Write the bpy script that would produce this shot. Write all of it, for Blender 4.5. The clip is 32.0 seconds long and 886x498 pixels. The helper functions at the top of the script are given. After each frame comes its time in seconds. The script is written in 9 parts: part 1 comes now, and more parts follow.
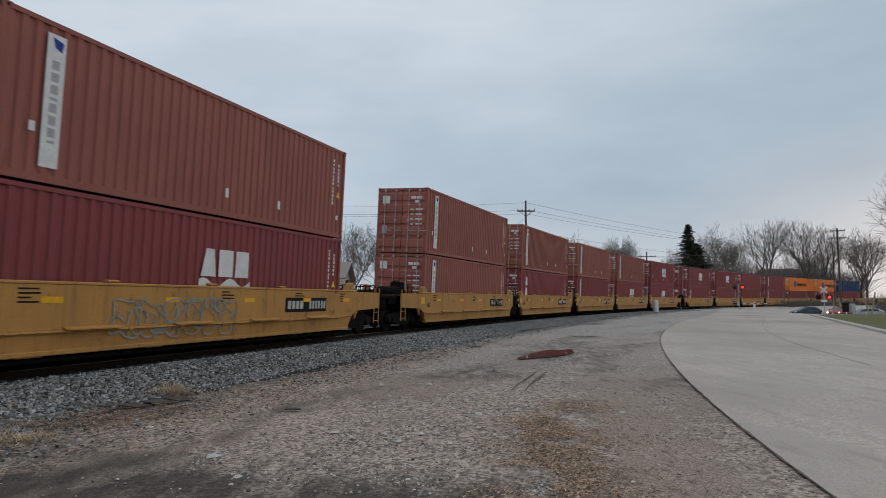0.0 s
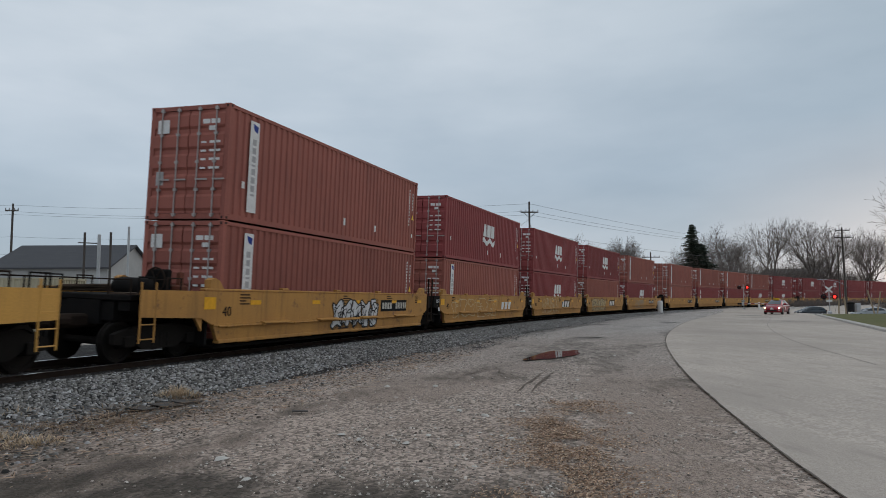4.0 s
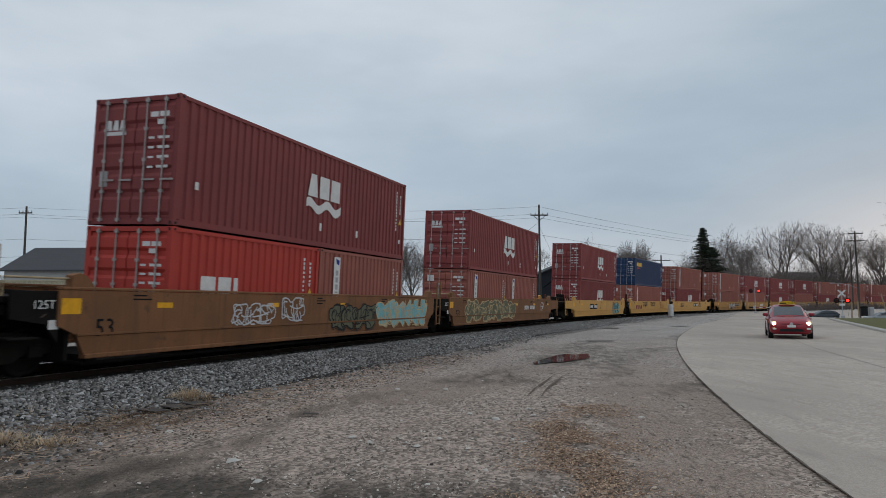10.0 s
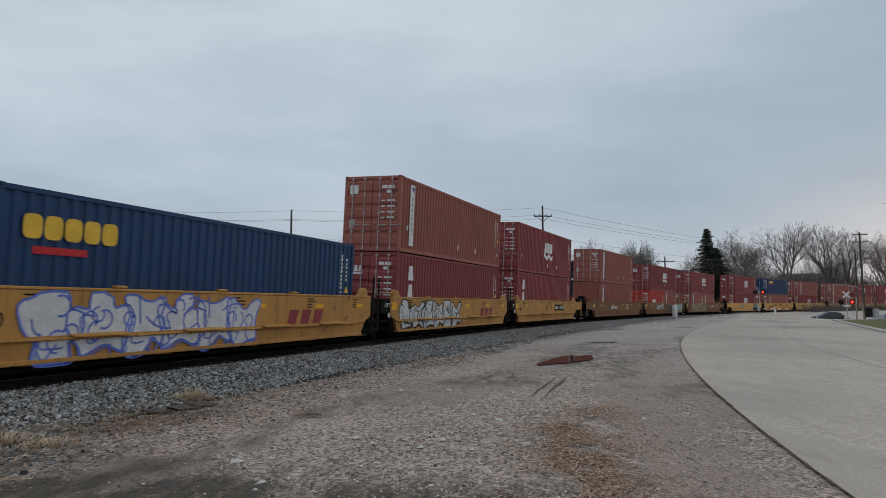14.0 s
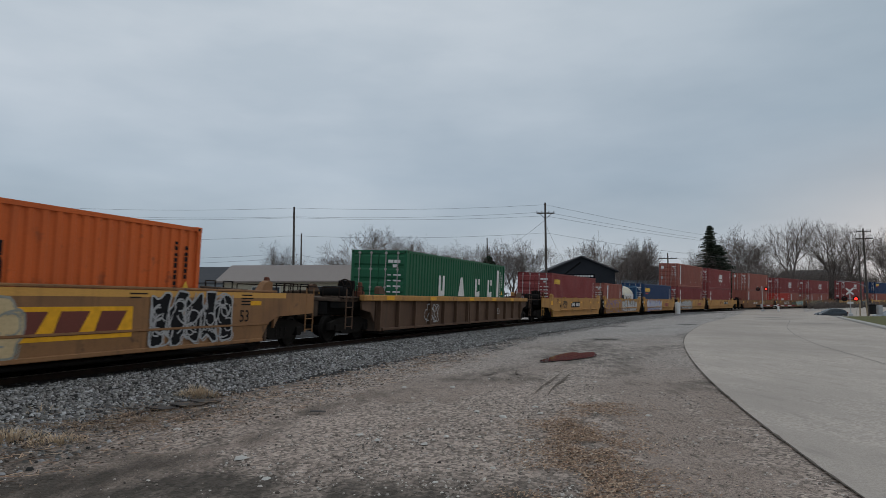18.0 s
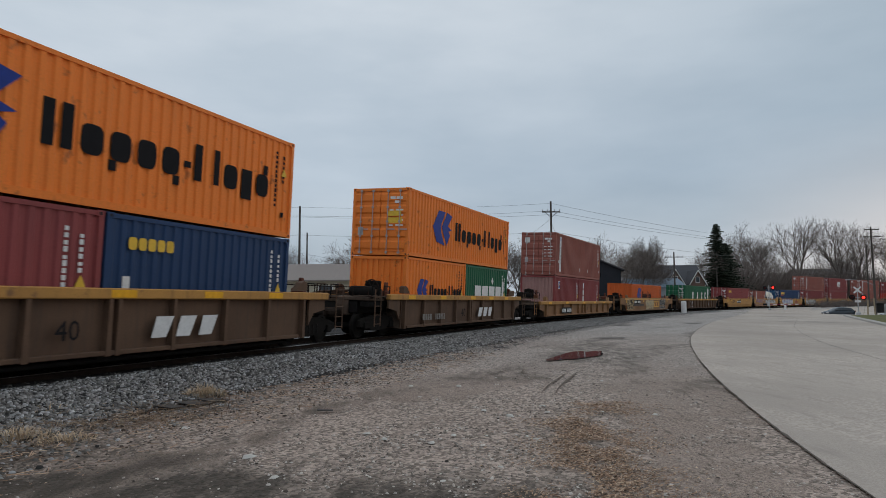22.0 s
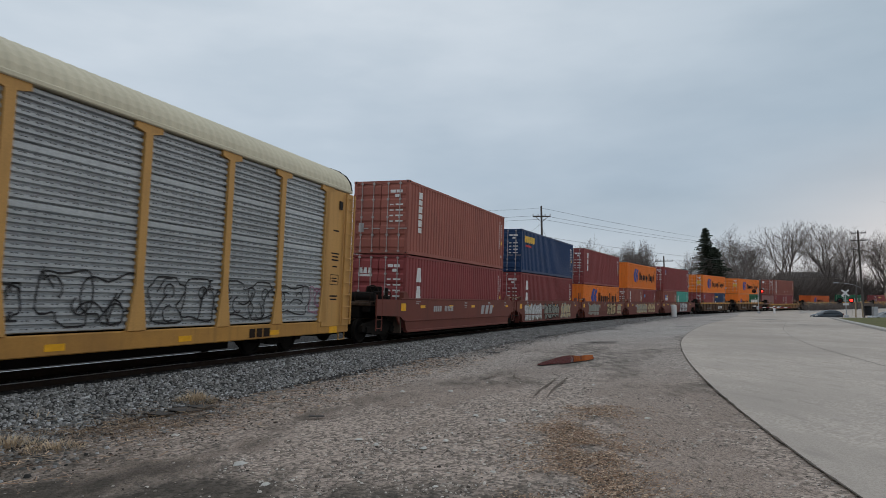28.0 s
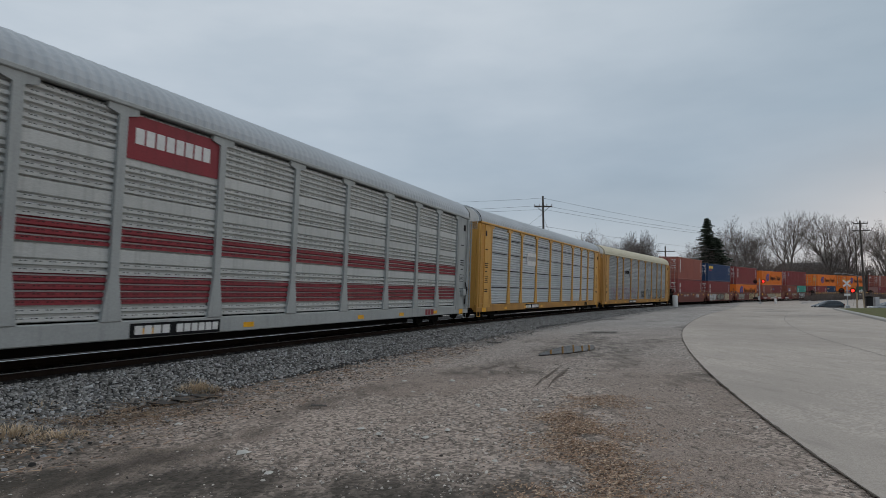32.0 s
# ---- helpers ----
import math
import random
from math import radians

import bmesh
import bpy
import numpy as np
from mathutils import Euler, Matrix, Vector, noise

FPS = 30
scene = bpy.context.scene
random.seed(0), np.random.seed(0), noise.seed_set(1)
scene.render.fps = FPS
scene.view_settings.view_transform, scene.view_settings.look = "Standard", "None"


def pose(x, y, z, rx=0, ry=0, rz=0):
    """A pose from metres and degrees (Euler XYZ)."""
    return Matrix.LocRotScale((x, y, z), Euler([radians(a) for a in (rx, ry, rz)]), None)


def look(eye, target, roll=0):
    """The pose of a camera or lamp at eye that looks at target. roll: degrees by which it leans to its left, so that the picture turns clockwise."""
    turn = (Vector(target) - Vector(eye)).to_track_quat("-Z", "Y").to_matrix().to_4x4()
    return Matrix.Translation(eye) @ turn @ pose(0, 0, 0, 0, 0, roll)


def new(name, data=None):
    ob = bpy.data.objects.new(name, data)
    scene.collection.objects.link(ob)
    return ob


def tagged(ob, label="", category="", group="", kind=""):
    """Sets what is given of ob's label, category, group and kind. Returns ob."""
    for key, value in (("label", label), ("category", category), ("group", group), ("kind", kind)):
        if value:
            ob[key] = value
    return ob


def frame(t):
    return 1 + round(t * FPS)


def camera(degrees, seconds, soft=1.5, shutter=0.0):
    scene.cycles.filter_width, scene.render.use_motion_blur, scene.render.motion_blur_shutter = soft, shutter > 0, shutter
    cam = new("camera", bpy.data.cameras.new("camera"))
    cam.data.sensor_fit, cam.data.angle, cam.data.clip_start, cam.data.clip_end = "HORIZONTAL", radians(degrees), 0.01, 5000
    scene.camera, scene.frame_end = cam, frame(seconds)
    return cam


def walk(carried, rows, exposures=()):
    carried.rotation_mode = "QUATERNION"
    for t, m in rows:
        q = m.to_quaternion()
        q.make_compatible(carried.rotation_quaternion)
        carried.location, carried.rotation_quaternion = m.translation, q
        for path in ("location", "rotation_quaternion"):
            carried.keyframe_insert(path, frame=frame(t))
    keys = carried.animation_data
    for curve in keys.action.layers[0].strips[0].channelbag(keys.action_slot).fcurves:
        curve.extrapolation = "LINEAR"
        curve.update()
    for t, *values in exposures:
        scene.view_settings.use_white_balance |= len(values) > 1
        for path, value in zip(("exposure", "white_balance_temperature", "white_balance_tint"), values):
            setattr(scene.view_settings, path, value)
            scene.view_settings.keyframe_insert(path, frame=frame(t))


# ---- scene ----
# One street beside a curved railway: x to the right, y ahead, z up, in metres.
cam = camera(66.88, 32.0, soft=0.4, shutter=0.1)
# seconds, sideways, height, turn to the left, tilt up, lean
CAM = [
    (0, 0.072, 1.549, -1.673, 4.382, -0.070),
    (0.5, 0.064, 1.549, -1.737, 4.431, -0.104),
    (1, 0.058, 1.549, -1.710, 4.440, -0.084),
    (1.5, 0.056, 1.549, -1.627, 4.425, -0.081),
    (2, 0.056, 1.549, -1.546, 4.438, 0.089),
    (2.5, 0.054, 1.549, -1.569, 4.518, -0.095),
    (3, 0.048, 1.549, -1.594, 4.522, -0.080),
    (3.5, 0.039, 1.549, -1.517, 4.518, -0.259),
    (5.5, 0.035, 1.549, -1.179, 4.573, -0.357),
    (6, 0.036, 1.549, -1.115, 4.609, -0.381),
    (6.5, 0.034, 1.549, -1.086, 4.606, -0.300),
    (7, 0.032, 1.549, -1.027, 4.563, -0.314),
    (7.5, 0.029, 1.549, -1.007, 4.568, -0.307),
    (8, 0.026, 1.549, -0.974, 4.609, -0.242),
    (8.5, 0.025, 1.549, -0.875, 4.615, -0.223),
    (9, 0.023, 1.549, -0.764, 4.663, -0.218),
    (9.5, 0.021, 1.549, -0.688, 4.683, -0.211),
    (10, 0.021, 1.549, -0.577, 4.770, -0.216),
    (10.5, 0.020, 1.549, -0.500, 4.787, -0.209),
    (11, 0.017, 1.549, -0.458, 4.784, -0.152),
    (11.5, 0.014, 1.549, -0.429, 4.764, -0.123),
    (12, 0.012, 1.549, -0.380, 4.805, -0.108),
    (12.5, 0.016, 1.549, -0.311, 4.847, -0.097),
    (13, 0.021, 1.549, -0.236, 4.870, -0.091),
    (13.5, 0.022, 1.549, -0.264, 4.868, -0.184),
    (14, 0.019, 1.549, -0.286, 4.861, -0.169),
    (14.5, 0.011, 1.549, -0.315, 4.819, -0.012),
    (16.5, 0.000, 1.549, -0.259, 4.705, -0.100),
    (17, 0.004, 1.549, -0.200, 4.684, -0.175),
    (17.5, 0.006, 1.549, -0.164, 4.636, -0.238),
    (18, 0.006, 1.549, -0.071, 4.615, -0.216),
    (18.5, 0.004, 1.549, -0.021, 4.558, -0.260),
    (19, 0.002, 1.549, -0.004, 4.553, -0.368),
    (19.5, -0.000, 1.549, 0.046, 4.540, -0.149),
    (20, -0.002, 1.549, 0.073, 4.515, -0.408),
    (20.5, -0.003, 1.549, 0.157, 4.501, -0.252),
    (21, -0.006, 1.549, 0.273, 4.533, -0.293),
    (21.5, -0.009, 1.549, 0.358, 4.514, -0.212),
    (22, -0.012, 1.549, 0.392, 4.525, -0.259),
    (22.5, -0.013, 1.549, 0.391, 4.489, -0.335),
    (23, -0.014, 1.549, 0.366, 4.544, -0.455),
    (23.5, -0.014, 1.549, 0.339, 4.590, -0.434),
    (24, -0.012, 1.549, 0.250, 4.611, -0.334),
    (24.5, -0.012, 1.549, 0.241, 4.617, -0.367),
    (25, -0.012, 1.549, 0.245, 4.660, -0.460),
    (25.5, -0.013, 1.549, 0.167, 4.774, -0.648),
    (27.5, -0.018, 1.549, -0.317, 4.927, -0.561),
    (28, -0.017, 1.549, -0.393, 4.938, -0.537),
    (28.5, -0.018, 1.549, -0.407, 4.826, -0.447),
    (29, -0.018, 1.549, -0.346, 4.652, -0.204),
    (29.5, -0.017, 1.549, -0.334, 4.501, -0.261),
    (30, -0.016, 1.549, -0.292, 4.446, -0.291),
    (30.5, -0.014, 1.549, -0.363, 4.423, -0.420),
    (31, -0.010, 1.549, -0.400, 4.472, -0.497),
    (31.5, -0.013, 1.549, -0.192, 4.441, -0.196),
    (32, -0.026, 1.549, -0.272, 4.091, -0.484),
]
# seconds, stops, white balance
EXPOSE = [(t, e, 6710.0, 12.0) for t, e in ((0, 0.16), (3, 0.12), (6, 0.1), (8, 0.06), (10, 0.1), (13, 0.18), (14, 0.06), (15, 0.0), (17, -0.06), (19, -0.03), (22, 0.1), (25, 0.12), (28, 0.15), (30, 0.08), (32, 0.0))]
walk(cam, [(t, pose(dx, 0, z, 90 + tilt, 0, turn) @ pose(0, 0, 0, 0, 0, lean)) for t, dx, z, turn, tilt, lean in CAM],
     EXPOSE)

# ---- light: an overcast sky, low sun behind the clouds ahead on the right ----
SUN_AZ, SUN_EL = radians(62), radians(16)
world = bpy.data.worlds.new("sky")
scene.world = world
world.use_nodes = True


def build_sky():
    nt = world.node_tree
    nt.nodes.clear()
    n = nt.nodes.new
    out, bg = n("ShaderNodeOutputWorld"), n("ShaderNodeBackground")
    sky = n("ShaderNodeTexSky")
    sky.sky_type, sky.sun_disc = "NISHITA", False
    sky.sun_elevation, sky.sun_rotation = SUN_EL, SUN_AZ
    sky.air_density, sky.dust_density = 1.0, 2.0
    tc, sep = n("ShaderNodeTexCoord"), n("ShaderNodeSeparateXYZ")
    nt.links.new(tc.outputs["Generated"], sep.inputs[0])
    ramp = n("ShaderNodeValToRGB")
    e = ramp.color_ramp.elements
    e[0].position, e[0].color = 0.0, (0.465, 0.53, 0.595, 1)
    e[1].position, e[1].color = 1.0, (0.86, 0.93, 1.0, 1)
    m = e.new(0.18)
    m.color = (0.50, 0.595, 0.69, 1)
    m = e.new(0.42)
    m.color = (0.62, 0.70, 0.77, 1)
    nt.links.new(sep.outputs["Z"], ramp.inputs[0])
    # cloud sheets: a flattened noise
    mp = n("ShaderNodeMapping")
    mp.inputs["Scale"].default_value = (1.3, 1.3, 4.2)
    mp.inputs["Location"].default_value = (0.35, 0.2, 0.1)
    nz = n("ShaderNodeTexNoise")
    nz.inputs["Scale"].default_value, nz.inputs["Detail"].default_value = 1.9, 5.0
    nz.inputs["Roughness"].default_value = 0.5
    nt.links.new(tc.outputs["Generated"], mp.inputs[0])
    nt.links.new(mp.outputs[0], nz.inputs["Vector"])
    cr = n("ShaderNodeValToRGB")
    c = cr.color_ramp.elements
    c[0].position, c[0].color = 0.32, (0.84, 0.875, 0.905, 1)
    c[1].position, c[1].color = 0.68, (1.13, 1.11, 1.10, 1)
    nt.links.new(nz.outputs["Fac"], cr.inputs[0])
    mul = n("ShaderNodeMix")
    mul.data_type, mul.blend_type = "RGBA", "MULTIPLY"
    mul.inputs[0].default_value = 1.0
    nt.links.new(ramp.outputs[0], mul.inputs[6])
    nt.links.new(cr.outputs[0], mul.inputs[7])
    # a little of the clear sky behind the cloud
    sc = n("ShaderNodeMix")
    sc.data_type, sc.blend_type = "RGBA", "MULTIPLY"
    sc.inputs[0].default_value = 1.0
    sc.inputs[7].default_value = (0.08, 0.08, 0.08, 1)
    nt.links.new(sky.outputs[0], sc.inputs[6])
    mix = n("ShaderNodeMix")
    mix.data_type = "RGBA"
    mix.inputs[0].default_value = 0.9
    nt.links.new(sc.outputs[2], mix.inputs[6])
    nt.links.new(mul.outputs[2], mix.inputs[7])
    # thicker, bluer cloud towards the right
    side = n("ShaderNodeMapRange")
    side.inputs[1].default_value, side.inputs[2].default_value = -0.15, 0.55
    nt.links.new(sep.outputs["X"], side.inputs[0])
    high = n("ShaderNodeMapRange")
    high.inputs[1].default_value, high.inputs[2].default_value = 0.02, 0.16
    nt.links.new(sep.outputs["Z"], high.inputs[0])
    both = n("ShaderNodeMath")
    both.operation = "MULTIPLY"
    nt.links.new(side.outputs[0], both.inputs[0])
    nt.links.new(high.outputs[0], both.inputs[1])
    shade = n("ShaderNodeMix")
    shade.data_type, shade.blend_type = "RGBA", "MULTIPLY"
    shade.inputs[7].default_value = (0.58, 0.65, 0.70, 1)
    nt.links.new(both.outputs[0], shade.inputs[0])
    nt.links.new(mix.outputs[2], shade.inputs[6])
    left = n("ShaderNodeMapRange")
    left.inputs[1].default_value, left.inputs[2].default_value = 0.12, -0.5
    nt.links.new(sep.outputs["X"], left.inputs[0])
    foot = n("ShaderNodeMapRange")
    foot.inputs[1].default_value, foot.inputs[2].default_value = 0.26, 0.08
    nt.links.new(sep.outputs["Z"], foot.inputs[0])
    bank = n("ShaderNodeMath")
    bank.operation = "MULTIPLY"
    nt.links.new(left.outputs[0], bank.inputs[0])
    nt.links.new(foot.outputs[0], bank.inputs[1])
    dull = n("ShaderNodeMix")
    dull.data_type, dull.blend_type = "RGBA", "MULTIPLY"
    dull.inputs[7].default_value = (0.74, 0.80, 0.83, 1)
    nt.links.new(bank.outputs[0], dull.inputs[0])
    nt.links.new(shade.outputs[2], dull.inputs[6])
    # the cloud thins to a pale warm rim low over the sun's side
    warm = n("ShaderNodeMapRange")
    warm.inputs[1].default_value, warm.inputs[2].default_value = 0.36, 0.66
    nt.links.new(sep.outputs["X"], warm.inputs[0])
    low = n("ShaderNodeMapRange")
    low.inputs[1].default_value, low.inputs[2].default_value = 0.24, 0.03
    nt.links.new(sep.outputs["Z"], low.inputs[0])
    rim = n("ShaderNodeMath")
    rim.operation = "MULTIPLY"
    nt.links.new(warm.outputs[0], rim.inputs[0])
    nt.links.new(low.outputs[0], rim.inputs[1])
    glow = n("ShaderNodeMix")
    glow.data_type = "RGBA"
    glow.inputs[7].default_value = (0.70, 0.66, 0.645, 1)
    nt.links.new(rim.outputs[0], glow.inputs[0])
    nt.links.new(dull.outputs[2], glow.inputs[6])
    nt.links.new(glow.outputs[2], bg.inputs[0])
    bg.inputs[1].default_value = 1.0
    nt.links.new(bg.outputs[0], out.inputs[0])


build_sky()
sun = new("sun", bpy.data.lights.new("sun", "SUN"))
sun.data.energy, sun.data.angle, sun.data.color = 0.35, radians(35), (1.0, 0.93, 0.86)
sun.matrix_world = look((0, 0, 60), (-math.sin(SUN_AZ) * 60, -math.cos(SUN_AZ) * 60, 60 - math.tan(radians(32)) * 60))

# ---- materials ----
MATS = {}


def mat(name, base, rough=0.75, metal=0.0, dark=None, scale=2.0, amount=0.5, fine=40.0, bump=0.15, vary=0.0,
        streak=0.0, rust=None, spec=0.2, emit=None, stretch=(1, 1, 1), fine_amount=0.35):
    """A painted, earthen or metal surface: large stains, fine grain, relief, and where wanted runs of dirt and rust."""
    if name in MATS:
        return MATS[name]
    m = bpy.data.materials.new(name)
    m.use_nodes = True
    nt = m.node_tree
    n, ln = nt.nodes.new, nt.links.new
    b = nt.nodes["Principled BSDF"]
    b.inputs["Roughness"].default_value, b.inputs["Metallic"].default_value = rough, metal
    b.inputs["Specular IOR Level"].default_value = spec
    tc, mp = n("ShaderNodeTexCoord"), n("ShaderNodeMapping")
    mp.inputs["Scale"].default_value = stretch
    ln(tc.outputs["Object"], mp.inputs[0])
    dark = dark or tuple(c * 0.6 for c in base)

    def noise_tex(s, detail=6.0, vec=None, rgh=0.6):
        t = n("ShaderNodeTexNoise")
        t.inputs["Scale"].default_value, t.inputs["Detail"].default_value = s, detail
        t.inputs["Roughness"].default_value = rgh
        ln(vec or mp.outputs[0], t.inputs["Vector"])
        return t.outputs["Fac"]

    def ramp(src, lo, hi):
        r = n("ShaderNodeMapRange")
        r.inputs[1].default_value, r.inputs[2].default_value = lo, hi
        r.clamp = True
        ln(src, r.inputs[0])
        return r.outputs[0]

    def mix(fac, a, c, blend="MIX"):
        x = n("ShaderNodeMix")
        x.data_type, x.blend_type = "RGBA", blend
        if isinstance(fac, float):
            x.inputs[0].default_value = fac
        else:
            ln(fac, x.inputs[0])
        for i, v in ((6, a), (7, c)):
            if isinstance(v, tuple):
                x.inputs[i].default_value = (*v, 1) if len(v) == 3 else v
            else:
                ln(v, x.inputs[i])
        return x.outputs[2]

    def times(src, k):
        x = n("ShaderNodeMath")
        x.operation = "MULTIPLY"
        ln(src, x.inputs[0])
        x.inputs[1].default_value = k
        return x.outputs[0]

    col = mix(times(ramp(noise_tex(scale), 0.38, 0.68), amount), tuple(base), tuple(dark))
    grain = noise_tex(fine, 3.0)
    col = mix(times(ramp(grain, 0.35, 0.7), fine_amount), col, tuple(c * 0.55 for c in base))
    if streak:
        sm = n("ShaderNodeMapping")
        sm.inputs["Scale"].default_value = (7, 7, 0.5)
        ln(tc.outputs["Object"], sm.inputs[0])
        col = mix(times(ramp(noise_tex(1.0, 4.0, sm.outputs[0]), 0.52, 0.72), streak), col, tuple(c * 0.35 + 0.02 for c in base))
    if rust:
        col = mix(times(ramp(noise_tex(3.1, 8.0), 0.6, 0.7), 0.8), col, tuple(rust))
    if vary:
        oi = n("ShaderNodeObjectInfo")
        hv = n("ShaderNodeHueSaturation")
        mr = n("ShaderNodeMapRange")
        mr.inputs[3].default_value, mr.inputs[4].default_value = 1 - vary, 1 + vary
        ln(oi.outputs["Random"], mr.inputs[0])
        ln(mr.outputs[0], hv.inputs["Value"])
        ln(col, hv.inputs["Color"])
        col = hv.outputs[0]
    ln(col, b.inputs["Base Color"])
    if bump:
        bp = n("ShaderNodeBump")
        bp.inputs["Strength"].default_value, bp.inputs["Distance"].default_value = bump, 0.02
        ln(grain, bp.inputs["Height"])
        ln(bp.outputs[0], b.inputs["Normal"])
    if emit:
        b.inputs["Emission Color"].default_value, b.inputs["Emission Strength"].default_value = (*emit[:3], 1), emit[3]
    MATS[name] = m
    return m


def stone_mat(name, colors, rough=0.85):
    """Loose stones: every stone its own shade."""
    m = bpy.data.materials.new(name)
    m.use_nodes = True
    nt = m.node_tree
    b = nt.nodes["Principled BSDF"]
    b.inputs["Roughness"].default_value, b.inputs["Specular IOR Level"].default_value = rough, 0.25
    g, r = nt.nodes.new("ShaderNodeNewGeometry"), nt.nodes.new("ShaderNodeValToRGB")
    e = r.color_ramp.elements
    e[0].color, e[1].color = (*colors[0], 1), (*colors[-1], 1)
    for i, c in enumerate(colors[1:-1]):
        e.new((i + 1) / (len(colors) - 1)).color = (*c, 1)
    nt.links.new(g.outputs["Random Per Island"], r.inputs[0])
    nt.links.new(r.outputs[0], b.inputs["Base Color"])
    MATS[name] = m
    return m


def ground_mat(name, gravel, dirt, damp, big=0.16, worn=False, contrast=1.0):
    """Compacted gravel: pebbles of many shades, brown dirt between, damp dark stains."""
    m = bpy.data.materials.new(name)
    m.use_nodes = True
    nt = m.node_tree
    n, ln = nt.nodes.new, nt.links.new
    b = nt.nodes["Principled BSDF"]
    b.inputs["Roughness"].default_value, b.inputs["Specular IOR Level"].default_value = 0.92, 0.2
    tc = n("ShaderNodeTexCoord")

    def tex(scale, detail=5.0, stretch=None):
        t = n("ShaderNodeTexNoise")
        t.inputs["Scale"].default_value, t.inputs["Detail"].default_value = scale, detail
        v = tc.outputs["Object"]
        if stretch:
            mp = n("ShaderNodeMapping")
            mp.inputs["Rotation"].default_value, mp.inputs["Scale"].default_value = (0, 0, 0.3), stretch
            ln(v, mp.inputs[0])
            v = mp.outputs[0]
        ln(v, t.inputs["Vector"])
        return t.outputs["Fac"]

    def rng(src, lo, hi, a=0.0, c=1.0):
        r = n("ShaderNodeMapRange")
        for i, v in ((1, lo), (2, hi), (3, a), (4, c)):
            r.inputs[i].default_value = v
        ln(src, r.inputs[0])
        return r.outputs[0]

    def mix(f, a, c, blend="MIX"):
        x = n("ShaderNodeMix")
        x.data_type, x.blend_type = "RGBA", blend
        if isinstance(f, float):
            x.inputs[0].default_value = f
        else:
            ln(f, x.inputs[0])
        for i, v in ((6, a), (7, c)):
            if isinstance(v, tuple):
                x.inputs[i].default_value = (*v, 1)
            else:
                ln(v, x.inputs[i])
        return x.outputs[2]

    def cells(scale):
        v = n("ShaderNodeTexVoronoi")
        v.inputs["Scale"].default_value = scale
        ln(tc.outputs["Object"], v.inputs["Vector"])
        bw = n("ShaderNodeRGBToBW")
        ln(v.outputs["Color"], bw.inputs[0])
        return bw.outputs[0], v.outputs["Distance"]
    c1, d1 = cells(26)
    c2, d2 = cells(60)
    shade = mix(rng(c1, 0.25, 0.75), tuple(c * (1 - 0.45 * contrast) for c in gravel), tuple(min(c * (1 + 0.6 * contrast), 0.7) for c in gravel))
    shade2 = mix(rng(c2, 0.25, 0.75), tuple(c * (1 - 0.38 * contrast) for c in dirt), tuple(c * (1 + 0.35 * contrast) for c in dirt))
    c3, d3 = cells(140)
    shade2 = mix(rng(c3, 0.55, 0.8, 0.0, 0.6), shade2, tuple(min(c * (1 + 0.5 * contrast), 0.7) for c in gravel))
    if worn:
        # trodden lanes and damp earth, as laid out on the sheet itself
        at = n("ShaderNodeVertexColor")
        at.layer_name = "lot"
        sp = n("ShaderNodeSeparateColor")
        ln(at.outputs[0], sp.inputs[0])
        ad = n("ShaderNodeMath")
        ad.operation = "ADD"
        ln(sp.outputs[0], ad.inputs[0])
        ln(rng(tex(1.7, 8.0), 0.3, 0.7, -0.35, 0.35), ad.inputs[1])
        col = mix(rng(ad.outputs[0], 0.35, 0.7), shade, shade2)
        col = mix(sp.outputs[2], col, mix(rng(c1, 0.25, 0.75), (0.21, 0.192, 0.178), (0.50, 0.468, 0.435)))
        wet = n("ShaderNodeMath")
        wet.operation = "ADD"
        ln(sp.outputs[1], wet.inputs[0])
        ln(rng(tex(2.6, 9.0, (1.6, 0.5, 1)), 0.3, 0.7, -0.3, 0.3), wet.inputs[1])
        col = mix(rng(wet.outputs[0], 0.2, 0.95, 0.0, 0.86), col, damp)
        col = mix(rng(tex(7.0, 6.0, (2.0, 0.6, 1)), 0.56, 0.70, 0.0, 0.65), col, damp)
        col = mix(rng(tex(0.35, 4.0), 0.4, 0.7, 0.0, 0.25), col, mix(0.6, col, damp))
    else:
        where = rng(tex(0.9, 8.0, (1.0, 0.45, 1)), 0.42, 0.58)
        col = mix(where, shade2, shade)
        col = mix(rng(tex(big, 6.0, (1.0, 0.5, 1)), 0.46, 0.66, 0.0, 0.85), col, mix(0.75, col, damp))
        col = mix(rng(tex(2.3, 6.0, (1.6, 0.4, 1)), 0.54, 0.72, 0.0, 0.6), col, damp)
    ln(col, b.inputs["Base Color"])
    bp = n("ShaderNodeBump")
    bp.inputs["Strength"].default_value, bp.inputs["Distance"].default_value = 0.9 * contrast, 0.02
    bp.invert = True
    ln(d1, bp.inputs["Height"])
    bp2 = n("ShaderNodeBump")
    bp2.inputs["Strength"].default_value, bp2.inputs["Distance"].default_value = 0.7 * contrast, 0.01
    bp2.invert = True
    ln(d2, bp2.inputs["Height"])
    ln(bp.outputs[0], bp2.inputs["Normal"])
    ln(bp2.outputs[0], b.inputs["Normal"])
    MATS[name] = m
    return m


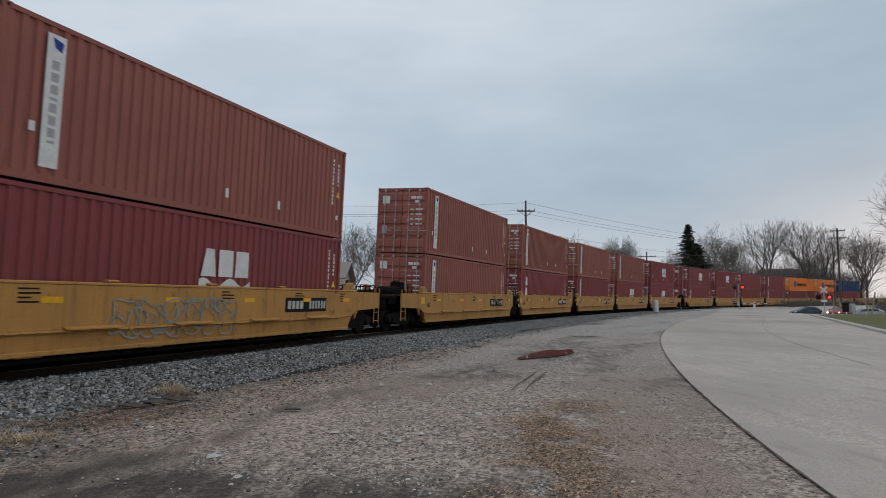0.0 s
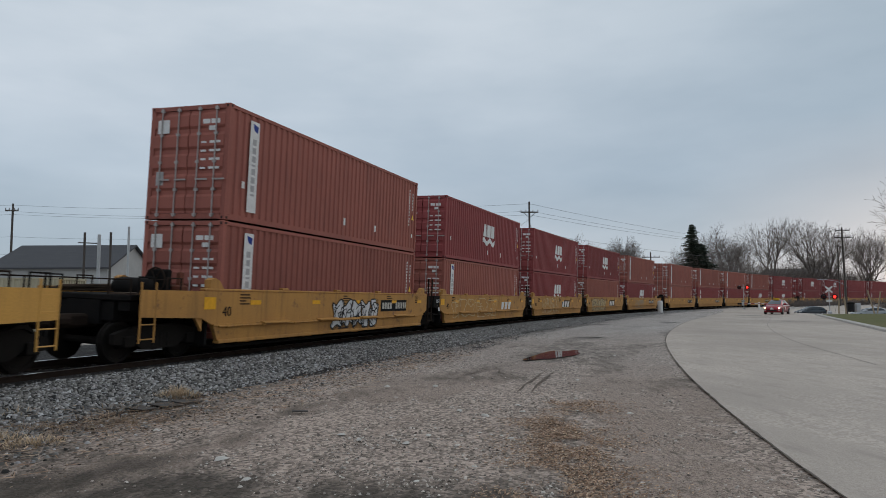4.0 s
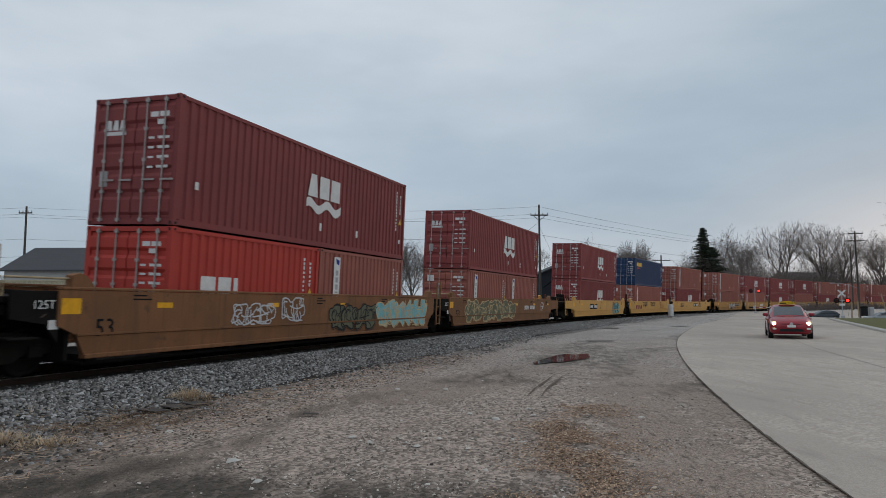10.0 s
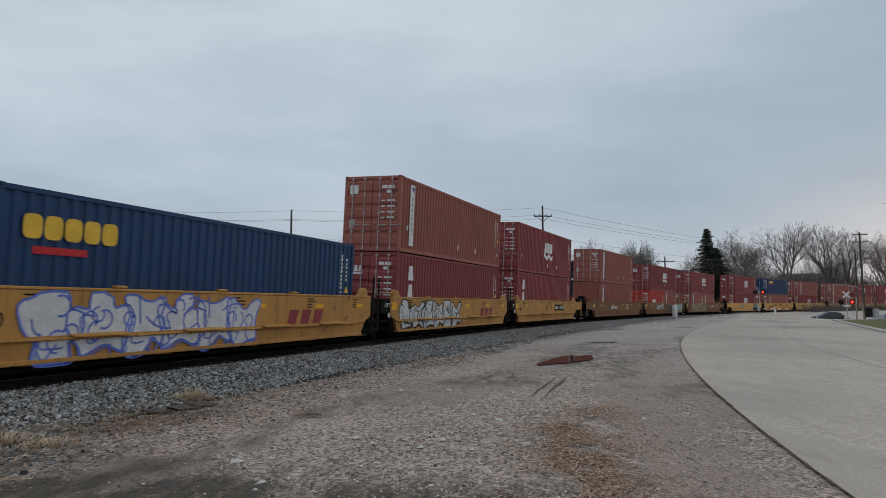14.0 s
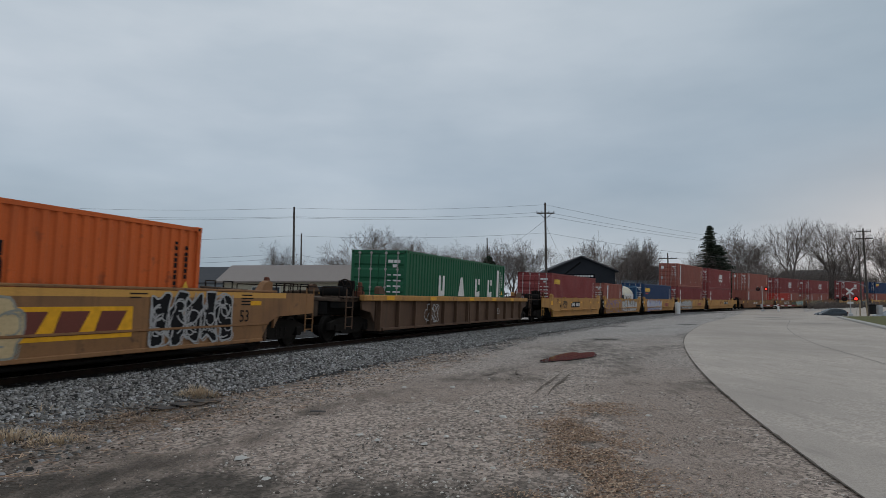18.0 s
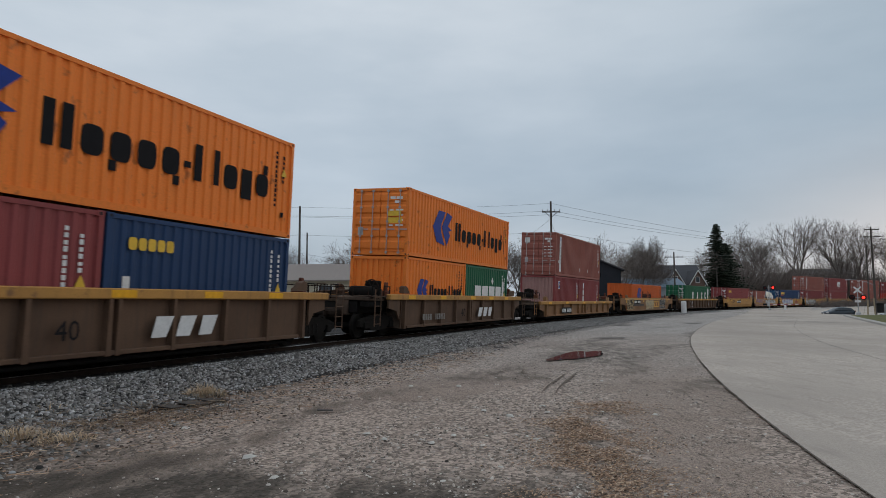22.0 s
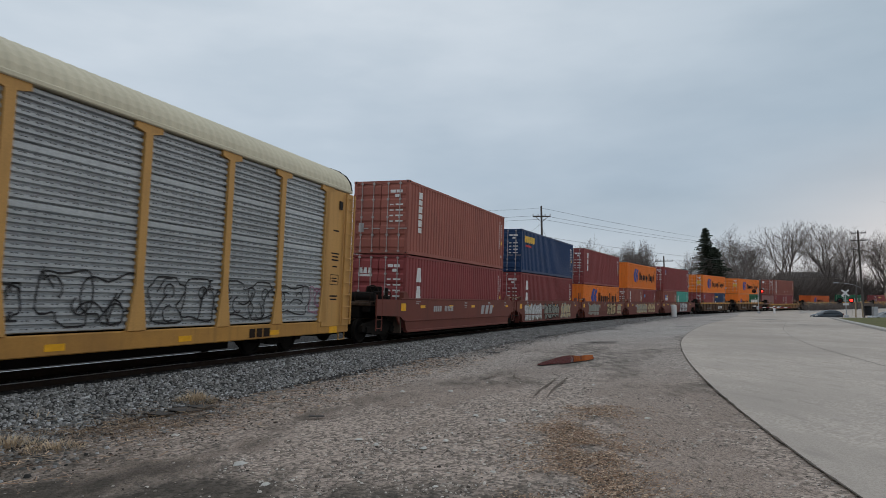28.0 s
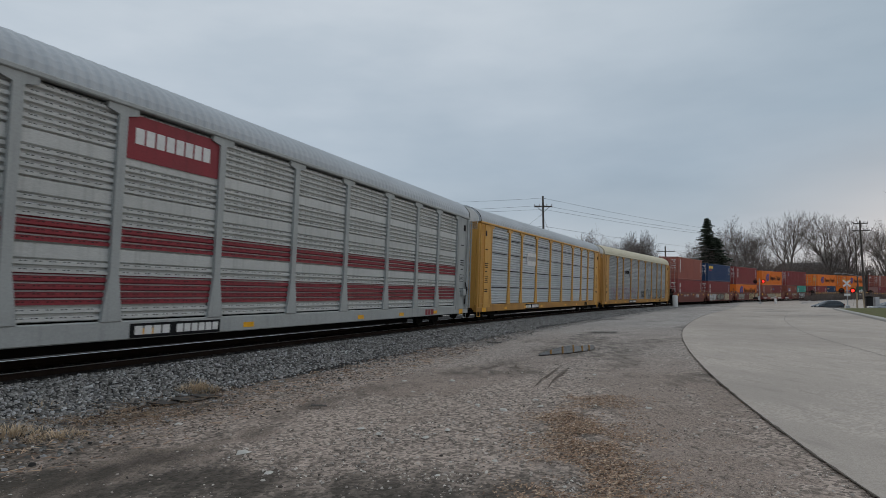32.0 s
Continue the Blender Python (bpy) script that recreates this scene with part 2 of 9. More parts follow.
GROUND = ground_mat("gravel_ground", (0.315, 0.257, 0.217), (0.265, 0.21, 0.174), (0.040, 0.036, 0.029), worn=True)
ASPHALT = ground_mat("worn_asphalt", (0.41, 0.362, 0.316), (0.37, 0.328, 0.286), (0.28, 0.248, 0.217), contrast=0.28)
PATCH = mat("asphalt_patch", (0.20, 0.187, 0.17), 0.85, dark=(0.33, 0.31, 0.285), scale=1.6, amount=1.0, fine=60, bump=0.4)
TAR = mat("tar_seam", (0.20, 0.187, 0.172), 0.7, scale=3, fine=50)
EDGE = mat("broken_road_edge", (0.13, 0.11, 0.092), 0.95, scale=3, fine=45, bump=0.5)
KERB = mat("kerb_concrete", (0.42, 0.40, 0.37), 0.85, scale=1.5, fine=50)
GRASS = mat("winter_lawn", (0.095, 0.105, 0.036), 0.95, dark=(0.15, 0.125, 0.06), scale=0.6, amount=0.7, fine=30, bump=0.6)
# bed far darker than its stones: shade under the train put into the colour
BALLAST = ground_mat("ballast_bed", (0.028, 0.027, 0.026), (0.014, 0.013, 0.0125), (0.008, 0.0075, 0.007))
STONE = stone_mat("ballast_stone", [(0.015, 0.015, 0.014), (0.123, 0.119, 0.112), (0.298, 0.290, 0.276), (0.032, 0.031, 0.030), (0.492, 0.492, 0.492), (0.018, 0.018, 0.017), (0.203, 0.196, 0.186), (0.059, 0.055, 0.049), (0.384, 0.373, 0.353), (0.085, 0.082, 0.075)])
PEBBLE = stone_mat("gravel_stone", [(0.06, 0.048, 0.04), (0.34, 0.29, 0.25), (0.12, 0.098, 0.082), (0.66, 0.61, 0.55), (0.035, 0.028, 0.024), (0.46, 0.41, 0.36), (0.20, 0.168, 0.143), (0.05, 0.041, 0.035), (0.60, 0.56, 0.51)])
PALE = mat("pale_limestone", (0.58, 0.56, 0.52), 0.85, scale=6, fine=30)
STRAW = mat("dry_grass", (0.62, 0.475, 0.32), 0.95, scale=3, fine=10, bump=0, vary=0.1)
TWIG = mat("dead_weed", (0.14, 0.095, 0.075), 0.95, scale=3, fine=10, bump=0)
LITTER = mat("leaf_litter", (0.27, 0.205, 0.145), 0.95, dark=(0.15, 0.11, 0.08), scale=4, amount=0.9, fine=35, bump=0.6)
WATER = mat("puddle_water", (0.035, 0.03, 0.026), 0.06, spec=0.35, scale=1, fine=5, bump=0, fine_amount=0.0)
MUD = mat("wet_mud", (0.10, 0.085, 0.075), 0.55, scale=2.5, fine=20, bump=0.5)
RUSTY = mat("rusty_steel", (0.034, 0.024, 0.019), 0.9, dark=(0.016, 0.013, 0.011), spec=0.05, scale=3, fine=40)
RAIL_TOP = mat("polished_rail", (0.55, 0.55, 0.56), 0.28, 1.0, scale=3, fine=30, bump=0.03, fine_amount=0.1)
TIE = mat("creosoted_timber", (0.022, 0.018, 0.015), 0.95, spec=0.05, scale=3, fine=40, stretch=(1, 8, 8), vary=0.2)
BLACK = mat("grimy_black_steel", (0.012, 0.0115, 0.0115), 0.9, dark=(0.022, 0.019, 0.017), spec=0.06, scale=1.7, fine=30)
TRUCK = mat("grimy_bogie_steel", (0.018, 0.016, 0.0145), 0.9, dark=(0.009, 0.0085, 0.008), spec=0.06, scale=3, fine=40)
YELLOW = mat("faded_yellow_paint", (0.50, 0.255, 0.07), 0.62, dark=(0.35, 0.178, 0.06), scale=0.8, amount=0.75, fine=30, bump=0.05, streak=0.55, rust=(0.16, 0.085, 0.05))
BRIGHT = mat("fresh_yellow_paint", (0.66, 0.355, 0.088), 0.5, dark=(0.53, 0.285, 0.08), scale=0.7, amount=0.5, fine=30, bump=0.04, streak=0.22)
TAWNY = mat("weathered_ochre_paint", (0.25, 0.113, 0.05), 0.75, dark=(0.155, 0.08, 0.044), scale=0.7, amount=0.8, fine=30, bump=0.06, streak=0.6, rust=(0.10, 0.06, 0.042))
BROWN = mat("weathered_brown_paint", (0.132, 0.078, 0.05), 0.78, dark=(0.08, 0.047, 0.032), scale=0.9, amount=0.8, fine=30, bump=0.06, streak=0.6)
OXIDE = mat("oxide_red_paint", (0.18, 0.054, 0.04), 0.68, dark=(0.13, 0.042, 0.033), scale=0.8, amount=0.7, fine=30, bump=0.05, streak=0.4)
REFLECT = mat("yellow_reflector", (0.85, 0.42, 0.02), 0.4, scale=5, fine=20, bump=0, fine_amount=0.1)
WHITE = mat("white_marking", (0.74, 0.74, 0.73), 0.6, scale=4, amount=0.35, fine=30, bump=0)
GREYMARK = mat("grey_marking", (0.42, 0.42, 0.42), 0.6, scale=4, fine=30, bump=0)
DIMMARK = mat("worn_grey_marking", (0.25, 0.235, 0.215), 0.7, scale=4, amount=0.8, fine=30, bump=0)
PALEMARK = mat("worn_cream_marking", (0.52, 0.50, 0.45), 0.65, scale=4, amount=0.6, fine=30, bump=0)
INK = mat("black_marking", (0.014, 0.014, 0.016), 0.8, spec=0.1, scale=4, fine=30, bump=0)
NAVYLOGO = mat("blue_marking", (0.012, 0.042, 0.27), 0.55, scale=4, fine=30, bump=0)
GOLD = mat("yellow_marking", (0.80, 0.50, 0.06), 0.55, scale=4, fine=30, bump=0)
REDMARK = mat("red_marking", (0.55, 0.03, 0.035), 0.55, scale=4, fine=30, bump=0)
RODS = mat("dull_lock_rod", (0.44, 0.405, 0.39), 0.6, 0.2, scale=6, fine=30, bump=0)
GASKET = mat("dark_gap", (0.02, 0.018, 0.018), 0.8, scale=4, fine=30, bump=0)
PAINT = {
    "maroon": mat("maroon_paint", (0.27, 0.06, 0.06), 0.6, dark=(0.21, 0.054, 0.054), scale=0.6, amount=0.6, fine=30, bump=0.03, vary=0.1, streak=0.25),
    "brown": mat("brown_red_paint", (0.34, 0.115, 0.088), 0.62, dark=(0.265, 0.093, 0.074), scale=0.6, amount=0.7, fine=30, bump=0.03, vary=0.1, streak=0.3),
    "orange": mat("orange_paint", (0.88, 0.225, 0.036), 0.55, dark=(0.76, 0.215, 0.04), scale=0.6, amount=0.5, fine=30, bump=0.03, vary=0.07, streak=0.15, rust=(0.30, 0.09, 0.03)),
    "rust": mat("red_orange_paint", (0.66, 0.135, 0.03), 0.6, dark=(0.52, 0.115, 0.035), scale=0.6, amount=0.6, fine=30, bump=0.03, streak=0.25, rust=(0.26, 0.07, 0.03)),
    "faded": mat("chalky_maroon_paint", (0.40, 0.235, 0.215), 0.75, dark=(0.30, 0.16, 0.145), scale=0.7, amount=0.7, fine=30, bump=0.03, streak=0.35),
    "navy": mat("navy_paint", (0.020, 0.050, 0.125), 0.5, dark=(0.016, 0.038, 0.092), scale=0.6, amount=0.5, fine=30, bump=0.03, streak=0.2),
    "blue": mat("blue_paint", (0.018, 0.052, 0.135), 0.5, dark=(0.014, 0.04, 0.1), scale=0.6, amount=0.5, fine=30, bump=0.03, vary=0.1, streak=0.2),
    "green": mat("green_paint", (0.018, 0.125, 0.062), 0.55, dark=(0.016, 0.095, 0.05), scale=0.6, amount=0.5, fine=30, bump=0.03, streak=0.2),
    "teal": mat("teal_paint", (0.07, 0.39, 0.31), 0.55, dark=(0.06, 0.31, 0.25), scale=0.6, amount=0.5, fine=30, bump=0.03, streak=0.25),
    "red": mat("bright_red_paint", (0.48, 0.055, 0.04), 0.55, dark=(0.39, 0.05, 0.04), scale=0.6, amount=0.5, fine=30, bump=0.03, streak=0.2),
}


# ---- building blocks ----
class Geo:
    """Vertices and faces of one mesh, with a material for every face."""

    def __init__(self):
        self.v, self.f, self.m, self.smooth = [], [], [], False

    def add(self, verts, faces, m=0):
        o = len(self.v)
        self.v += [tuple(p) for p in verts]
        self.f += [tuple(i + o for i in fc) for fc in faces]
        self.m += [m] * len(faces)
        return self

    def box(self, x0, x1, y0, y1, z0, z1, m=0, bevel=0.0):
        if bevel > 0:
            b = min(bevel, (x1 - x0) / 3, (y1 - y0) / 3, (z1 - z0) / 3)
            pts = []
            for z, i in ((z0, b), (z0 + b, 0), (z1 - b, 0), (z1, b)):
                pts += [(x0 + i, y0 + i, z), (x1 - i, y0 + i, z), (x1 - i, y1 - i, z), (x0 + i, y1 - i, z)]
            fs = [(3, 2, 1, 0), (12, 13, 14, 15)]
            for k in range(3):
                for j in range(4):
                    a, c = k * 4 + j, k * 4 + (j + 1) % 4
                    fs.append((a, c, c + 4, a + 4))
            return self.add(pts, fs, m)
        pts = [(x, y, z) for z in (z0, z1) for x, y in ((x0, y0), (x1, y0), (x1, y1), (x0, y1))]
        return self.add(pts, [(3, 2, 1, 0), (4, 5, 6, 7), (0, 1, 5, 4), (1, 2, 6, 5), (2, 3, 7, 6), (3, 0, 4, 7)], m)

    def tube(self, pts, radii, sides=8, m=0, caps=True):
        pts = [Vector(p) for p in pts]
        if not isinstance(radii, (list, tuple)):
            radii = [radii] * len(pts)
        rings = []
        up = Vector((0.31, 0.17, 0.93))
        for i, p in enumerate(pts):
            d = (pts[min(i + 1, len(pts) - 1)] - pts[max(i - 1, 0)]).normalized()
            a = d.cross(up)
            if a.length < 1e-3:
                a = d.cross(Vector((1, 0, 0)))
            a.normalize()
            c = d.cross(a)
            rings.append([p + (a * math.cos(k * math.tau / sides) + c * math.sin(k * math.tau / sides)) * radii[i] for k in range(sides)])
        vs = [p for r in rings for p in r]
        fs = []
        for i in range(len(pts) - 1):
            for k in range(sides):
                a, c = i * sides + k, i * sides + (k + 1) % sides
                fs.append((a, c, c + sides, a + sides))
        if caps:
            fs.append(tuple(reversed(range(sides))))
            fs.append(tuple((len(pts) - 1) * sides + k for k in range(sides)))
        return self.add(vs, fs, m)

    def prism(self, poly, axis, lo, hi, m=0):
        """A flat outline of two coordinates, pushed along the third axis."""
        def put(a, b, h):
            return {"x": (h, a, b), "y": (a, h, b), "z": (a, b, h)}[axis]
        n = len(poly)
        vs = [put(a, b, lo) for a, b in poly] + [put(a, b, hi) for a, b in poly]
        fs = [tuple(range(n))[::-1], tuple(range(n, 2 * n))] + [(i, (i + 1) % n, (i + 1) % n + n, i + n) for i in range(n)]
        return self.add(vs, fs, m)

    def lathe(self, profile, center, axis="z", sides=20, m=0):
        """Rings of (radius, height) turned about an axis through the centre."""
        vs, fs = [], []
        for r, h in profile:
            for k in range(sides):
                a = k * math.tau / sides
                u, w = r * math.cos(a), r * math.sin(a)
                p = {"x": (h, u, w), "y": (u, h, w), "z": (u, w, h)}[axis]
                vs.append((center[0] + p[0], center[1] + p[1], center[2] + p[2]))
        for i in range(len(profile) - 1):
            for k in range(sides):
                a, c = i * sides + k, i * sides + (k + 1) % sides
                fs.append((a, c, c + sides, a + sides))
        fs.append(tuple(range(sides))[::-1])
        fs.append(tuple((len(profile) - 1) * sides + k for k in range(sides)))
        return self.add(vs, fs, m)

    def mesh(self, name, mats):
        me = bpy.data.meshes.new(name)
        me.from_pydata(self.v, [], self.f)
        for x in mats:
            me.materials.append(x)
        if len(mats) > 1:
            me.polygons.foreach_set("material_index", self.m)
        bm = bmesh.new()
        bm.from_mesh(me)
        bmesh.ops.recalc_face_normals(bm, faces=bm.faces)
        bm.to_mesh(me)
        bm.free()
        if self.smooth:
            me.polygons.foreach_set("use_smooth", [True] * len(me.polygons))
        me.update()
        return me


MESHES = {}
# marks too small to pick apart one by one
JOINED = {"number_mark", "stencil_mark", "door_marking", "graffiti_line", "graffiti_fill", "sign_writing", "logo_writing", "service_mark", "emblem_mark", "vent_slot", "perforation"}


def part(name, geo, material, parent, label=""):
    """One mesh object under a thing or a part. geo: a Geo, a mesh, or (key, maker) for a shared mesh; repaints the first slot."""
    mats = material if isinstance(material, (list, tuple)) else [material]
    if isinstance(geo, tuple):
        key = (geo[0], tuple(x.name for x in mats))
        if key not in MESHES:
            MESHES[key] = geo[1]().mesh(name, mats)
        me = MESHES[key]
    elif isinstance(geo, Geo):
        me = geo.mesh(name, mats)
    else:
        me = geo
    ob = new(name, me)
    if parent:
        ob.parent = parent
    if label:
        ob["label"] = label
    if name in JOINED:
        ob["kind"] = "stuff"
    return ob


def thing(name, label, category, group="", m=None):
    ob = new(name)
    ob.empty_display_size = 0.2
    if m is not None:
        ob.matrix_basis = m
    return tagged(ob, label, category, group)


def lettering(name, text, size, m, material, parent, depth=0.002):
    """A word in the built-in font as a mesh; m: its pose on the parent."""
    key = ("text", text, size, material.name)
    if key not in MESHES:
        cu = bpy.data.curves.new(name, "FONT")
        cu.body, cu.size, cu.extrude, cu.resolution_u = text, size, depth, 2
        cu.align_x, cu.align_y = "CENTER", "CENTER"
        tmp = bpy.data.objects.new(name, cu)
        scene.collection.objects.link(tmp)
        me = bpy.data.meshes.new_from_object(tmp.evaluated_get(bpy.context.evaluated_depsgraph_get()))
        bpy.data.objects.remove(tmp)
        me.materials.clear()
        me.materials.append(material)
        MESHES[key] = me
    ob = part(name, MESHES[key], material, parent)
    ob.matrix_basis = m
    return ob


# ---- the line of the track ----
RAIL_Z = 0.363
BANK = radians(2.70)
TH0, OFFSET = radians(18.116), 11.366
BENDS = ([-60, 20, 50, 80, 110, 140, 170, 300, 301], [0.00285, 0.00285, 0.00271, 0.00331, 0.00306, 0.00238, 0.00238, 0.00238, 0.0])


def lay_line():
    s = np.arange(-700.0, 900.0, 1.0)
    k = np.interp(s, *BENDS)
    k[s < -60] = 0.0
    th = np.cumsum(k)
    i0 = 700
    th = th - th[i0] + TH0
    x, y = np.cumsum(np.sin(th)), np.cumsum(np.cos(th))
    return s, x - x[i0] - OFFSET * math.cos(TH0), y - y[i0] + OFFSET * math.sin(TH0), th


LINE = lay_line()


def on_line(s, u=0.0):
    """Place and heading at s metres along the track, u metres to its right."""
    x, y, th = (float(np.interp(s, LINE[0], LINE[i])) for i in (1, 2, 3))
    return x + u * math.cos(th), y - u * math.sin(th), th


def line_pose(s):
    x, y, th = on_line(s)
    return Matrix.Translation((x, y, RAIL_Z)) @ Matrix.Rotation(-th, 4, "Z") @ Matrix.Rotation(BANK, 4, "Y")


def step(a, b, v):
    q = np.clip((np.asarray(v, float) - a) / (b - a), 0, 1)
    return q * q * (3 - 2 * q)


def ground_z(x, y):
    """The lot rises a little towards the crossing."""
    x, y = np.asarray(x, float), np.asarray(y, float)
    along, across = (x - 61) * 0.54 + (y - 97) * 0.84, (x - 61) * 0.84 - (y - 97) * 0.54
    return 0.2 * step(45, 100, y) - 1.8 * np.exp(-along ** 2 / 300 - across ** 2 / 60)


LATTICE = np.random.default_rng(77).random((128, 128))


def rough(x, y):
    """Soft random field over two coordinates, 0 to 1."""
    out, amp, tot = 0.0, 1.0, 0.0
    for o in range(3):
        i, j = np.floor(x).astype(int), np.floor(y).astype(int)
        u, v = x - i, y - j
        u, v = u * u * (3 - 2 * u), v * v * (3 - 2 * v)
        a, b = LATTICE[i % 128, j % 128], LATTICE[(i + 1) % 128, j % 128]
        c, d = LATTICE[i % 128, (j + 1) % 128], LATTICE[(i + 1) % 128, (j + 1) % 128]
        out = out + amp * ((a * (1 - u) + b * u) * (1 - v) + (c * (1 - u) + d * u) * v)
        tot += amp
        amp *= 0.5
        x, y = x * 2.1 + 17.3, y * 2.1 + 5.7
    return out / tot


def near_path(x, y, pts):
    """Distance to a bent line of points, and how far along it (0 to 1)."""
    best, where = np.full(np.shape(x), 1e9), np.zeros(np.shape(x))
    n = len(pts) - 1
    for k in range(n):
        (ax, ay), (bx, by) = pts[k], pts[k + 1]
        q = np.clip(((x - ax) * (bx - ax) + (y - ay) * (by - ay)) / ((bx - ax) ** 2 + (by - ay) ** 2), 0, 1)
        d = np.hypot(x - ax - q * (bx - ax), y - ay - q * (by - ay))
        where = np.where(d < best, (k + q) / n, where)
        best = np.minimum(best, d)
    return best, where


def lot_state(x, y):
    """How far the gravel is trodden to bare earth, and how damp that earth is."""
    x, y = np.asarray(x, float), np.asarray(y, float)
    c, s = math.cos(0.36), math.sin(0.36)
    across, along = x * c - y * s, x * s + y * c
    bare = step(0.46, 0.62, rough(across * 0.75 + 31, along * 0.16 + 7))
    d, q = near_path(x, y, [(-4.4, 4.2), (-3.42, 5.7), (-2.86, 6.5), (-2.34, 7.75), (-1.9, 10.2), (-0.86, 12.1), (1.2, 15), (4, 23)])
    lane = (0.45 + 0.55 * step(0.35, 0.6, rough(x * 1.1 + 9, y * 0.8))) * np.exp(-(d / (0.42 + 0.25 * rough(x * 1.3, y * 1.3))) ** 2)
    bare = np.maximum(bare, lane)
    d2, q2 = near_path(x, y, [(2.0, 4.0), (3.2, 11), (4.6, 16), (8.4, 27), (14, 40)])
    bare = np.maximum(bare, 0.85 * np.exp(-(d2 / 0.9) ** 2))
    damp = lane * (1 - 0.75 * q) * 1.1
    damp = np.maximum(damp, 0.95 * np.exp(-((x + 0.4) / 1.9) ** 2 - ((y - 5.2) / 1.1) ** 2))
    d4, q4 = near_path(x, y, [(-7.5, 6.4), (-5, 5.7), (-3.0, 5.3), (-0.8, 4.9)])
    damp = np.maximum(damp, 0.95 * np.exp(-(d4 / (0.85 + 0.6 * rough(x * 0.9 + 4, y * 0.9))) ** 2))
    damp = np.maximum(damp, 0.8 * np.exp(-((x + 4.6) / 1.7) ** 2 - ((y - 6.8) / 1.5) ** 2))
    damp = np.maximum(damp, 0.6 * np.exp(-(((x - 3.5) / 1.1) ** 2 + ((y - 19.0) / 2.2) ** 2) ** 2))
    wet = 1.05 * np.exp(-((x + 2.7) / 2.3) ** 2 - ((y - 5.9 + 0.10 * (x + 2.7)) / 0.95) ** 2)
    damp = np.maximum(damp, wet * (0.6 + 0.6 * step(0.3, 0.6, rough(x * 1.4 + 21, y * 1.4))))
    damp = np.maximum(damp, 0.62 * np.exp(-(near_path(x, y, [(-8.5, 7.2), (-6.2, 7.8), (-4.6, 9.0), (-3.6, 10.6)])[0] / 1.1) ** 2))
    d3, q3 = near_path(x, y, [(0.9, 4.0), (1.3, 6), (1.6, 8), (2.0, 9.6)])
    damp = np.maximum(damp, 0.4 * np.exp(-(d3 / 0.55) ** 2))
    damp = np.maximum(damp, 0.5 * step(0.56, 0.7, rough(across * 0.5 + 3, along * 0.22 + 40)))
    return bare, np.clip(damp, 0, 1)


def line_offset(x, y):
    """Distance to the right of the track's middle."""
    m = (LINE[0] > -150) & (LINE[0] < 420)
    lx, ly, lt = LINE[1][m], LINE[2][m], LINE[3][m]
    x, y = np.atleast_1d(x), np.atleast_1d(y)
    out = np.empty(len(x))
    for i in range(0, len(x), 4000):
        dx, dy = x[i:i + 4000, None] - lx, y[i:i + 4000, None] - ly
        j = np.argmin(dx * dx + dy * dy, axis=1)
        r = np.arange(len(j))
        out[i:i + 4000] = dx[r, j] * np.cos(lt[j]) - dy[r, j] * np.sin(lt[j])
    return out


# ---- the ground ----
def build_ground():
    xs = np.concatenate([[-2500, -900, -300, -120], np.arange(-70, -14, 2.0), np.arange(-14, 16, 0.22), np.arange(16, 130, 2.0), [180, 400, 1000, 2500]])
    ys = np.concatenate([[-2500, -800, -200, -60], np.arange(-20, 3, 2.0), np.arange(3, 34, 0.22), np.arange(34, 220, 2.0), [300, 600, 1200, 3500]])
    X, Y = np.meshgrid(xs, ys, indexing="ij")
    near = step(-14, -11, X) * (1 - step(13, 16, X)) * step(3, 4, Y) * (1 - step(28, 34, Y))
    Z = ground_z(X, Y) + near * ((rough(X * 1.1, Y * 0.9) - 0.5) * 0.03 - 0.004)
    bare, damp = lot_state(X, Y)
    v = np.stack([X, Y, Z], -1).reshape(-1, 3)
    nx, ny = len(xs), len(ys)
    f = [(i * ny + j, (i + 1) * ny + j, (i + 1) * ny + j + 1, i * ny + j + 1) for i in range(nx - 1) for j in range(ny - 1)]
    me = bpy.data.meshes.new("ground")
    me.from_pydata(v.tolist(), [], f)
    me.materials.append(GROUND)
    me.polygons.foreach_set("use_smooth", [True] * len(f))
    lay = me.color_attributes.new("lot", "FLOAT_COLOR", "POINT")
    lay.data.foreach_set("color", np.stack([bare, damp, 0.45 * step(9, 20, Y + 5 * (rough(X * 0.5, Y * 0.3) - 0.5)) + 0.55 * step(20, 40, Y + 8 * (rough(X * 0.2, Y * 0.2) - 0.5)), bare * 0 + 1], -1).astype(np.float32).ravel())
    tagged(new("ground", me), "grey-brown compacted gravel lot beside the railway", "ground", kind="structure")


def sheet(name, left, right, n, lift, material, label, category, thick=0.0):
    """A strip between two lines of (x, y), laid on the ground."""
    def along(line, n):
        p = np.array(line, float)
        d = np.concatenate([[0], np.cumsum(np.hypot(*np.diff(p, axis=0).T))])
        t = np.linspace(0, d[-1], n)
        return np.stack([np.interp(t, d, p[:, 0]), np.interp(t, d, p[:, 1])], 1)
    a, b = along(left, n), along(right, n)
    v, f, k = [], [], 7
    for i in range(n):
        for j in range(k):
            p = a[i] + (b[i] - a[i]) * j / (k - 1)
            v.append((p[0], p[1], float(ground_z(p[0], p[1])) + lift))
    for i in range(n - 1):
        for j in range(k - 1):
            q = i * k + j
            f.append((q, q + 1, q + k + 1, q + k))
    me = bpy.data.meshes.new(name)
    me.from_pydata(v, [], f)
    me.materials.append(material)
    me.polygons.foreach_set("use_smooth", [True] * len(f))
    return tagged(new(name, me), label, category, kind="structure")


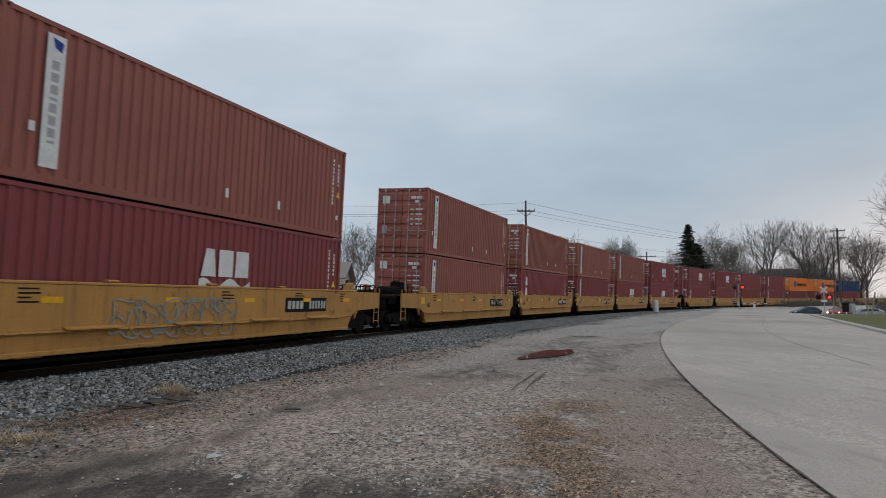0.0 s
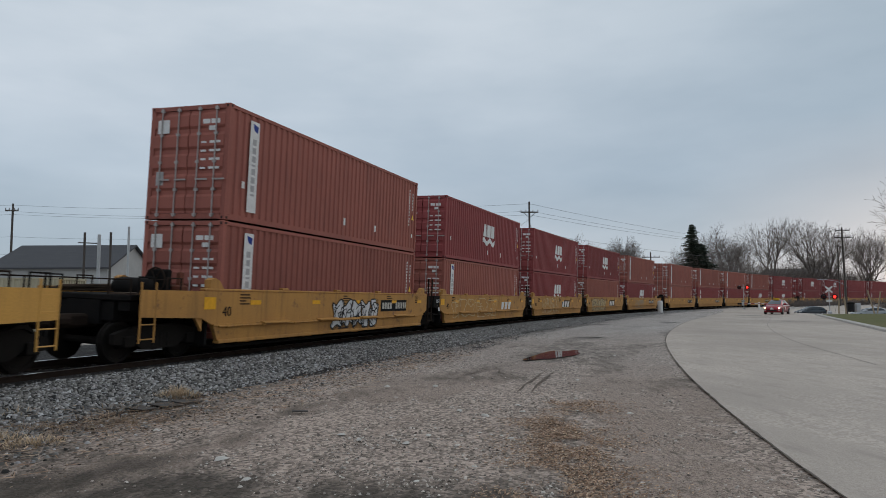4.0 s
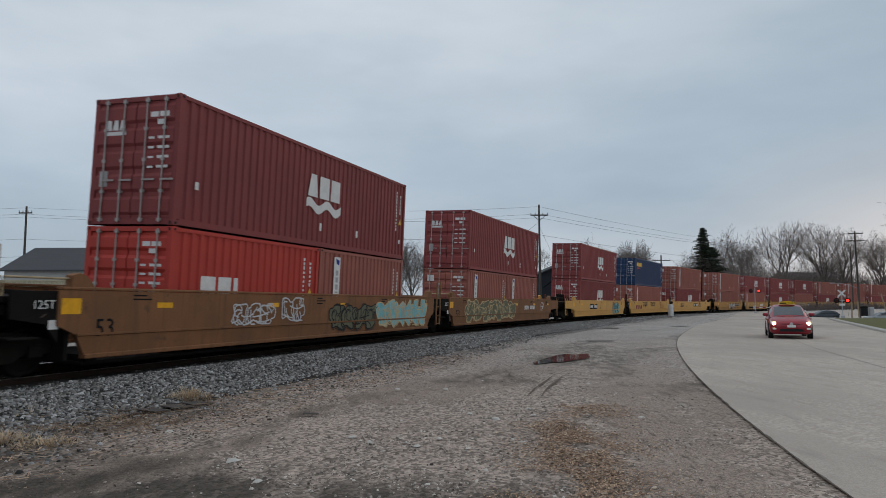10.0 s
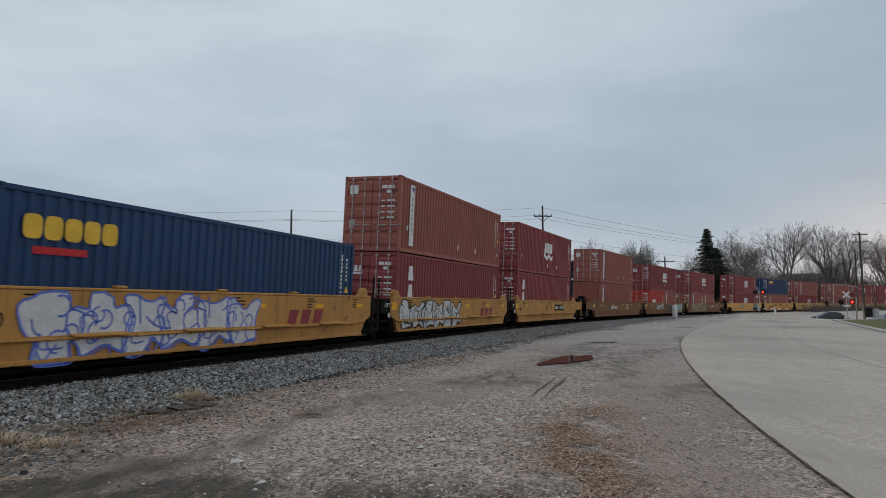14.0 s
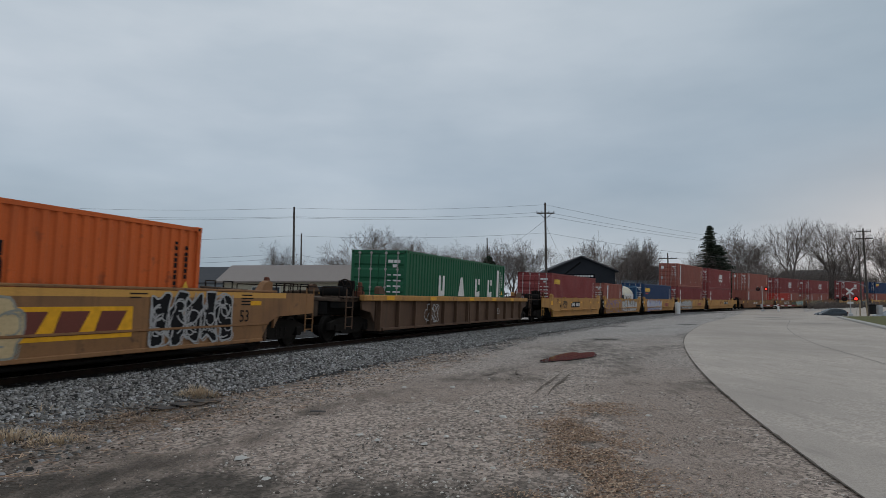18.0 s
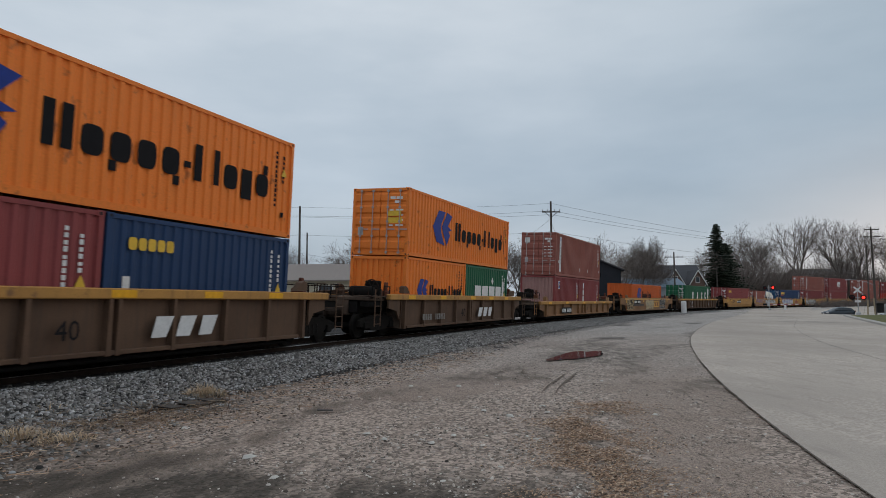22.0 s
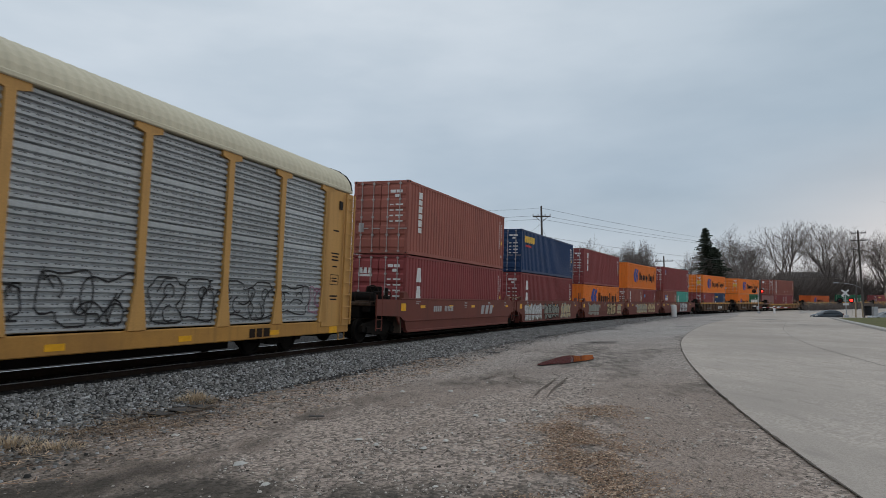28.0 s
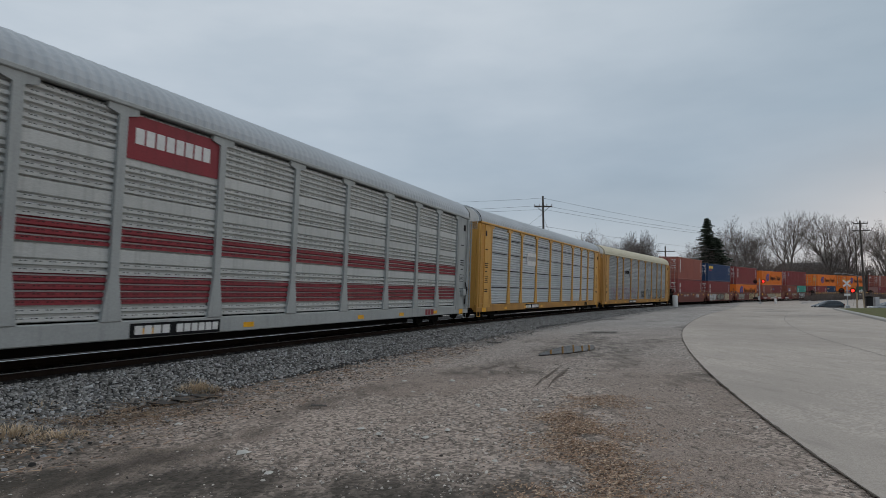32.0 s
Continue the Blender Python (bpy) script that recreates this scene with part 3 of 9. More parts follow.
def smooth_line(pts, n=80):
    p = np.array(pts, float)
    d = np.concatenate([[0], np.cumsum(np.hypot(*np.diff(p, axis=0).T))])
    t = np.linspace(0, d[-1], n)
    q = np.stack([np.interp(t, d, p[:, 0]), np.interp(t, d, p[:, 1])], 1)
    for _ in range(6):
        q[1:-1] = (q[:-2] + 2 * q[1:-1] + q[2:]) / 4
    return q.tolist()


ROAD_LEFT = smooth_line([(0.2, -60), (1.0, -20), (1.9, -4), (2.6, 2), (3.18, 5.4), (3.77, 7.7), (4.63, 11.2), (6.16, 16.6), (8.1, 22.7), (9.84, 27.7),
                         (12.9, 35.3), (18.8, 48.5), (26.6, 63), (34.5, 78), (46, 103), (70, 150), (95, 210)], 160)
ROAD_RIGHT = smooth_line([(13, -60), (13, -20), (13.4, 0), (14.8, 12), (18.5, 25), (24.3, 37), (29.2, 47), (36.6, 62.5), (41.5, 72), (49, 88), (56, 104), (80, 150), (106, 210)], 160)

build_ground()
sheet("road", ROAD_LEFT, ROAD_RIGHT, 160, 0.02, ASPHALT, "worn light-grey asphalt street curving to the level crossing", "road")


def side_street():
    left = [on_line(s, 9.5)[:2] for s in range(100, 176, 5)]
    right = [on_line(s, 19.5)[:2] for s in range(100, 176, 5)]
    sheet("side_street", left, right, 30, 0.012, ASPHALT, "grey asphalt side street running along the railway", "road")


side_street()


def lawn():
    edge = [p for p in ROAD_RIGHT if 8 < p[1] < 66]
    far = [(p[0] + 45, p[1] + 6) for p in edge]
    sheet("lawn", [(p[0] + 0.42, p[1] - 0.2) for p in edge], far, 40, 0.09, GRASS, "dull green winter lawn behind the kerb", "lawn")
    kerb = tagged(new("kerb"), "pale concrete kerb along the street and the lawn", "kerb", kind="structure")
    pts = [p for p in ROAD_RIGHT if 6 < p[1] < 66]
    for i in range(0, len(pts) - 1, 2):
        g = Geo()
        a, b = Vector((*pts[i], 0)), Vector((*pts[min(i + 2, len(pts) - 1)], 0))
        d = (b - a).normalized()
        r = Vector((d.y, -d.x, 0))
        a, b = a + d * 0.012, b - d * 0.012
        vs = []
        for p in (a, b):
            z = float(ground_z(p.x, p.y))
            for u, h in ((0.0, 0.0), (0.03, 0.12), (0.07, 0.14), (0.40, 0.14), (0.42, 0.0)):
                q = p + r * u
                vs.append((q.x, q.y, z + h))
        g.add(vs, [(0, 1, 6, 5), (1, 2, 7, 6), (2, 3, 8, 7), (3, 4, 9, 8), (4, 3, 2, 1, 0), (5, 6, 7, 8, 9)])
        part("kerb_stone", g, KERB, kerb)


lawn()


# ---- the railway ----
def build_track():
    track = tagged(new("railway_track"), "single railway track on grey crushed-stone ballast", "track", kind="structure")
    S = np.concatenate([np.arange(-580.0, -160.0, 20.0), np.arange(-160.0, 340.0, 2.0), np.arange(340.0, 860.0, 20.0)])
    # bed of ballast with sloping shoulders; its near-black colour holds the under-train shade
    prof = [(-9.5, -0.35), (-5.0, -0.31), (-3.2, -0.2), (-1.9, -0.15), (1.9, -0.15), (2.5, -0.19), (3.4, -0.30), (4.6, -0.5)]
    v, f = [], []
    for s in S:
        for u, h in prof:
            x, y, _ = on_line(s, u)
            gz = float(ground_z(x, y))
            v.append((x, y, max(RAIL_Z + h, gz - 0.03)))
    k = len(prof)
    for i in range(len(S) - 1):
        for j in range(k - 1):
            q = i * k + j
            f.append((q, q + 1, q + k + 1, q + k))
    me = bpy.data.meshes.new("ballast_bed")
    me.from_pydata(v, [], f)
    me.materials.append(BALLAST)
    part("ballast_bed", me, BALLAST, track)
    # rails: foot, web and polished head
    prof = [(-0.075, -0.18), (0.075, -0.18), (0.075, -0.16), (0.012, -0.13), (0.012, -0.04), (0.036, -0.03), (0.036, -0.004),
            (-0.036, -0.004), (-0.036, -0.03), (-0.012, -0.04), (-0.012, -0.13), (-0.075, -0.16)]
    for side in (-0.755, 0.755):
        g = Geo()
        vs, fs = [], []
        n = len(prof)
        for s in S:
            M = line_pose(s)
            vs += [tuple(M @ Vector((side + a, 0, b))) for a, b in prof]
        ms = []
        for i in range(len(S) - 1):
            for j in range(n):
                fs.append((i * n + j, i * n + (j + 1) % n, (i + 1) * n + (j + 1) % n, (i + 1) * n + j))
                ms.append(1 if j == 6 else 0)
        g.v, g.f, g.m = vs, fs, ms
        part("rail", g, [RUSTY, RAIL_TOP], track)

    def tie():
        return Geo().box(-1.3, 1.3, -0.115, 0.115, -0.33, -0.165, bevel=0.015)
    for i in range(130):
        ob = part("sleeper", ("tie", tie), TIE, track)
        ob.matrix_basis = line_pose(2 + i * 0.54)
    # the crossing's timber and rubber panels
    for u in (-2.0, 0.0, 2.0):
        g = Geo()
        w = 0.62 if u == 0 else 0.95
        g.box(u - w, u + w, -7, 7, -0.16, -0.012, bevel=0.02)
        part("crossing_panel", g, PATCH, track).matrix_basis = line_pose(128)


build_track()


def scatter(name, count, place, size, material, label, category, seed, flat=(0.5, 1.0)):
    """Many small broken stones in one mesh. place(rng, n) gives x, y, z; size: smallest and largest."""
    rng = np.random.default_rng(seed)
    P = place(rng, count)
    n = len(P)
    ring = np.array([(math.cos(k * 1.2566), math.sin(k * 1.2566), -0.3) for k in range(5)])
    top = np.array([(0.66 * math.cos(0.5 + k * 1.5708), 0.66 * math.sin(0.5 + k * 1.5708), 0.62) for k in range(4)])
    base = np.concatenate([ring, top])
    tri = np.array([(0, 1, 5), (1, 6, 5), (1, 2, 6), (2, 7, 6), (2, 3, 7), (3, 8, 7), (3, 4, 8), (4, 0, 8), (0, 5, 8), (5, 6, 7), (5, 7, 8)])
    q = len(base)
    B = base[None] * rng.uniform(0.62, 1.3, (n, q, 3)) * np.stack([np.ones(n), rng.uniform(0.55, 1.0, n), np.ones(n)], -1)[:, None, :]
    B[..., 2] += B[..., 0] * rng.uniform(-0.35, 0.35, n)[:, None]
    a = rng.uniform(0, math.tau, n)
    c, s = np.cos(a), np.sin(a)
    s0 = size[0] * (size[1] / size[0]) ** rng.beta(1.2, 2.0, n)
    R = np.stack([B[..., 0] * c[:, None] - B[..., 1] * s[:, None], B[..., 0] * s[:, None] + B[..., 1] * c[:, None],
                  B[..., 2] * rng.uniform(*flat, n)[:, None]], -1) * s0[:, None, None] / 2
    V = (R + P[:, None, :]).reshape(-1, 3)
    F = (tri[None] + q * np.arange(n)[:, None, None]).reshape(-1, 3)
    me = bpy.data.meshes.new(name)
    me.vertices.add(len(V))
    me.vertices.foreach_set("co", V.ravel())
    me.loops.add(F.size)
    me.loops.foreach_set("vertex_index", F.ravel())
    me.polygons.add(len(F))
    me.polygons.foreach_set("loop_start", np.arange(0, F.size, 3))
    me.polygons.foreach_set("loop_total", np.full(len(F), 3))
    me.update()
    me.validate()
    me.materials.append(material)
    return tagged(new(name, me), label, category, kind="stuff")


def bed_z(u, x, y):
    z = RAIL_Z + np.interp(u, [-5, -3.2, -1.9, 1.9, 2.5, 3.4, 4.6], [-0.4, -0.2, -0.15, -0.15, -0.19, -0.30, -0.393])
    return np.maximum(z, ground_z(x, y))


def place_ballast(rng, n):
    s = rng.uniform(0, 1, n) ** 1.8 * 100 + 2
    edge = 2.3 + 0.8 * rough(s * 0.35, s * 0 + 3)
    u = 1.35 + edge * np.where(rng.random(n) < 0.93, rng.random(n), 1 + 0.5 * rng.random(n) ** 2)
    pts = np.array([on_line(a, b)[:2] for a, b in zip(s, u)])
    return np.stack([pts[:, 0], pts[:, 1], bed_z(u, pts[:, 0], pts[:, 1]) + 0.004], 1)


def place_gravel(rng, n):
    y = 3.6 + 52 * rng.uniform(0, 1, n) ** 2.5
    x = rng.uniform(-0.85, 0.75, n) * (y + 1)
    off = line_offset(x, y)
    edge = np.interp(y, [p[1] for p in ROAD_LEFT], [p[0] for p in ROAD_LEFT])
    bare, damp = lot_state(x, y)
    ok = (off > 3.4) & (x < edge - 0.03) & (rng.uniform(0, 1, n) < (1 - 0.82 * bare) * (1 - 0.95 * damp) * (0.2 + 0.8 * step(0.36, 0.62, rough(x * 2.3 + 11, y * 1.3 + 5))))
    x, y = x[ok], y[ok]
    return np.stack([x, y, ground_z(x, y)], 1)


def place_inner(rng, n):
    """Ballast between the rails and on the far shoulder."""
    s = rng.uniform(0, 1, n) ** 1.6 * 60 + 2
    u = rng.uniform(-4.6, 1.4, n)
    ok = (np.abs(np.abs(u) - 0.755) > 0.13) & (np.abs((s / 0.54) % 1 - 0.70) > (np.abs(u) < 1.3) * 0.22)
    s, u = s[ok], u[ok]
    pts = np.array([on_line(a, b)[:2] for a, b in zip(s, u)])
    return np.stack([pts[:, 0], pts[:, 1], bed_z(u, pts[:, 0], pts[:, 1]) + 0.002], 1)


# darker palette than the outer ballast, painting in the shade beneath the cars
scatter("ballast_stones", 26000, place_inner, (0.035, 0.10), stone_mat("shaded_ballast_stone", [(0.012, 0.0115, 0.011), (0.05, 0.047, 0.044), (0.11, 0.105, 0.098), (0.02, 0.019, 0.018), (0.17, 0.162, 0.15), (0.03, 0.028, 0.026)]), "sooty ballast stones between and beyond the rails", "stones", 13)
scatter("ballast_stones", 84000, place_ballast, (0.035, 0.11), STONE, "loose grey crushed ballast stones", "stones", 3)
scatter("gravel_stones", 200000, place_gravel, (0.010, 0.055), PEBBLE, "fine grey-brown gravel strewn on the lot", "gravel", 4, (0.45, 0.85))


def place_pale(rng, n):
    p = place_gravel(rng, n)
    return p + np.array([0, 0, 0.004])


def place_rubble(rng, n):
    """Flat broken stone strewn between the ballast and the lot."""
    s = rng.uniform(0, 1, n) ** 1.5 * 45 + 1
    u = 3.7 + 2.6 * rng.beta(1.1, 1.7, n) * (1 - 0.5 * step(14, 30, s))
    pts = np.array([on_line(a, b)[:2] for a, b in zip(s, u)])
    keep = rng.random(n) < 1 - 0.75 * lot_state(pts[:, 0], pts[:, 1])[1]
    pts = pts[keep]
    return np.stack([pts[:, 0], pts[:, 1], ground_z(pts[:, 0], pts[:, 1]) + 0.003], 1)


scatter("rubble", 17000, place_rubble, (0.014, 0.075), stone_mat("rubble_stone", [(0.045, 0.036, 0.028), (0.125, 0.11, 0.092), (0.02, 0.016, 0.013), (0.27, 0.245, 0.212), (0.06, 0.045, 0.033), (0.10, 0.088, 0.074), (0.03, 0.023, 0.017), (0.04, 0.03, 0.022), (0.08, 0.06, 0.045)]), "flat grey broken stone between ballast and lot", "stones", 14, (0.3, 0.6))
def place_big(rng, n):
    p = np.array(BIG_STONES)
    return np.stack([p[:, 0], p[:, 1], p[:, 0] * 0 + 0.012], 1)


BIG_STONES = [(2.14, 9.56), (1.37, 9.54), (0.98, 7.66), (0.05, 7.91), (-0.74, 7.74), (-0.20, 7.51), (-3.27, 8.42), (0.49, 9.71), (0.82, 9.23), (-0.70, 12.52), (0.18, 12.48), (2.81, 9.30), (-0.97, 8.04), (-2.02, 6.86)]
scatter("limestone_pieces", len(BIG_STONES), place_big, (0.09, 0.17), PALE, "larger pale limestone pieces lying on the lot", "stones", 19, (0.3, 0.45))
scatter("pale_stones", 700, place_pale, (0.03, 0.12), PALE, "scattered pale limestone pieces on the lot", "stones", 9, (0.2, 0.4))


# ---- freight cars ----
DECK = mat("rusty_deck_steel", (0.115, 0.082, 0.062), 0.85, dark=(0.045, 0.033, 0.027), spec=0.1, scale=2.2, amount=0.9, fine=30)
PIPE = mat("pale_worn_pipe", (0.42, 0.33, 0.20), 0.7, scale=4, fine=30)
LEVER = mat("rust_red_lever", (0.15, 0.05, 0.03), 0.8, dark=(0.06, 0.03, 0.022), scale=4, fine=30)

def wheelset_geo():
    g = Geo()
    for sx in (-1, 1):
        g.lathe([(0.1, sx * 0.66), (0.455, sx * 0.67), (0.45, sx * 0.70), (0.42, sx * 0.71), (0.42, sx * 0.80), (0.36, sx * 0.805), (0.34, sx * 0.77),
                 (0.14, sx * 0.77), (0.12, sx * 0.84), (0.09, sx * 0.98)], (0, 0, 0), "x", 20)
    g.tube([(-0.8, 0, 0), (0.8, 0, 0)], 0.08, 8)
    return g


def sideframe_geo():
    g = Geo()
    out = [(-1.25, 0.42), (-1.25, 0.62), (-1.0, 0.70), (-0.45, 0.80), (0.45, 0.80), (1.0, 0.70), (1.25, 0.62), (1.25, 0.42), (1.05, 0.40), (0.85, 0.52),
           (0.5, 0.28), (-0.5, 0.28), (-0.85, 0.52), (-1.05, 0.40)]
    g.prism(out, "x", 0.92, 1.06)
    for y in (-0.22, 0.0, 0.22):
        g.lathe([(0.075, 0.33), (0.085, 0.40), (0.075, 0.48), (0.085, 0.56), (0.075, 0.62)], (1.0, y, 0), "z", 8)
    for y in (-0.89, 0.89):
        g.box(0.86, 1.12, y - 0.13, y + 0.13, 0.34, 0.58, bevel=0.03)
    return g


def add_truck(car, y):
    truck = part("bogie", ("bolster", lambda: Geo().box(-1.0, 1.0, -0.25, 0.25, 0.45, 0.78, bevel=0.04).box(-0.95, 0.95, -0.08, 0.08, 0.25, 0.45)), TRUCK, car)
    truck.location = (0, y, 0)
    for a in (-0.89, 0.89):
        w = part("wheelset", ("wheelset", wheelset_geo), TRUCK, truck)
        w.location = (0, a, 0.44)
    for rz in (0, math.pi):
        fr = part("side_frame", ("sideframe", sideframe_geo), TRUCK, truck)
        fr.rotation_euler = (0, 0, rz)


def ladder_geo(h0, h1, w=0.4, rung=0.3):
    g = Geo()
    for y in (-w / 2, w / 2):
        g.tube([(0, y, h0), (0, y, h1)], 0.022, 6)
    z = h0 + 0.08
    while z < min(h1, h0 + 1.5):
        g.tube([(0, -w / 2, z), (0, w / 2, z)], 0.014, 6)
        z += rung
    return g


def end_ladder_geo():
    """Flat-sided ladder beside the coupling, its posts rising above the deck."""
    g = Geo()
    for y in (-0.24, 0.18):
        g.box(-0.025, 0.025, y, y + 0.06, 0.42, 2.25, bevel=0.008)
    for z in (0.46, 0.82, 1.18, 1.52):
        g.tube([(0, -0.2, z), (0, 0.2, z)], 0.016, 6)
    return g


def graffiti(car, y0, y1, z0, z1, fill, line, seed, x=1.49, letters=5, blobs=True):
    """Sprayed tags as loops and swollen shapes; no words."""
    rng = random.Random(seed)
    w = (y1 - y0) / letters
    gf, gl = Geo(), Geo()

    def ribbon(pts, t, g, xx):
        vs = []
        n = len(pts)
        for i, (a, b) in enumerate(pts):
            p, q = pts[max(i - 1, 0)], pts[min(i + 1, n - 1)]
            dy, dz = q[0] - p[0], q[1] - p[1]
            d = math.hypot(dy, dz) or 1
            vs += [(xx, a - dz / d * t, b + dy / d * t), (xx, a + dz / d * t, b - dy / d * t)]
        g.add(vs, [(2 * i, 2 * i + 1, 2 * i + 3, 2 * i + 2) for i in range(n - 1)])
    for k in range(letters):
        cy, cz = y0 + (k + 0.5) * w, (z0 + z1) / 2
        ph = [rng.uniform(0, 6.28) for _ in range(4)]
        am = [rng.uniform(0.05, 0.22) for _ in range(4)]
        loop = []
        for i in range(29):
            a = i / 28 * math.tau
            r = 1 + sum(m * math.sin((j + 2) * a + p) for j, (m, p) in enumerate(zip(am, ph)))
            ca, sa = math.cos(a), math.sin(a)
            loop.append((cy + w * 0.55 * r * math.copysign(abs(ca) ** 0.6, ca), cz + (z1 - z0) * 0.46 * min(r, 1.15) * math.copysign(abs(sa) ** 0.6, sa)))
        if blobs:
            gf.add([(x + 0.002 * (k % 2), a, b) for a, b in loop[:-1]], [tuple(range(28))])
        ribbon(loop, 0.022 if blobs else 0.018, gl, x + 0.006)
        if blobs:
            inner = [(cy + (a - cy) * 0.62 + rng.uniform(-0.02, 0.02), cz + (b - cz) * 0.60) for a, b in loop]
            cut = rng.randrange(4, 14)
            ribbon(inner[cut:cut + 11], 0.016, gl, x + 0.008)
            ribbon([(a + 0.05, b - 0.045) for a, b in loop[14:27]], 0.012, gl, x + 0.004)
        for _ in range(5 if blobs else 4):
            pts, a, b, d = [], cy + rng.uniform(-.3, .3) * w, cz + rng.uniform(-.3, .3) * (z1 - z0), rng.uniform(0, 6.28)
            turn = rng.uniform(-0.7, 0.7)
            for i in range(9):
                pts.append((min(max(a, y0), y1), min(max(b, z0), z1)))
                a, b, d = a + math.cos(d) * 0.09, b + math.sin(d) * 0.09, d + turn
            ribbon(pts, 0.018, gl, x + 0.008)
    if blobs:
        part("graffiti_fill", gf, fill, car)
    part("graffiti_line", gl, line, car)


SPRAY = {
    "white": mat("white_spray", (0.66, 0.67, 0.68), 0.7, scale=2.5, amount=0.5, fine=20, bump=0),
    "grey": mat("grey_spray", (0.33, 0.33, 0.29), 0.7, dark=(0.2, 0.22, 0.19), scale=2.5, amount=0.8, fine=20, bump=0),
    "olive": mat("olive_spray", (0.16, 0.15, 0.09), 0.7, dark=(0.10, 0.13, 0.10), scale=2.0, amount=0.9, fine=20, bump=0),
    "aqua": mat("aqua_spray", (0.16, 0.46, 0.52), 0.7, dark=(0.35, 0.55, 0.55), scale=2.0, amount=0.8, fine=20, bump=0),
    "violet": mat("blue_spray", (0.13, 0.2, 0.62), 0.7, scale=2.0, amount=0.8, fine=20, bump=0),
    "cream": mat("cream_spray", (0.60, 0.48, 0.28), 0.7, dark=(0.5, 0.36, 0.2), scale=2.5, amount=0.7, fine=20, bump=0),
    "black": mat("black_spray", (0.018, 0.018, 0.02), 0.6, scale=2.5, fine=20, bump=0),
    "pink": mat("faded_pink_spray", (0.34, 0.17, 0.24), 0.7, scale=2.5, amount=0.6, fine=20, bump=0),
    "red": mat("faint_red_spray", (0.36, 0.10, 0.05), 0.7, scale=2.5, amount=0.6, fine=20, bump=0),
}
HALF_WELL = {40: 6.62, 53: 8.55}
HALF_ART = {40: 7.77, 53: 9.87}
HALF_END = {40: 9.83, 53: 11.8}
SIDE_X = 1.47


def pebble(g, y0, y1, z0, z1, x, m=0):
    """A flat block with well rounded corners."""
    cy, cz, a, b = (y0 + y1) / 2, (z0 + z1) / 2, (y1 - y0) / 2, (z1 - z0) / 2
    pts = []
    for i in range(20):
        t = i * math.tau / 20
        c, q = math.cos(t), math.sin(t)
        pts.append((cy + a * math.copysign(abs(c) ** 0.55, c), cz + b * math.copysign(abs(q) ** 0.55, q)))
    return g.prism(pts, "x", x, x + 0.004, m)


def bars(y0, z0, widths, h, gap, x, g=None, vertical=False, soft=False):
    """A row (or a column) of plain bars in place of letters."""
    g = g or Geo()
    p = 0.0
    for w in widths:
        if w > 0:
            if vertical:
                g.box(x, x + 0.004, y0, y0 + h, z0 - p - w, z0 - p)
            elif soft:
                pebble(g, y0 + p, y0 + p + w, z0, z0 + h, x)
            else:
                g.box(x, x + 0.004, y0 + p, y0 + p + w, z0, z0 + h)
        p += abs(w) + gap
    return g


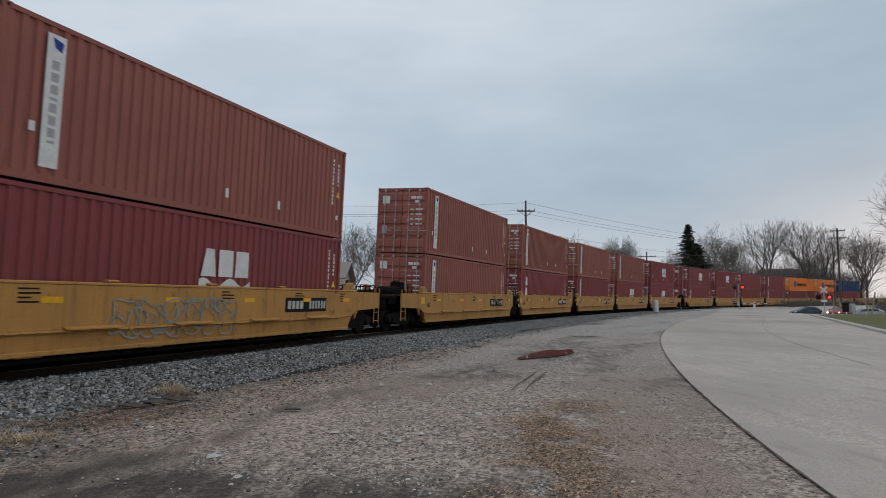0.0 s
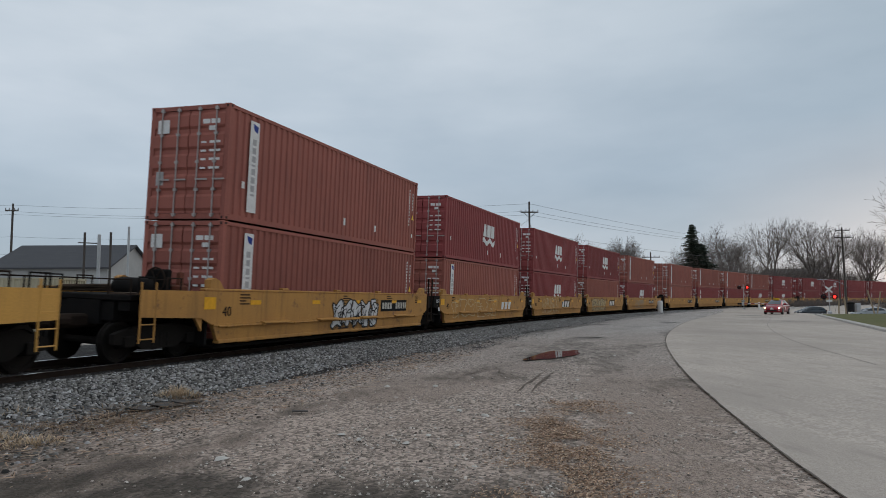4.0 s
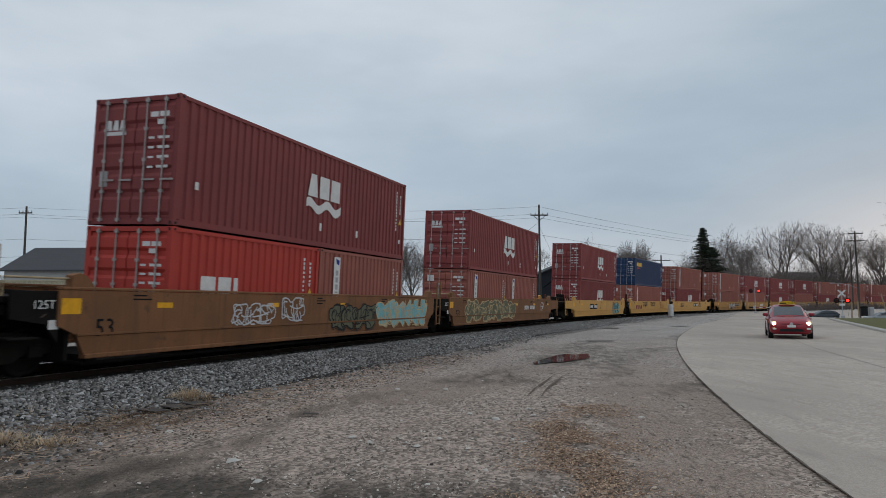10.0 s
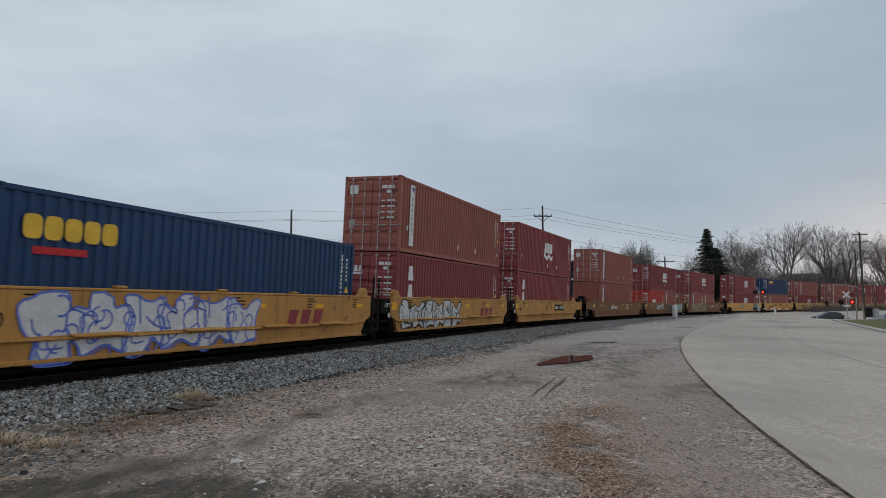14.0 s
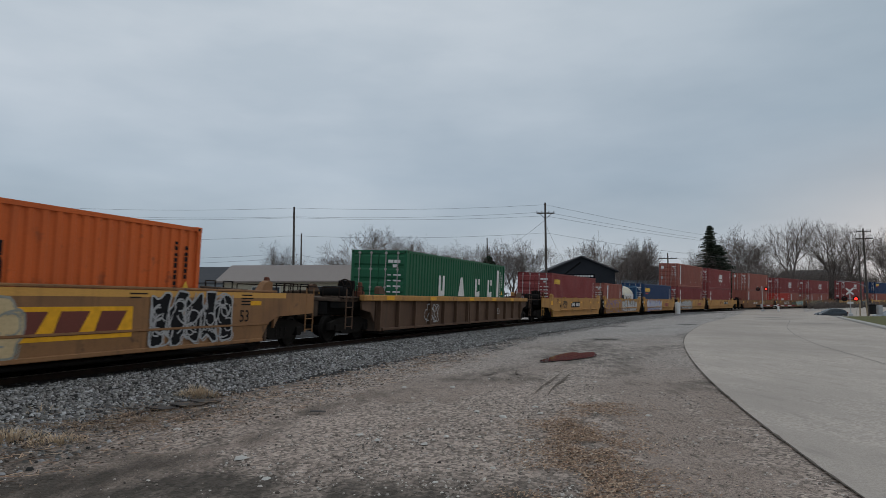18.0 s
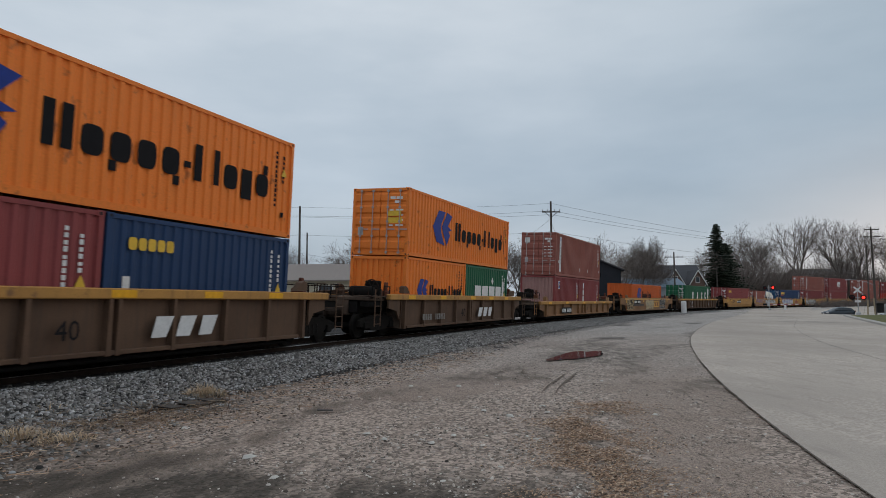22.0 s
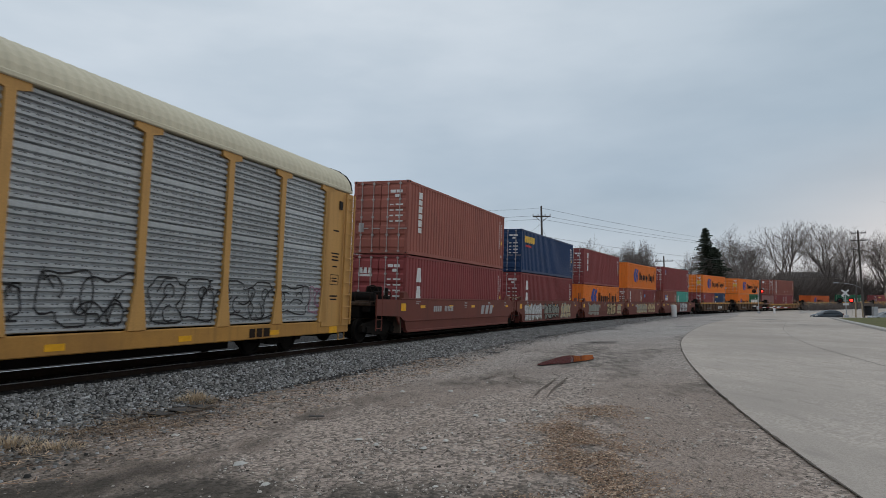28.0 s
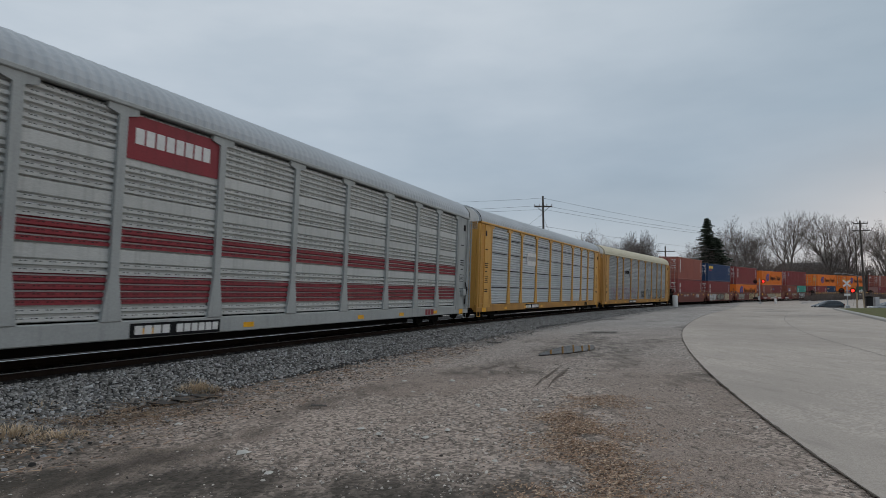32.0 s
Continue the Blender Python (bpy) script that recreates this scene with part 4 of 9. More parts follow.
def well_car(spec):
    """One unit of a double-stack well car; local y ahead along the track, x towards the street."""
    L, paint, style = spec["well"], spec["paint"], spec.get("style", "smooth")
    rear, front = spec["rear"], spec["front"]
    car = thing("well_car", spec["label"], "freight car", "freight train")
    hw = HALF_WELL[L]
    dark_ends = spec.get("dark_ends", False)
    drop = spec.get("drop", 0.0)
    for sgn in (1, -1):
        x = SIDE_X
        ends = []
        for dirn, kind in ((-1, rear), (1, front)):
            tip = HALF_ART[L] - 0.32 if kind == "art" else HALF_END[L] - 1.05
            ends.append((dirn, kind, tip))
        (d0, k0, t0), (d1, k1, t1) = ends
        if style == "smooth":
            ya = hw if k0 == "art" and dark_ends else t0
            yb = hw if k1 == "art" and dark_ends else t1
            poly = [(-hw - 0.35, 0.92), (-hw + 0.1, 0.72), (hw - 0.1, 0.72), (hw + 0.35, 0.92), (max(yb, hw + 0.36), 0.98), (max(yb, hw + 0.36), 1.54), (-max(ya, hw + 0.36), 1.54), (-max(ya, hw + 0.36), 0.98)]
            g = Geo().prism(poly, "x", x - 0.07, x)
            if sgn < 0:
                g.v = [(-a, b, c) for a, b, c in g.v]
            part("side_panel", g, paint, car)
            g = Geo().prism([(x - 0.10, 0.37), (x - 0.02, 0.37), (x + 0.004, 0.72), (x + 0.03, 0.735), (x + 0.03, 0.775), (x - 0.10, 0.775)], "y", -hw + 0.02, hw - 0.02)
            # sloping ends of the well
            vs = []
            for a, b, c in g.v:
                k = (0.78 - c) / 0.5 * 0.28
                vs.append((a * sgn, b - math.copysign(k, b), c))
            g.v = vs
            part("lower_panel", g, paint, car)
        else:
            g = Geo()
            g.box(x - 0.14, x - 0.10, -hw - 0.1, hw + 0.1, 0.34, 1.40 - drop)
            n = 8 if L == 40 else spec.get("bays", 12)
            if sgn < 0:
                g.v = [(-a, b, c) for a, b, c in g.v]
            part("side_panel", g, paint, car)
            for y in [-hw + 0.05 + i * (2 * hw - 0.1) / n for i in range(n + 1)] + [0.22]:
                r = part("rib", (("rib", sgn > 0, drop), lambda: Geo().prism([(-0.062, 0.30), (0.062, 0.30), (0.04, 1.36 - drop), (-0.04, 1.36 - drop)], "x", (x - 0.10) * sgn, (x + 0.035) * sgn)), spec.get("rib", paint), car)
                r.location = (0, y, 0)
            g = Geo().box(x - 0.12, x + 0.05, -hw - 1.2, hw + 1.2, 1.34 - drop, 1.54 - drop, bevel=0.02)
            if sgn < 0:
                g.v = [(-a, b, c) for a, b, c in g.v]
            part("top_rail", g, spec.get("chord", paint), car)
            for y in (-0.92 * hw, -0.48 * hw, 0.04 * hw, 0.42 * hw, 0.78 * hw):
                r = part("reflector", (("rail_refl", drop), lambda: Geo().box(x + 0.05, x + 0.055, -0.3, 0.3, 1.37 - drop, 1.51 - drop)), REFLECT, car)
                r.location = (0, y, 0) if sgn > 0 else (-2 * x - 0.105, y, 0)
        g = Geo().box(x - 0.14, x + 0.02, -hw + 0.25, hw - 0.25, 0.31, 0.40, bevel=0.015)
        if style == "smooth":
            g.box(x - 0.14, x + 0.015, -hw - 0.3, hw + 0.3, 1.545, 1.60, bevel=0.012)
        if sgn < 0:
            g.v = [(-a, b, c) for a, b, c in g.v]
        part("sill", g, paint, car)
    # floor beams of the well
    for i in range(5):
        y = -hw + 0.5 + i * (2 * hw - 1.0) / 4
        part("cross_beam", ("beam", lambda: Geo().box(-1.35, 1.35, -0.12, 0.12, 0.24, 0.36)), BLACK, car).location = (0, y, 0)
    part("well_floor", Geo().box(-1.28, 1.28, -hw + 0.35, hw - 0.35, 0.17, 0.24, bevel=0.02), BLACK, car)
    # end platforms, gussets, bogies, ladders
    for dirn, kind in ((-1, rear), (1, front)):
        tip = HALF_ART[L] - 0.12 if kind == "art" else HALF_END[L] - 0.95
        endm = BLACK if (dark_ends and kind == "art") else paint
        g = Geo()
        y0, y1 = sorted((dirn * (hw + 0.05), dirn * tip))
        g.box(-1.25, 1.25, y0, y1, 1.30 - drop, 1.42 - drop, bevel=0.02)
        g.box(-0.45, 0.45, y0, y1, 0.80, 1.30)
        yw = dirn * (hw + 0.02)
        g.box(-1.36, 1.36, min(yw, yw + dirn * 0.08), max(yw, yw + dirn * 0.08), 0.30, 1.50 - drop)
        u0, u1 = sorted((dirn * (hw + 0.12), dirn * (tip - 0.05)))
        part("underframe", Geo().box(-0.78, 0.78, u0, u1, 0.86 - drop, 1.29 - drop, bevel=0.03).box(-1.2, -0.9, u0, u1, 1.1 - drop, 1.29 - drop).box(0.9, 1.2, u0, u1, 1.1 - drop, 1.29 - drop), BLACK, car)
        part("end_platform", g, BLACK if dark_ends else DECK if kind == "end" else TAWNY if paint is YELLOW else paint, car)
        for sgn in (1, -1):
            a0, a1 = dirn * (hw + 0.30), dirn * (hw + (HALF_ART[L] - hw - 0.12 if kind == "art" else 1.15))
            poly = [(a0, 0.62), (a0 + dirn * 0.25, 0.95 - drop), (a1, 1.05 - drop), (a1, 1.52 - drop), (a0, 1.52 - drop)]
            g = Geo().prism(poly, "x", min(sgn * 1.36, sgn * 1.43), max(sgn * 1.36, sgn * 1.43))
            part("end_gusset", g, endm, car)
        rails = spec.get("rails", OCHRE if paint is TAWNY else endm if endm is not BLACK else RUSTY)
        if kind == "end" or dirn > 0:
            la = part("ladder", ("ladder%d" % (kind == "art"), lambda: end_ladder_geo() if kind == "art" else ladder_geo(0.45, 1.7)), rails, car)
            la.location = (1.46, dirn * (tip - 0.28), 0)
        if kind == "art":
            pipe = PIPE if style == "smooth" else DECK
            ya, yb = dirn * (hw + 0.02), dirn * (HALF_ART[L] - 0.02)
            part("handrail", Geo().tube([(1.34, ya, 1.70), (1.36, ya, 1.74), (1.36, yb, 1.74), (1.34, yb, 1.42)], 0.02, 6), pipe, car)
            part("step_plate", Geo().box(0.95, 1.44, min(dirn * (tip - 0.55), dirn * tip), max(dirn * (tip - 0.55), dirn * tip), 0.70, 0.74, bevel=0.01), TRUCK, car)
            hose = [(1.30, dirn * (hw + 0.30), 1.40), (1.40, dirn * (hw + 0.42), 1.22), (1.42, dirn * (hw + 0.62), 1.08), (1.36, dirn * (hw + 0.85), 1.02)]
            part("brake_hose", Geo().tube(hose, 0.022, 6), DECK, car)
            if dirn < 0:
                add_truck(car, -HALF_ART[L])
        else:
            add_truck(car, dirn * (HALF_END[L] - 2.05))
            g = Geo().box(-0.16, 0.16, min(dirn * (HALF_END[L] - 1.2), dirn * (HALF_END[L] - 0.05)), max(dirn * (HALF_END[L] - 1.2), dirn * (HALF_END[L] - 0.05)), 0.72, 1.0, bevel=0.05)
            g.box(-0.3, 0.3, min(dirn * (HALF_END[L] - 0.45), dirn * (HALF_END[L] - 0.1)), max(dirn * (HALF_END[L] - 0.45), dirn * (HALF_END[L] - 0.1)), 0.74, 1.0, bevel=0.08)
            part("coupler", g, RUSTY, car)
            # railing across the end and the hand-brake wheel on its stand
            yb = dirn * (tip - 0.05)
            g = Geo()
            for xx in (-1.2, 0.6, 1.2):
                g.tube([(xx, yb, 1.40), (xx, yb, 1.74)], 0.018, 6)
            g.tube([(-1.2, yb, 1.74), (1.2, yb, 1.74)], 0.016, 6)
            part("end_railing", g, RUSTY, car)
            for sgn in (1, -1):
                for o in (0.15, 0.95):
                    g = Geo().tube([(sgn * 1.30, dirn * (tip - o), 1.38), (sgn * 1.30, dirn * (tip - o), 1.8), (sgn * 1.30, dirn * (tip - o - 0.42), 1.8), (sgn * 1.30, dirn * (tip - o - 0.42), 1.38)], 0.022, 6)
                    part("grab_iron", g, BLACK if o < 0.5 else RUSTY, car)
            g = Geo()
            for k in range(4):
                g.tube([(-1.15 + k * 0.12, dirn * (hw + 0.1), 1.47 + 0.05 * k), (-1.15 + k * 0.12, dirn * (tip - 0.1), 1.47 + 0.03 * k)], 0.03, 6)
            part("brake_pipe", g, DECK, car)
            part("tread_plate", Geo().box(0.55, 1.32, min(dirn * (hw + 1.0), dirn * (tip - 0.1)), max(dirn * (hw + 1.0), dirn * (tip - 0.1)), 1.43, 1.47), DECK, car)
            part("brake_lever", Geo().box(0.92, 1.02, min(dirn * (hw + 0.5), dirn * (hw + 0.62)), max(dirn * (hw + 0.5), dirn * (hw + 0.62)), 1.44, 1.95, bevel=0.02).box(0.7, 1.1, min(dirn * (hw + 0.46), dirn * (hw + 0.66)), max(dirn * (hw + 0.46), dirn * (hw + 0.66)), 1.44, 1.66, bevel=0.04), TRUCK if paint is OXIDE else LEVER, car)
            yb = dirn * (hw + 0.75)
            if spec.get("brake", dirn < 0) and (dirn < 0 or not rear == "end"):
                g = Geo().box(0.25, 0.85, yb - 0.05, yb + 0.05, 1.42, 2.0, bevel=0.03)
                part("brake_stand", g, BLACK, car)
                ring = [(0.27 * math.cos(i * math.tau / 20), 0, 0.27 * math.sin(i * math.tau / 20)) for i in range(21)]
                bw = part("brake_wheel", Geo().tube(ring, 0.022, 6), RUSTY, car)
                bw.location = (0.55, yb - 0.12, 1.76)
                for i in range(6):
                    part("spoke", ("spoke", lambda: Geo().tube([(0, 0, 0), (0.27, 0, 0)], 0.014, 5)), RUSTY, bw).rotation_euler = (0, i * math.tau / 6, 0)
                g = Geo()
                g.lathe([(0.05, -0.5), (0.17, -0.45), (0.19, -0.3), (0.19, 0.3), (0.17, 0.45), (0.05, 0.5)], (0.5, dirn * (hw + 1.45), 1.60), "x", 12)
                g.smooth = True
                part("air_reservoir", g, BLACK, car)
        # corner guides that steer the boxes into the well
        for sgn in (1, -1):
            g = Geo().prism([(dirn * (hw - 0.42), 1.57 - drop), (dirn * (hw + 0.10), 1.57 - drop), (dirn * (hw + 0.10), 1.80 - drop), (dirn * (hw - 0.04), 1.85 - drop), (dirn * (hw - 0.2), 1.80 - drop)], "x", min(sgn * 1.28, sgn * 1.46), max(sgn * 1.28, sgn * 1.46))
            part("corner_guide", g, spec.get("rails", paint), car)
    # details on the street side
    if style == "smooth":
        def flap():
            return Geo().prism([(SIDE_X + 0.004, 0.80), (SIDE_X + 0.16, 0.765), (SIDE_X + 0.16, 0.745), (SIDE_X + 0.004, 0.76)], "y", -0.62, 0.62)
        if spec.get("flaps", True):
            for y in (-0.62 * hw, -0.2 * hw, 0.22 * hw, 0.64 * hw):
                part("step_flap", ("flap", flap), paint, car).location = (0, y, 0)
            part("side_pipe", ("side_pipe", lambda: Geo().tube([(SIDE_X + 0.05, -hw * 0.97, 0.72), (SIDE_X + 0.05, hw * 0.90, 0.72)], 0.022, 6)), paint, car)
            for k in range(9):
                part("pipe_bracket", ("pipe_bracket", lambda: Geo().box(SIDE_X, SIDE_X + 0.08, -0.05, 0.05, 0.685, 0.75, bevel=0.01)), paint, car).location = (0, hw * (-0.92 + 0.22 * k), 0)
            for y in (-0.8 * hw, -0.36 * hw, 0.08 * hw, 0.5 * hw):
                part("sill_lug", ("sill_lug", lambda: Geo().box(SIDE_X - 0.10, SIDE_X - 0.01, -0.24, 0.24, 0.29, 0.39, bevel=0.015)), paint, car).location = (0, y, 0)
            for y in (-0.55 * hw, -0.1 * hw, 0.35 * hw):
                part("pin_lug", ("lug", lambda: Geo().box(SIDE_X - 0.12, SIDE_X + 0.01, -0.14, 0.14, 1.60, 1.66, bevel=0.02)), paint, car).location = (0, y, 0)
        for y in (-0.75 * hw, -0.3 * hw, 0.12 * hw, 0.55 * hw, 0.93 * hw):
            part("reflector", ("refl", lambda: Geo().box(SIDE_X, SIDE_X + 0.006, -0.22, 0.22, 1.22, 1.33)), REFLECT, car).location = (0, y, 0)
        part("reflector", ("refl2", lambda: Geo().box(SIDE_X, SIDE_X + 0.006, -0.2, 0.2, 1.12, 1.40)), REFLECT, car).location = (0, -hw - 0.1, 0)
    side = Matrix.Rotation(math.pi / 2, 4, "Z") @ Matrix.Rotation(math.pi / 2, 4, "X")
    skin = SIDE_X if style == "smooth" else SIDE_X + 0.037
    lx = skin + 0.008
    if spec.get("size_text"):
        txt, y, z, s, ink = spec["size_text"]
        lettering("size_number", txt, s, Matrix.Translation((lx, y, z)) @ side, ink, car)
    if dark_ends and rear == "art":
        lettering("load_number", "125T", 0.21, Matrix.Translation((1.45, -hw - 0.62, 1.28)) @ side, WHITE, car)
        part("label_plate", Geo().box(1.43, 1.436, -hw - 0.5, -hw - 0.3, 0.86, 1.02), WHITE, car)
    if spec.get("number"):
        y, z, plate, ink = spec["number"]
        if plate:
            part("number_plate", Geo().box(skin + 0.001, skin + 0.005, y - 0.12, y + 2.2, z - 0.07, z + 0.34), plate, car)
        part("number_mark", bars(y, z + 0.02, [.17, .15, .15, .17, -.24, .11, .11, .11, .11, .11, .11], 0.23, 0.06, skin + 0.006), ink, car)
        if spec.get("end_letter"):
            lettering("end_letter", "A", 0.36, Matrix.Translation((lx, y - 0.85, z + 0.14)) @ side, INK, car)
            for q in (-1, 1):
                part("spray_cross", Geo().tube([(skin + 0.004, y - 1.98 - 0.16 * q, z), (skin + 0.004, y - 1.94, z + 0.14), (skin + 0.004, y - 1.98 + 0.16 * q, z + 0.29)], 0.022, 5), SPRAY["red"], car)
    if spec.get("emblem"):
        y, z, w, ink, plate = spec["emblem"]
        if plate:
            part("emblem_plate", Geo().box(skin + 0.001, skin + 0.005, y - 0.1, y + w + 0.1, z - 0.08, z + 0.5), plate, car)
        g = Geo()
        h = 0.42
        for k in range(3):
            o = y + k * w * 0.34
            g = Geo().prism([(o, z), (o + w * 0.2, z), (o + w * 0.3, z + h), (o + w * 0.06, z + h)], "x", skin + 0.006, skin + 0.010)
            part("emblem", g, ink, car)
    for y0, y1, z0, z1, m in spec.get("patches", ()):
        part("repaint_patch", Geo().box(skin + 0.0005, skin + 0.0025, y0, y1, z0, z1), m, car)
    small = Geo()
    rng = random.Random(int(hw * 10) + len(spec["label"]))
    for y in (-hw * 0.85, -hw * 0.05, hw * 0.45, hw * 0.86):
        for k in range(rng.randint(2, 4)):
            small.box(SIDE_X + 0.001, SIDE_X + 0.004, y, y + rng.uniform(0.25, 0.5), 1.45 - k * 0.075, 1.45 - k * 0.075 + 0.03)
    if style == "smooth":
        part("stencil_mark", small, spec.get("stencil", INK), car)
    for gr in spec.get("tags", ()):
        graffiti(car, *gr)
    return car


# ---- containers ----
def shell_geo(L, h, rear_flat):
    """Corrugated sides, roof and ends of a steel box."""
    g = Geo()
    x, d = 1.205, 0.036
    y0, y1, z0, z1 = -L / 2 + 0.10, L / 2 - 0.10, 0.14, h - 0.09
    n = int(round((y1 - y0) / 0.278))
    p = (y1 - y0) / n
    for sgn in (1, -1):
        prof = []
        for i in range(n):
            a = y0 + i * p
            prof += [(a, x), (a + p * 0.36, x), (a + p * 0.5, x - d), (a + p * 0.86, x - d)]
        prof.append((y1, x))
        vs = [(sgn * b, a, z0) for a, b in prof] + [(sgn * b, a, z1) for a, b in prof]
        k = len(prof)
        g.add(vs, [(i, i + 1, i + 1 + k, i + k) for i in range(k - 1)])
    ends = (y1 + 0.06,) if not rear_flat else (y1 + 0.06, -(y1 + 0.06))
    for y in ends:
        prof = []
        q = 2.2 / 9
        for i in range(9):
            a = -1.1 + i * q
            prof += [(a, y), (a + q * 0.4, y), (a + q * 0.5, y - math.copysign(0.045, y)), (a + q * 0.9, y - math.copysign(0.045, y))]
        prof.append((1.1, y))
        k = len(prof)
        g.add([(a, b, z0) for a, b in prof] + [(a, b, z1) for a, b in prof], [(i, i + 1, i + 1 + k, i + k) for i in range(k - 1)], 1 if y < 0 else 0)
    g.add([(-x, -L / 2 + .04, h - 0.03), (x, -L / 2 + .04, h - 0.03), (x, L / 2 - .04, h - 0.03), (-x, L / 2 - .04, h - 0.03)], [(0, 1, 2, 3)])
    g.add([(-x, -L / 2 + .04, 0.15), (x, -L / 2 + .04, 0.15), (x, L / 2 - .04, 0.15), (-x, L / 2 - .04, 0.15)], [(3, 2, 1, 0)])
    return g


def frame_geo(L, h):
    g = Geo()
    for sx in (-1, 1):
        for sy in (-1, 1):
            xa, xb = sorted((sx * 1.219, sx * 1.09))
            ya, yb = sorted((sy * L / 2 * 0.9985, sy * (L / 2 - 0.12)))
            g.box(xa, xb, ya, yb, 0.11, h - 0.11)
            for z in (0.0, h - 0.118):
                xa, xb = sorted((sx * 1.222, sx * 1.06))
                ya, yb = sorted((sy * L / 2, sy * (L / 2 - 0.178)))
                g.box(xa, xb, ya, yb, z, z + 0.118, bevel=0.012)
                hx, hy = (sx * 1.2205, sx * 1.2235), sy * (L / 2 - 0.09)
                g.box(min(hx), max(hx), hy - 0.035, hy + 0.035, z + 0.03, z + 0.085, 1)
                hy = (sy * (L / 2 - 0.001), sy * (L / 2 + 0.0015))
                g.box(min(sx * 1.12, sx * 1.17), max(sx * 1.12, sx * 1.17), min(hy), max(hy), z + 0.025, z + 0.09, 1)
        xa, xb = sorted((sx * 1.215, sx * 1.16))
        g.box(xa, xb, -L / 2 + 0.17, L / 2 - 0.17, h - 0.10, h - 0.015)
        g.box(xa, xb, -L / 2 + 0.17, L / 2 - 0.17, 0.02, 0.16)
    for sy in (-1, 1):
        ya, yb = sorted((sy * L / 2 * 0.998, sy * (L / 2 - 0.1)))
        g.box(-1.07, 1.07, ya, yb, h - 0.12, h - 0.01)
        g.box(-1.07, 1.07, ya, yb, 0.02, 0.15)
    return g


def door_geo(h, side):
    """One door leaf with pressed panels; side -1 or 1."""
    g = Geo()
    x0, x1 = (0.015, 1.085) if side > 0 else (-1.085, -0.015)
    zs = np.linspace(0.17, h - 0.14, 6)
    prof = [(0.03, h - 0.13), (0.03, 0.16), (-0.03, 0.16)]
    for i in range(5):
        prof += [(-0.03, zs[i] + 0.05), (-0.068, zs[i] + 0.12), (-0.068, zs[i + 1] - 0.12), (-0.03, zs[i + 1] - 0.05)]
    prof.append((-0.03, h - 0.13))
    return g.prism(prof, "x", x0, x1)


def rod_geo(h):
    g = Geo().tube([(0, -0.085, 0.06), (0, -0.085, h - 0.05)], 0.019, 6)
    for z in (0.12, 0.75, h * 0.5, h - 0.75, h - 0.12):
        g.box(-0.045, 0.045, -0.105, -0.045, z - 0.035, z + 0.035)
    g.box(-0.02, 0.34, -0.115, -0.10, 0.98, 1.02)
    return g


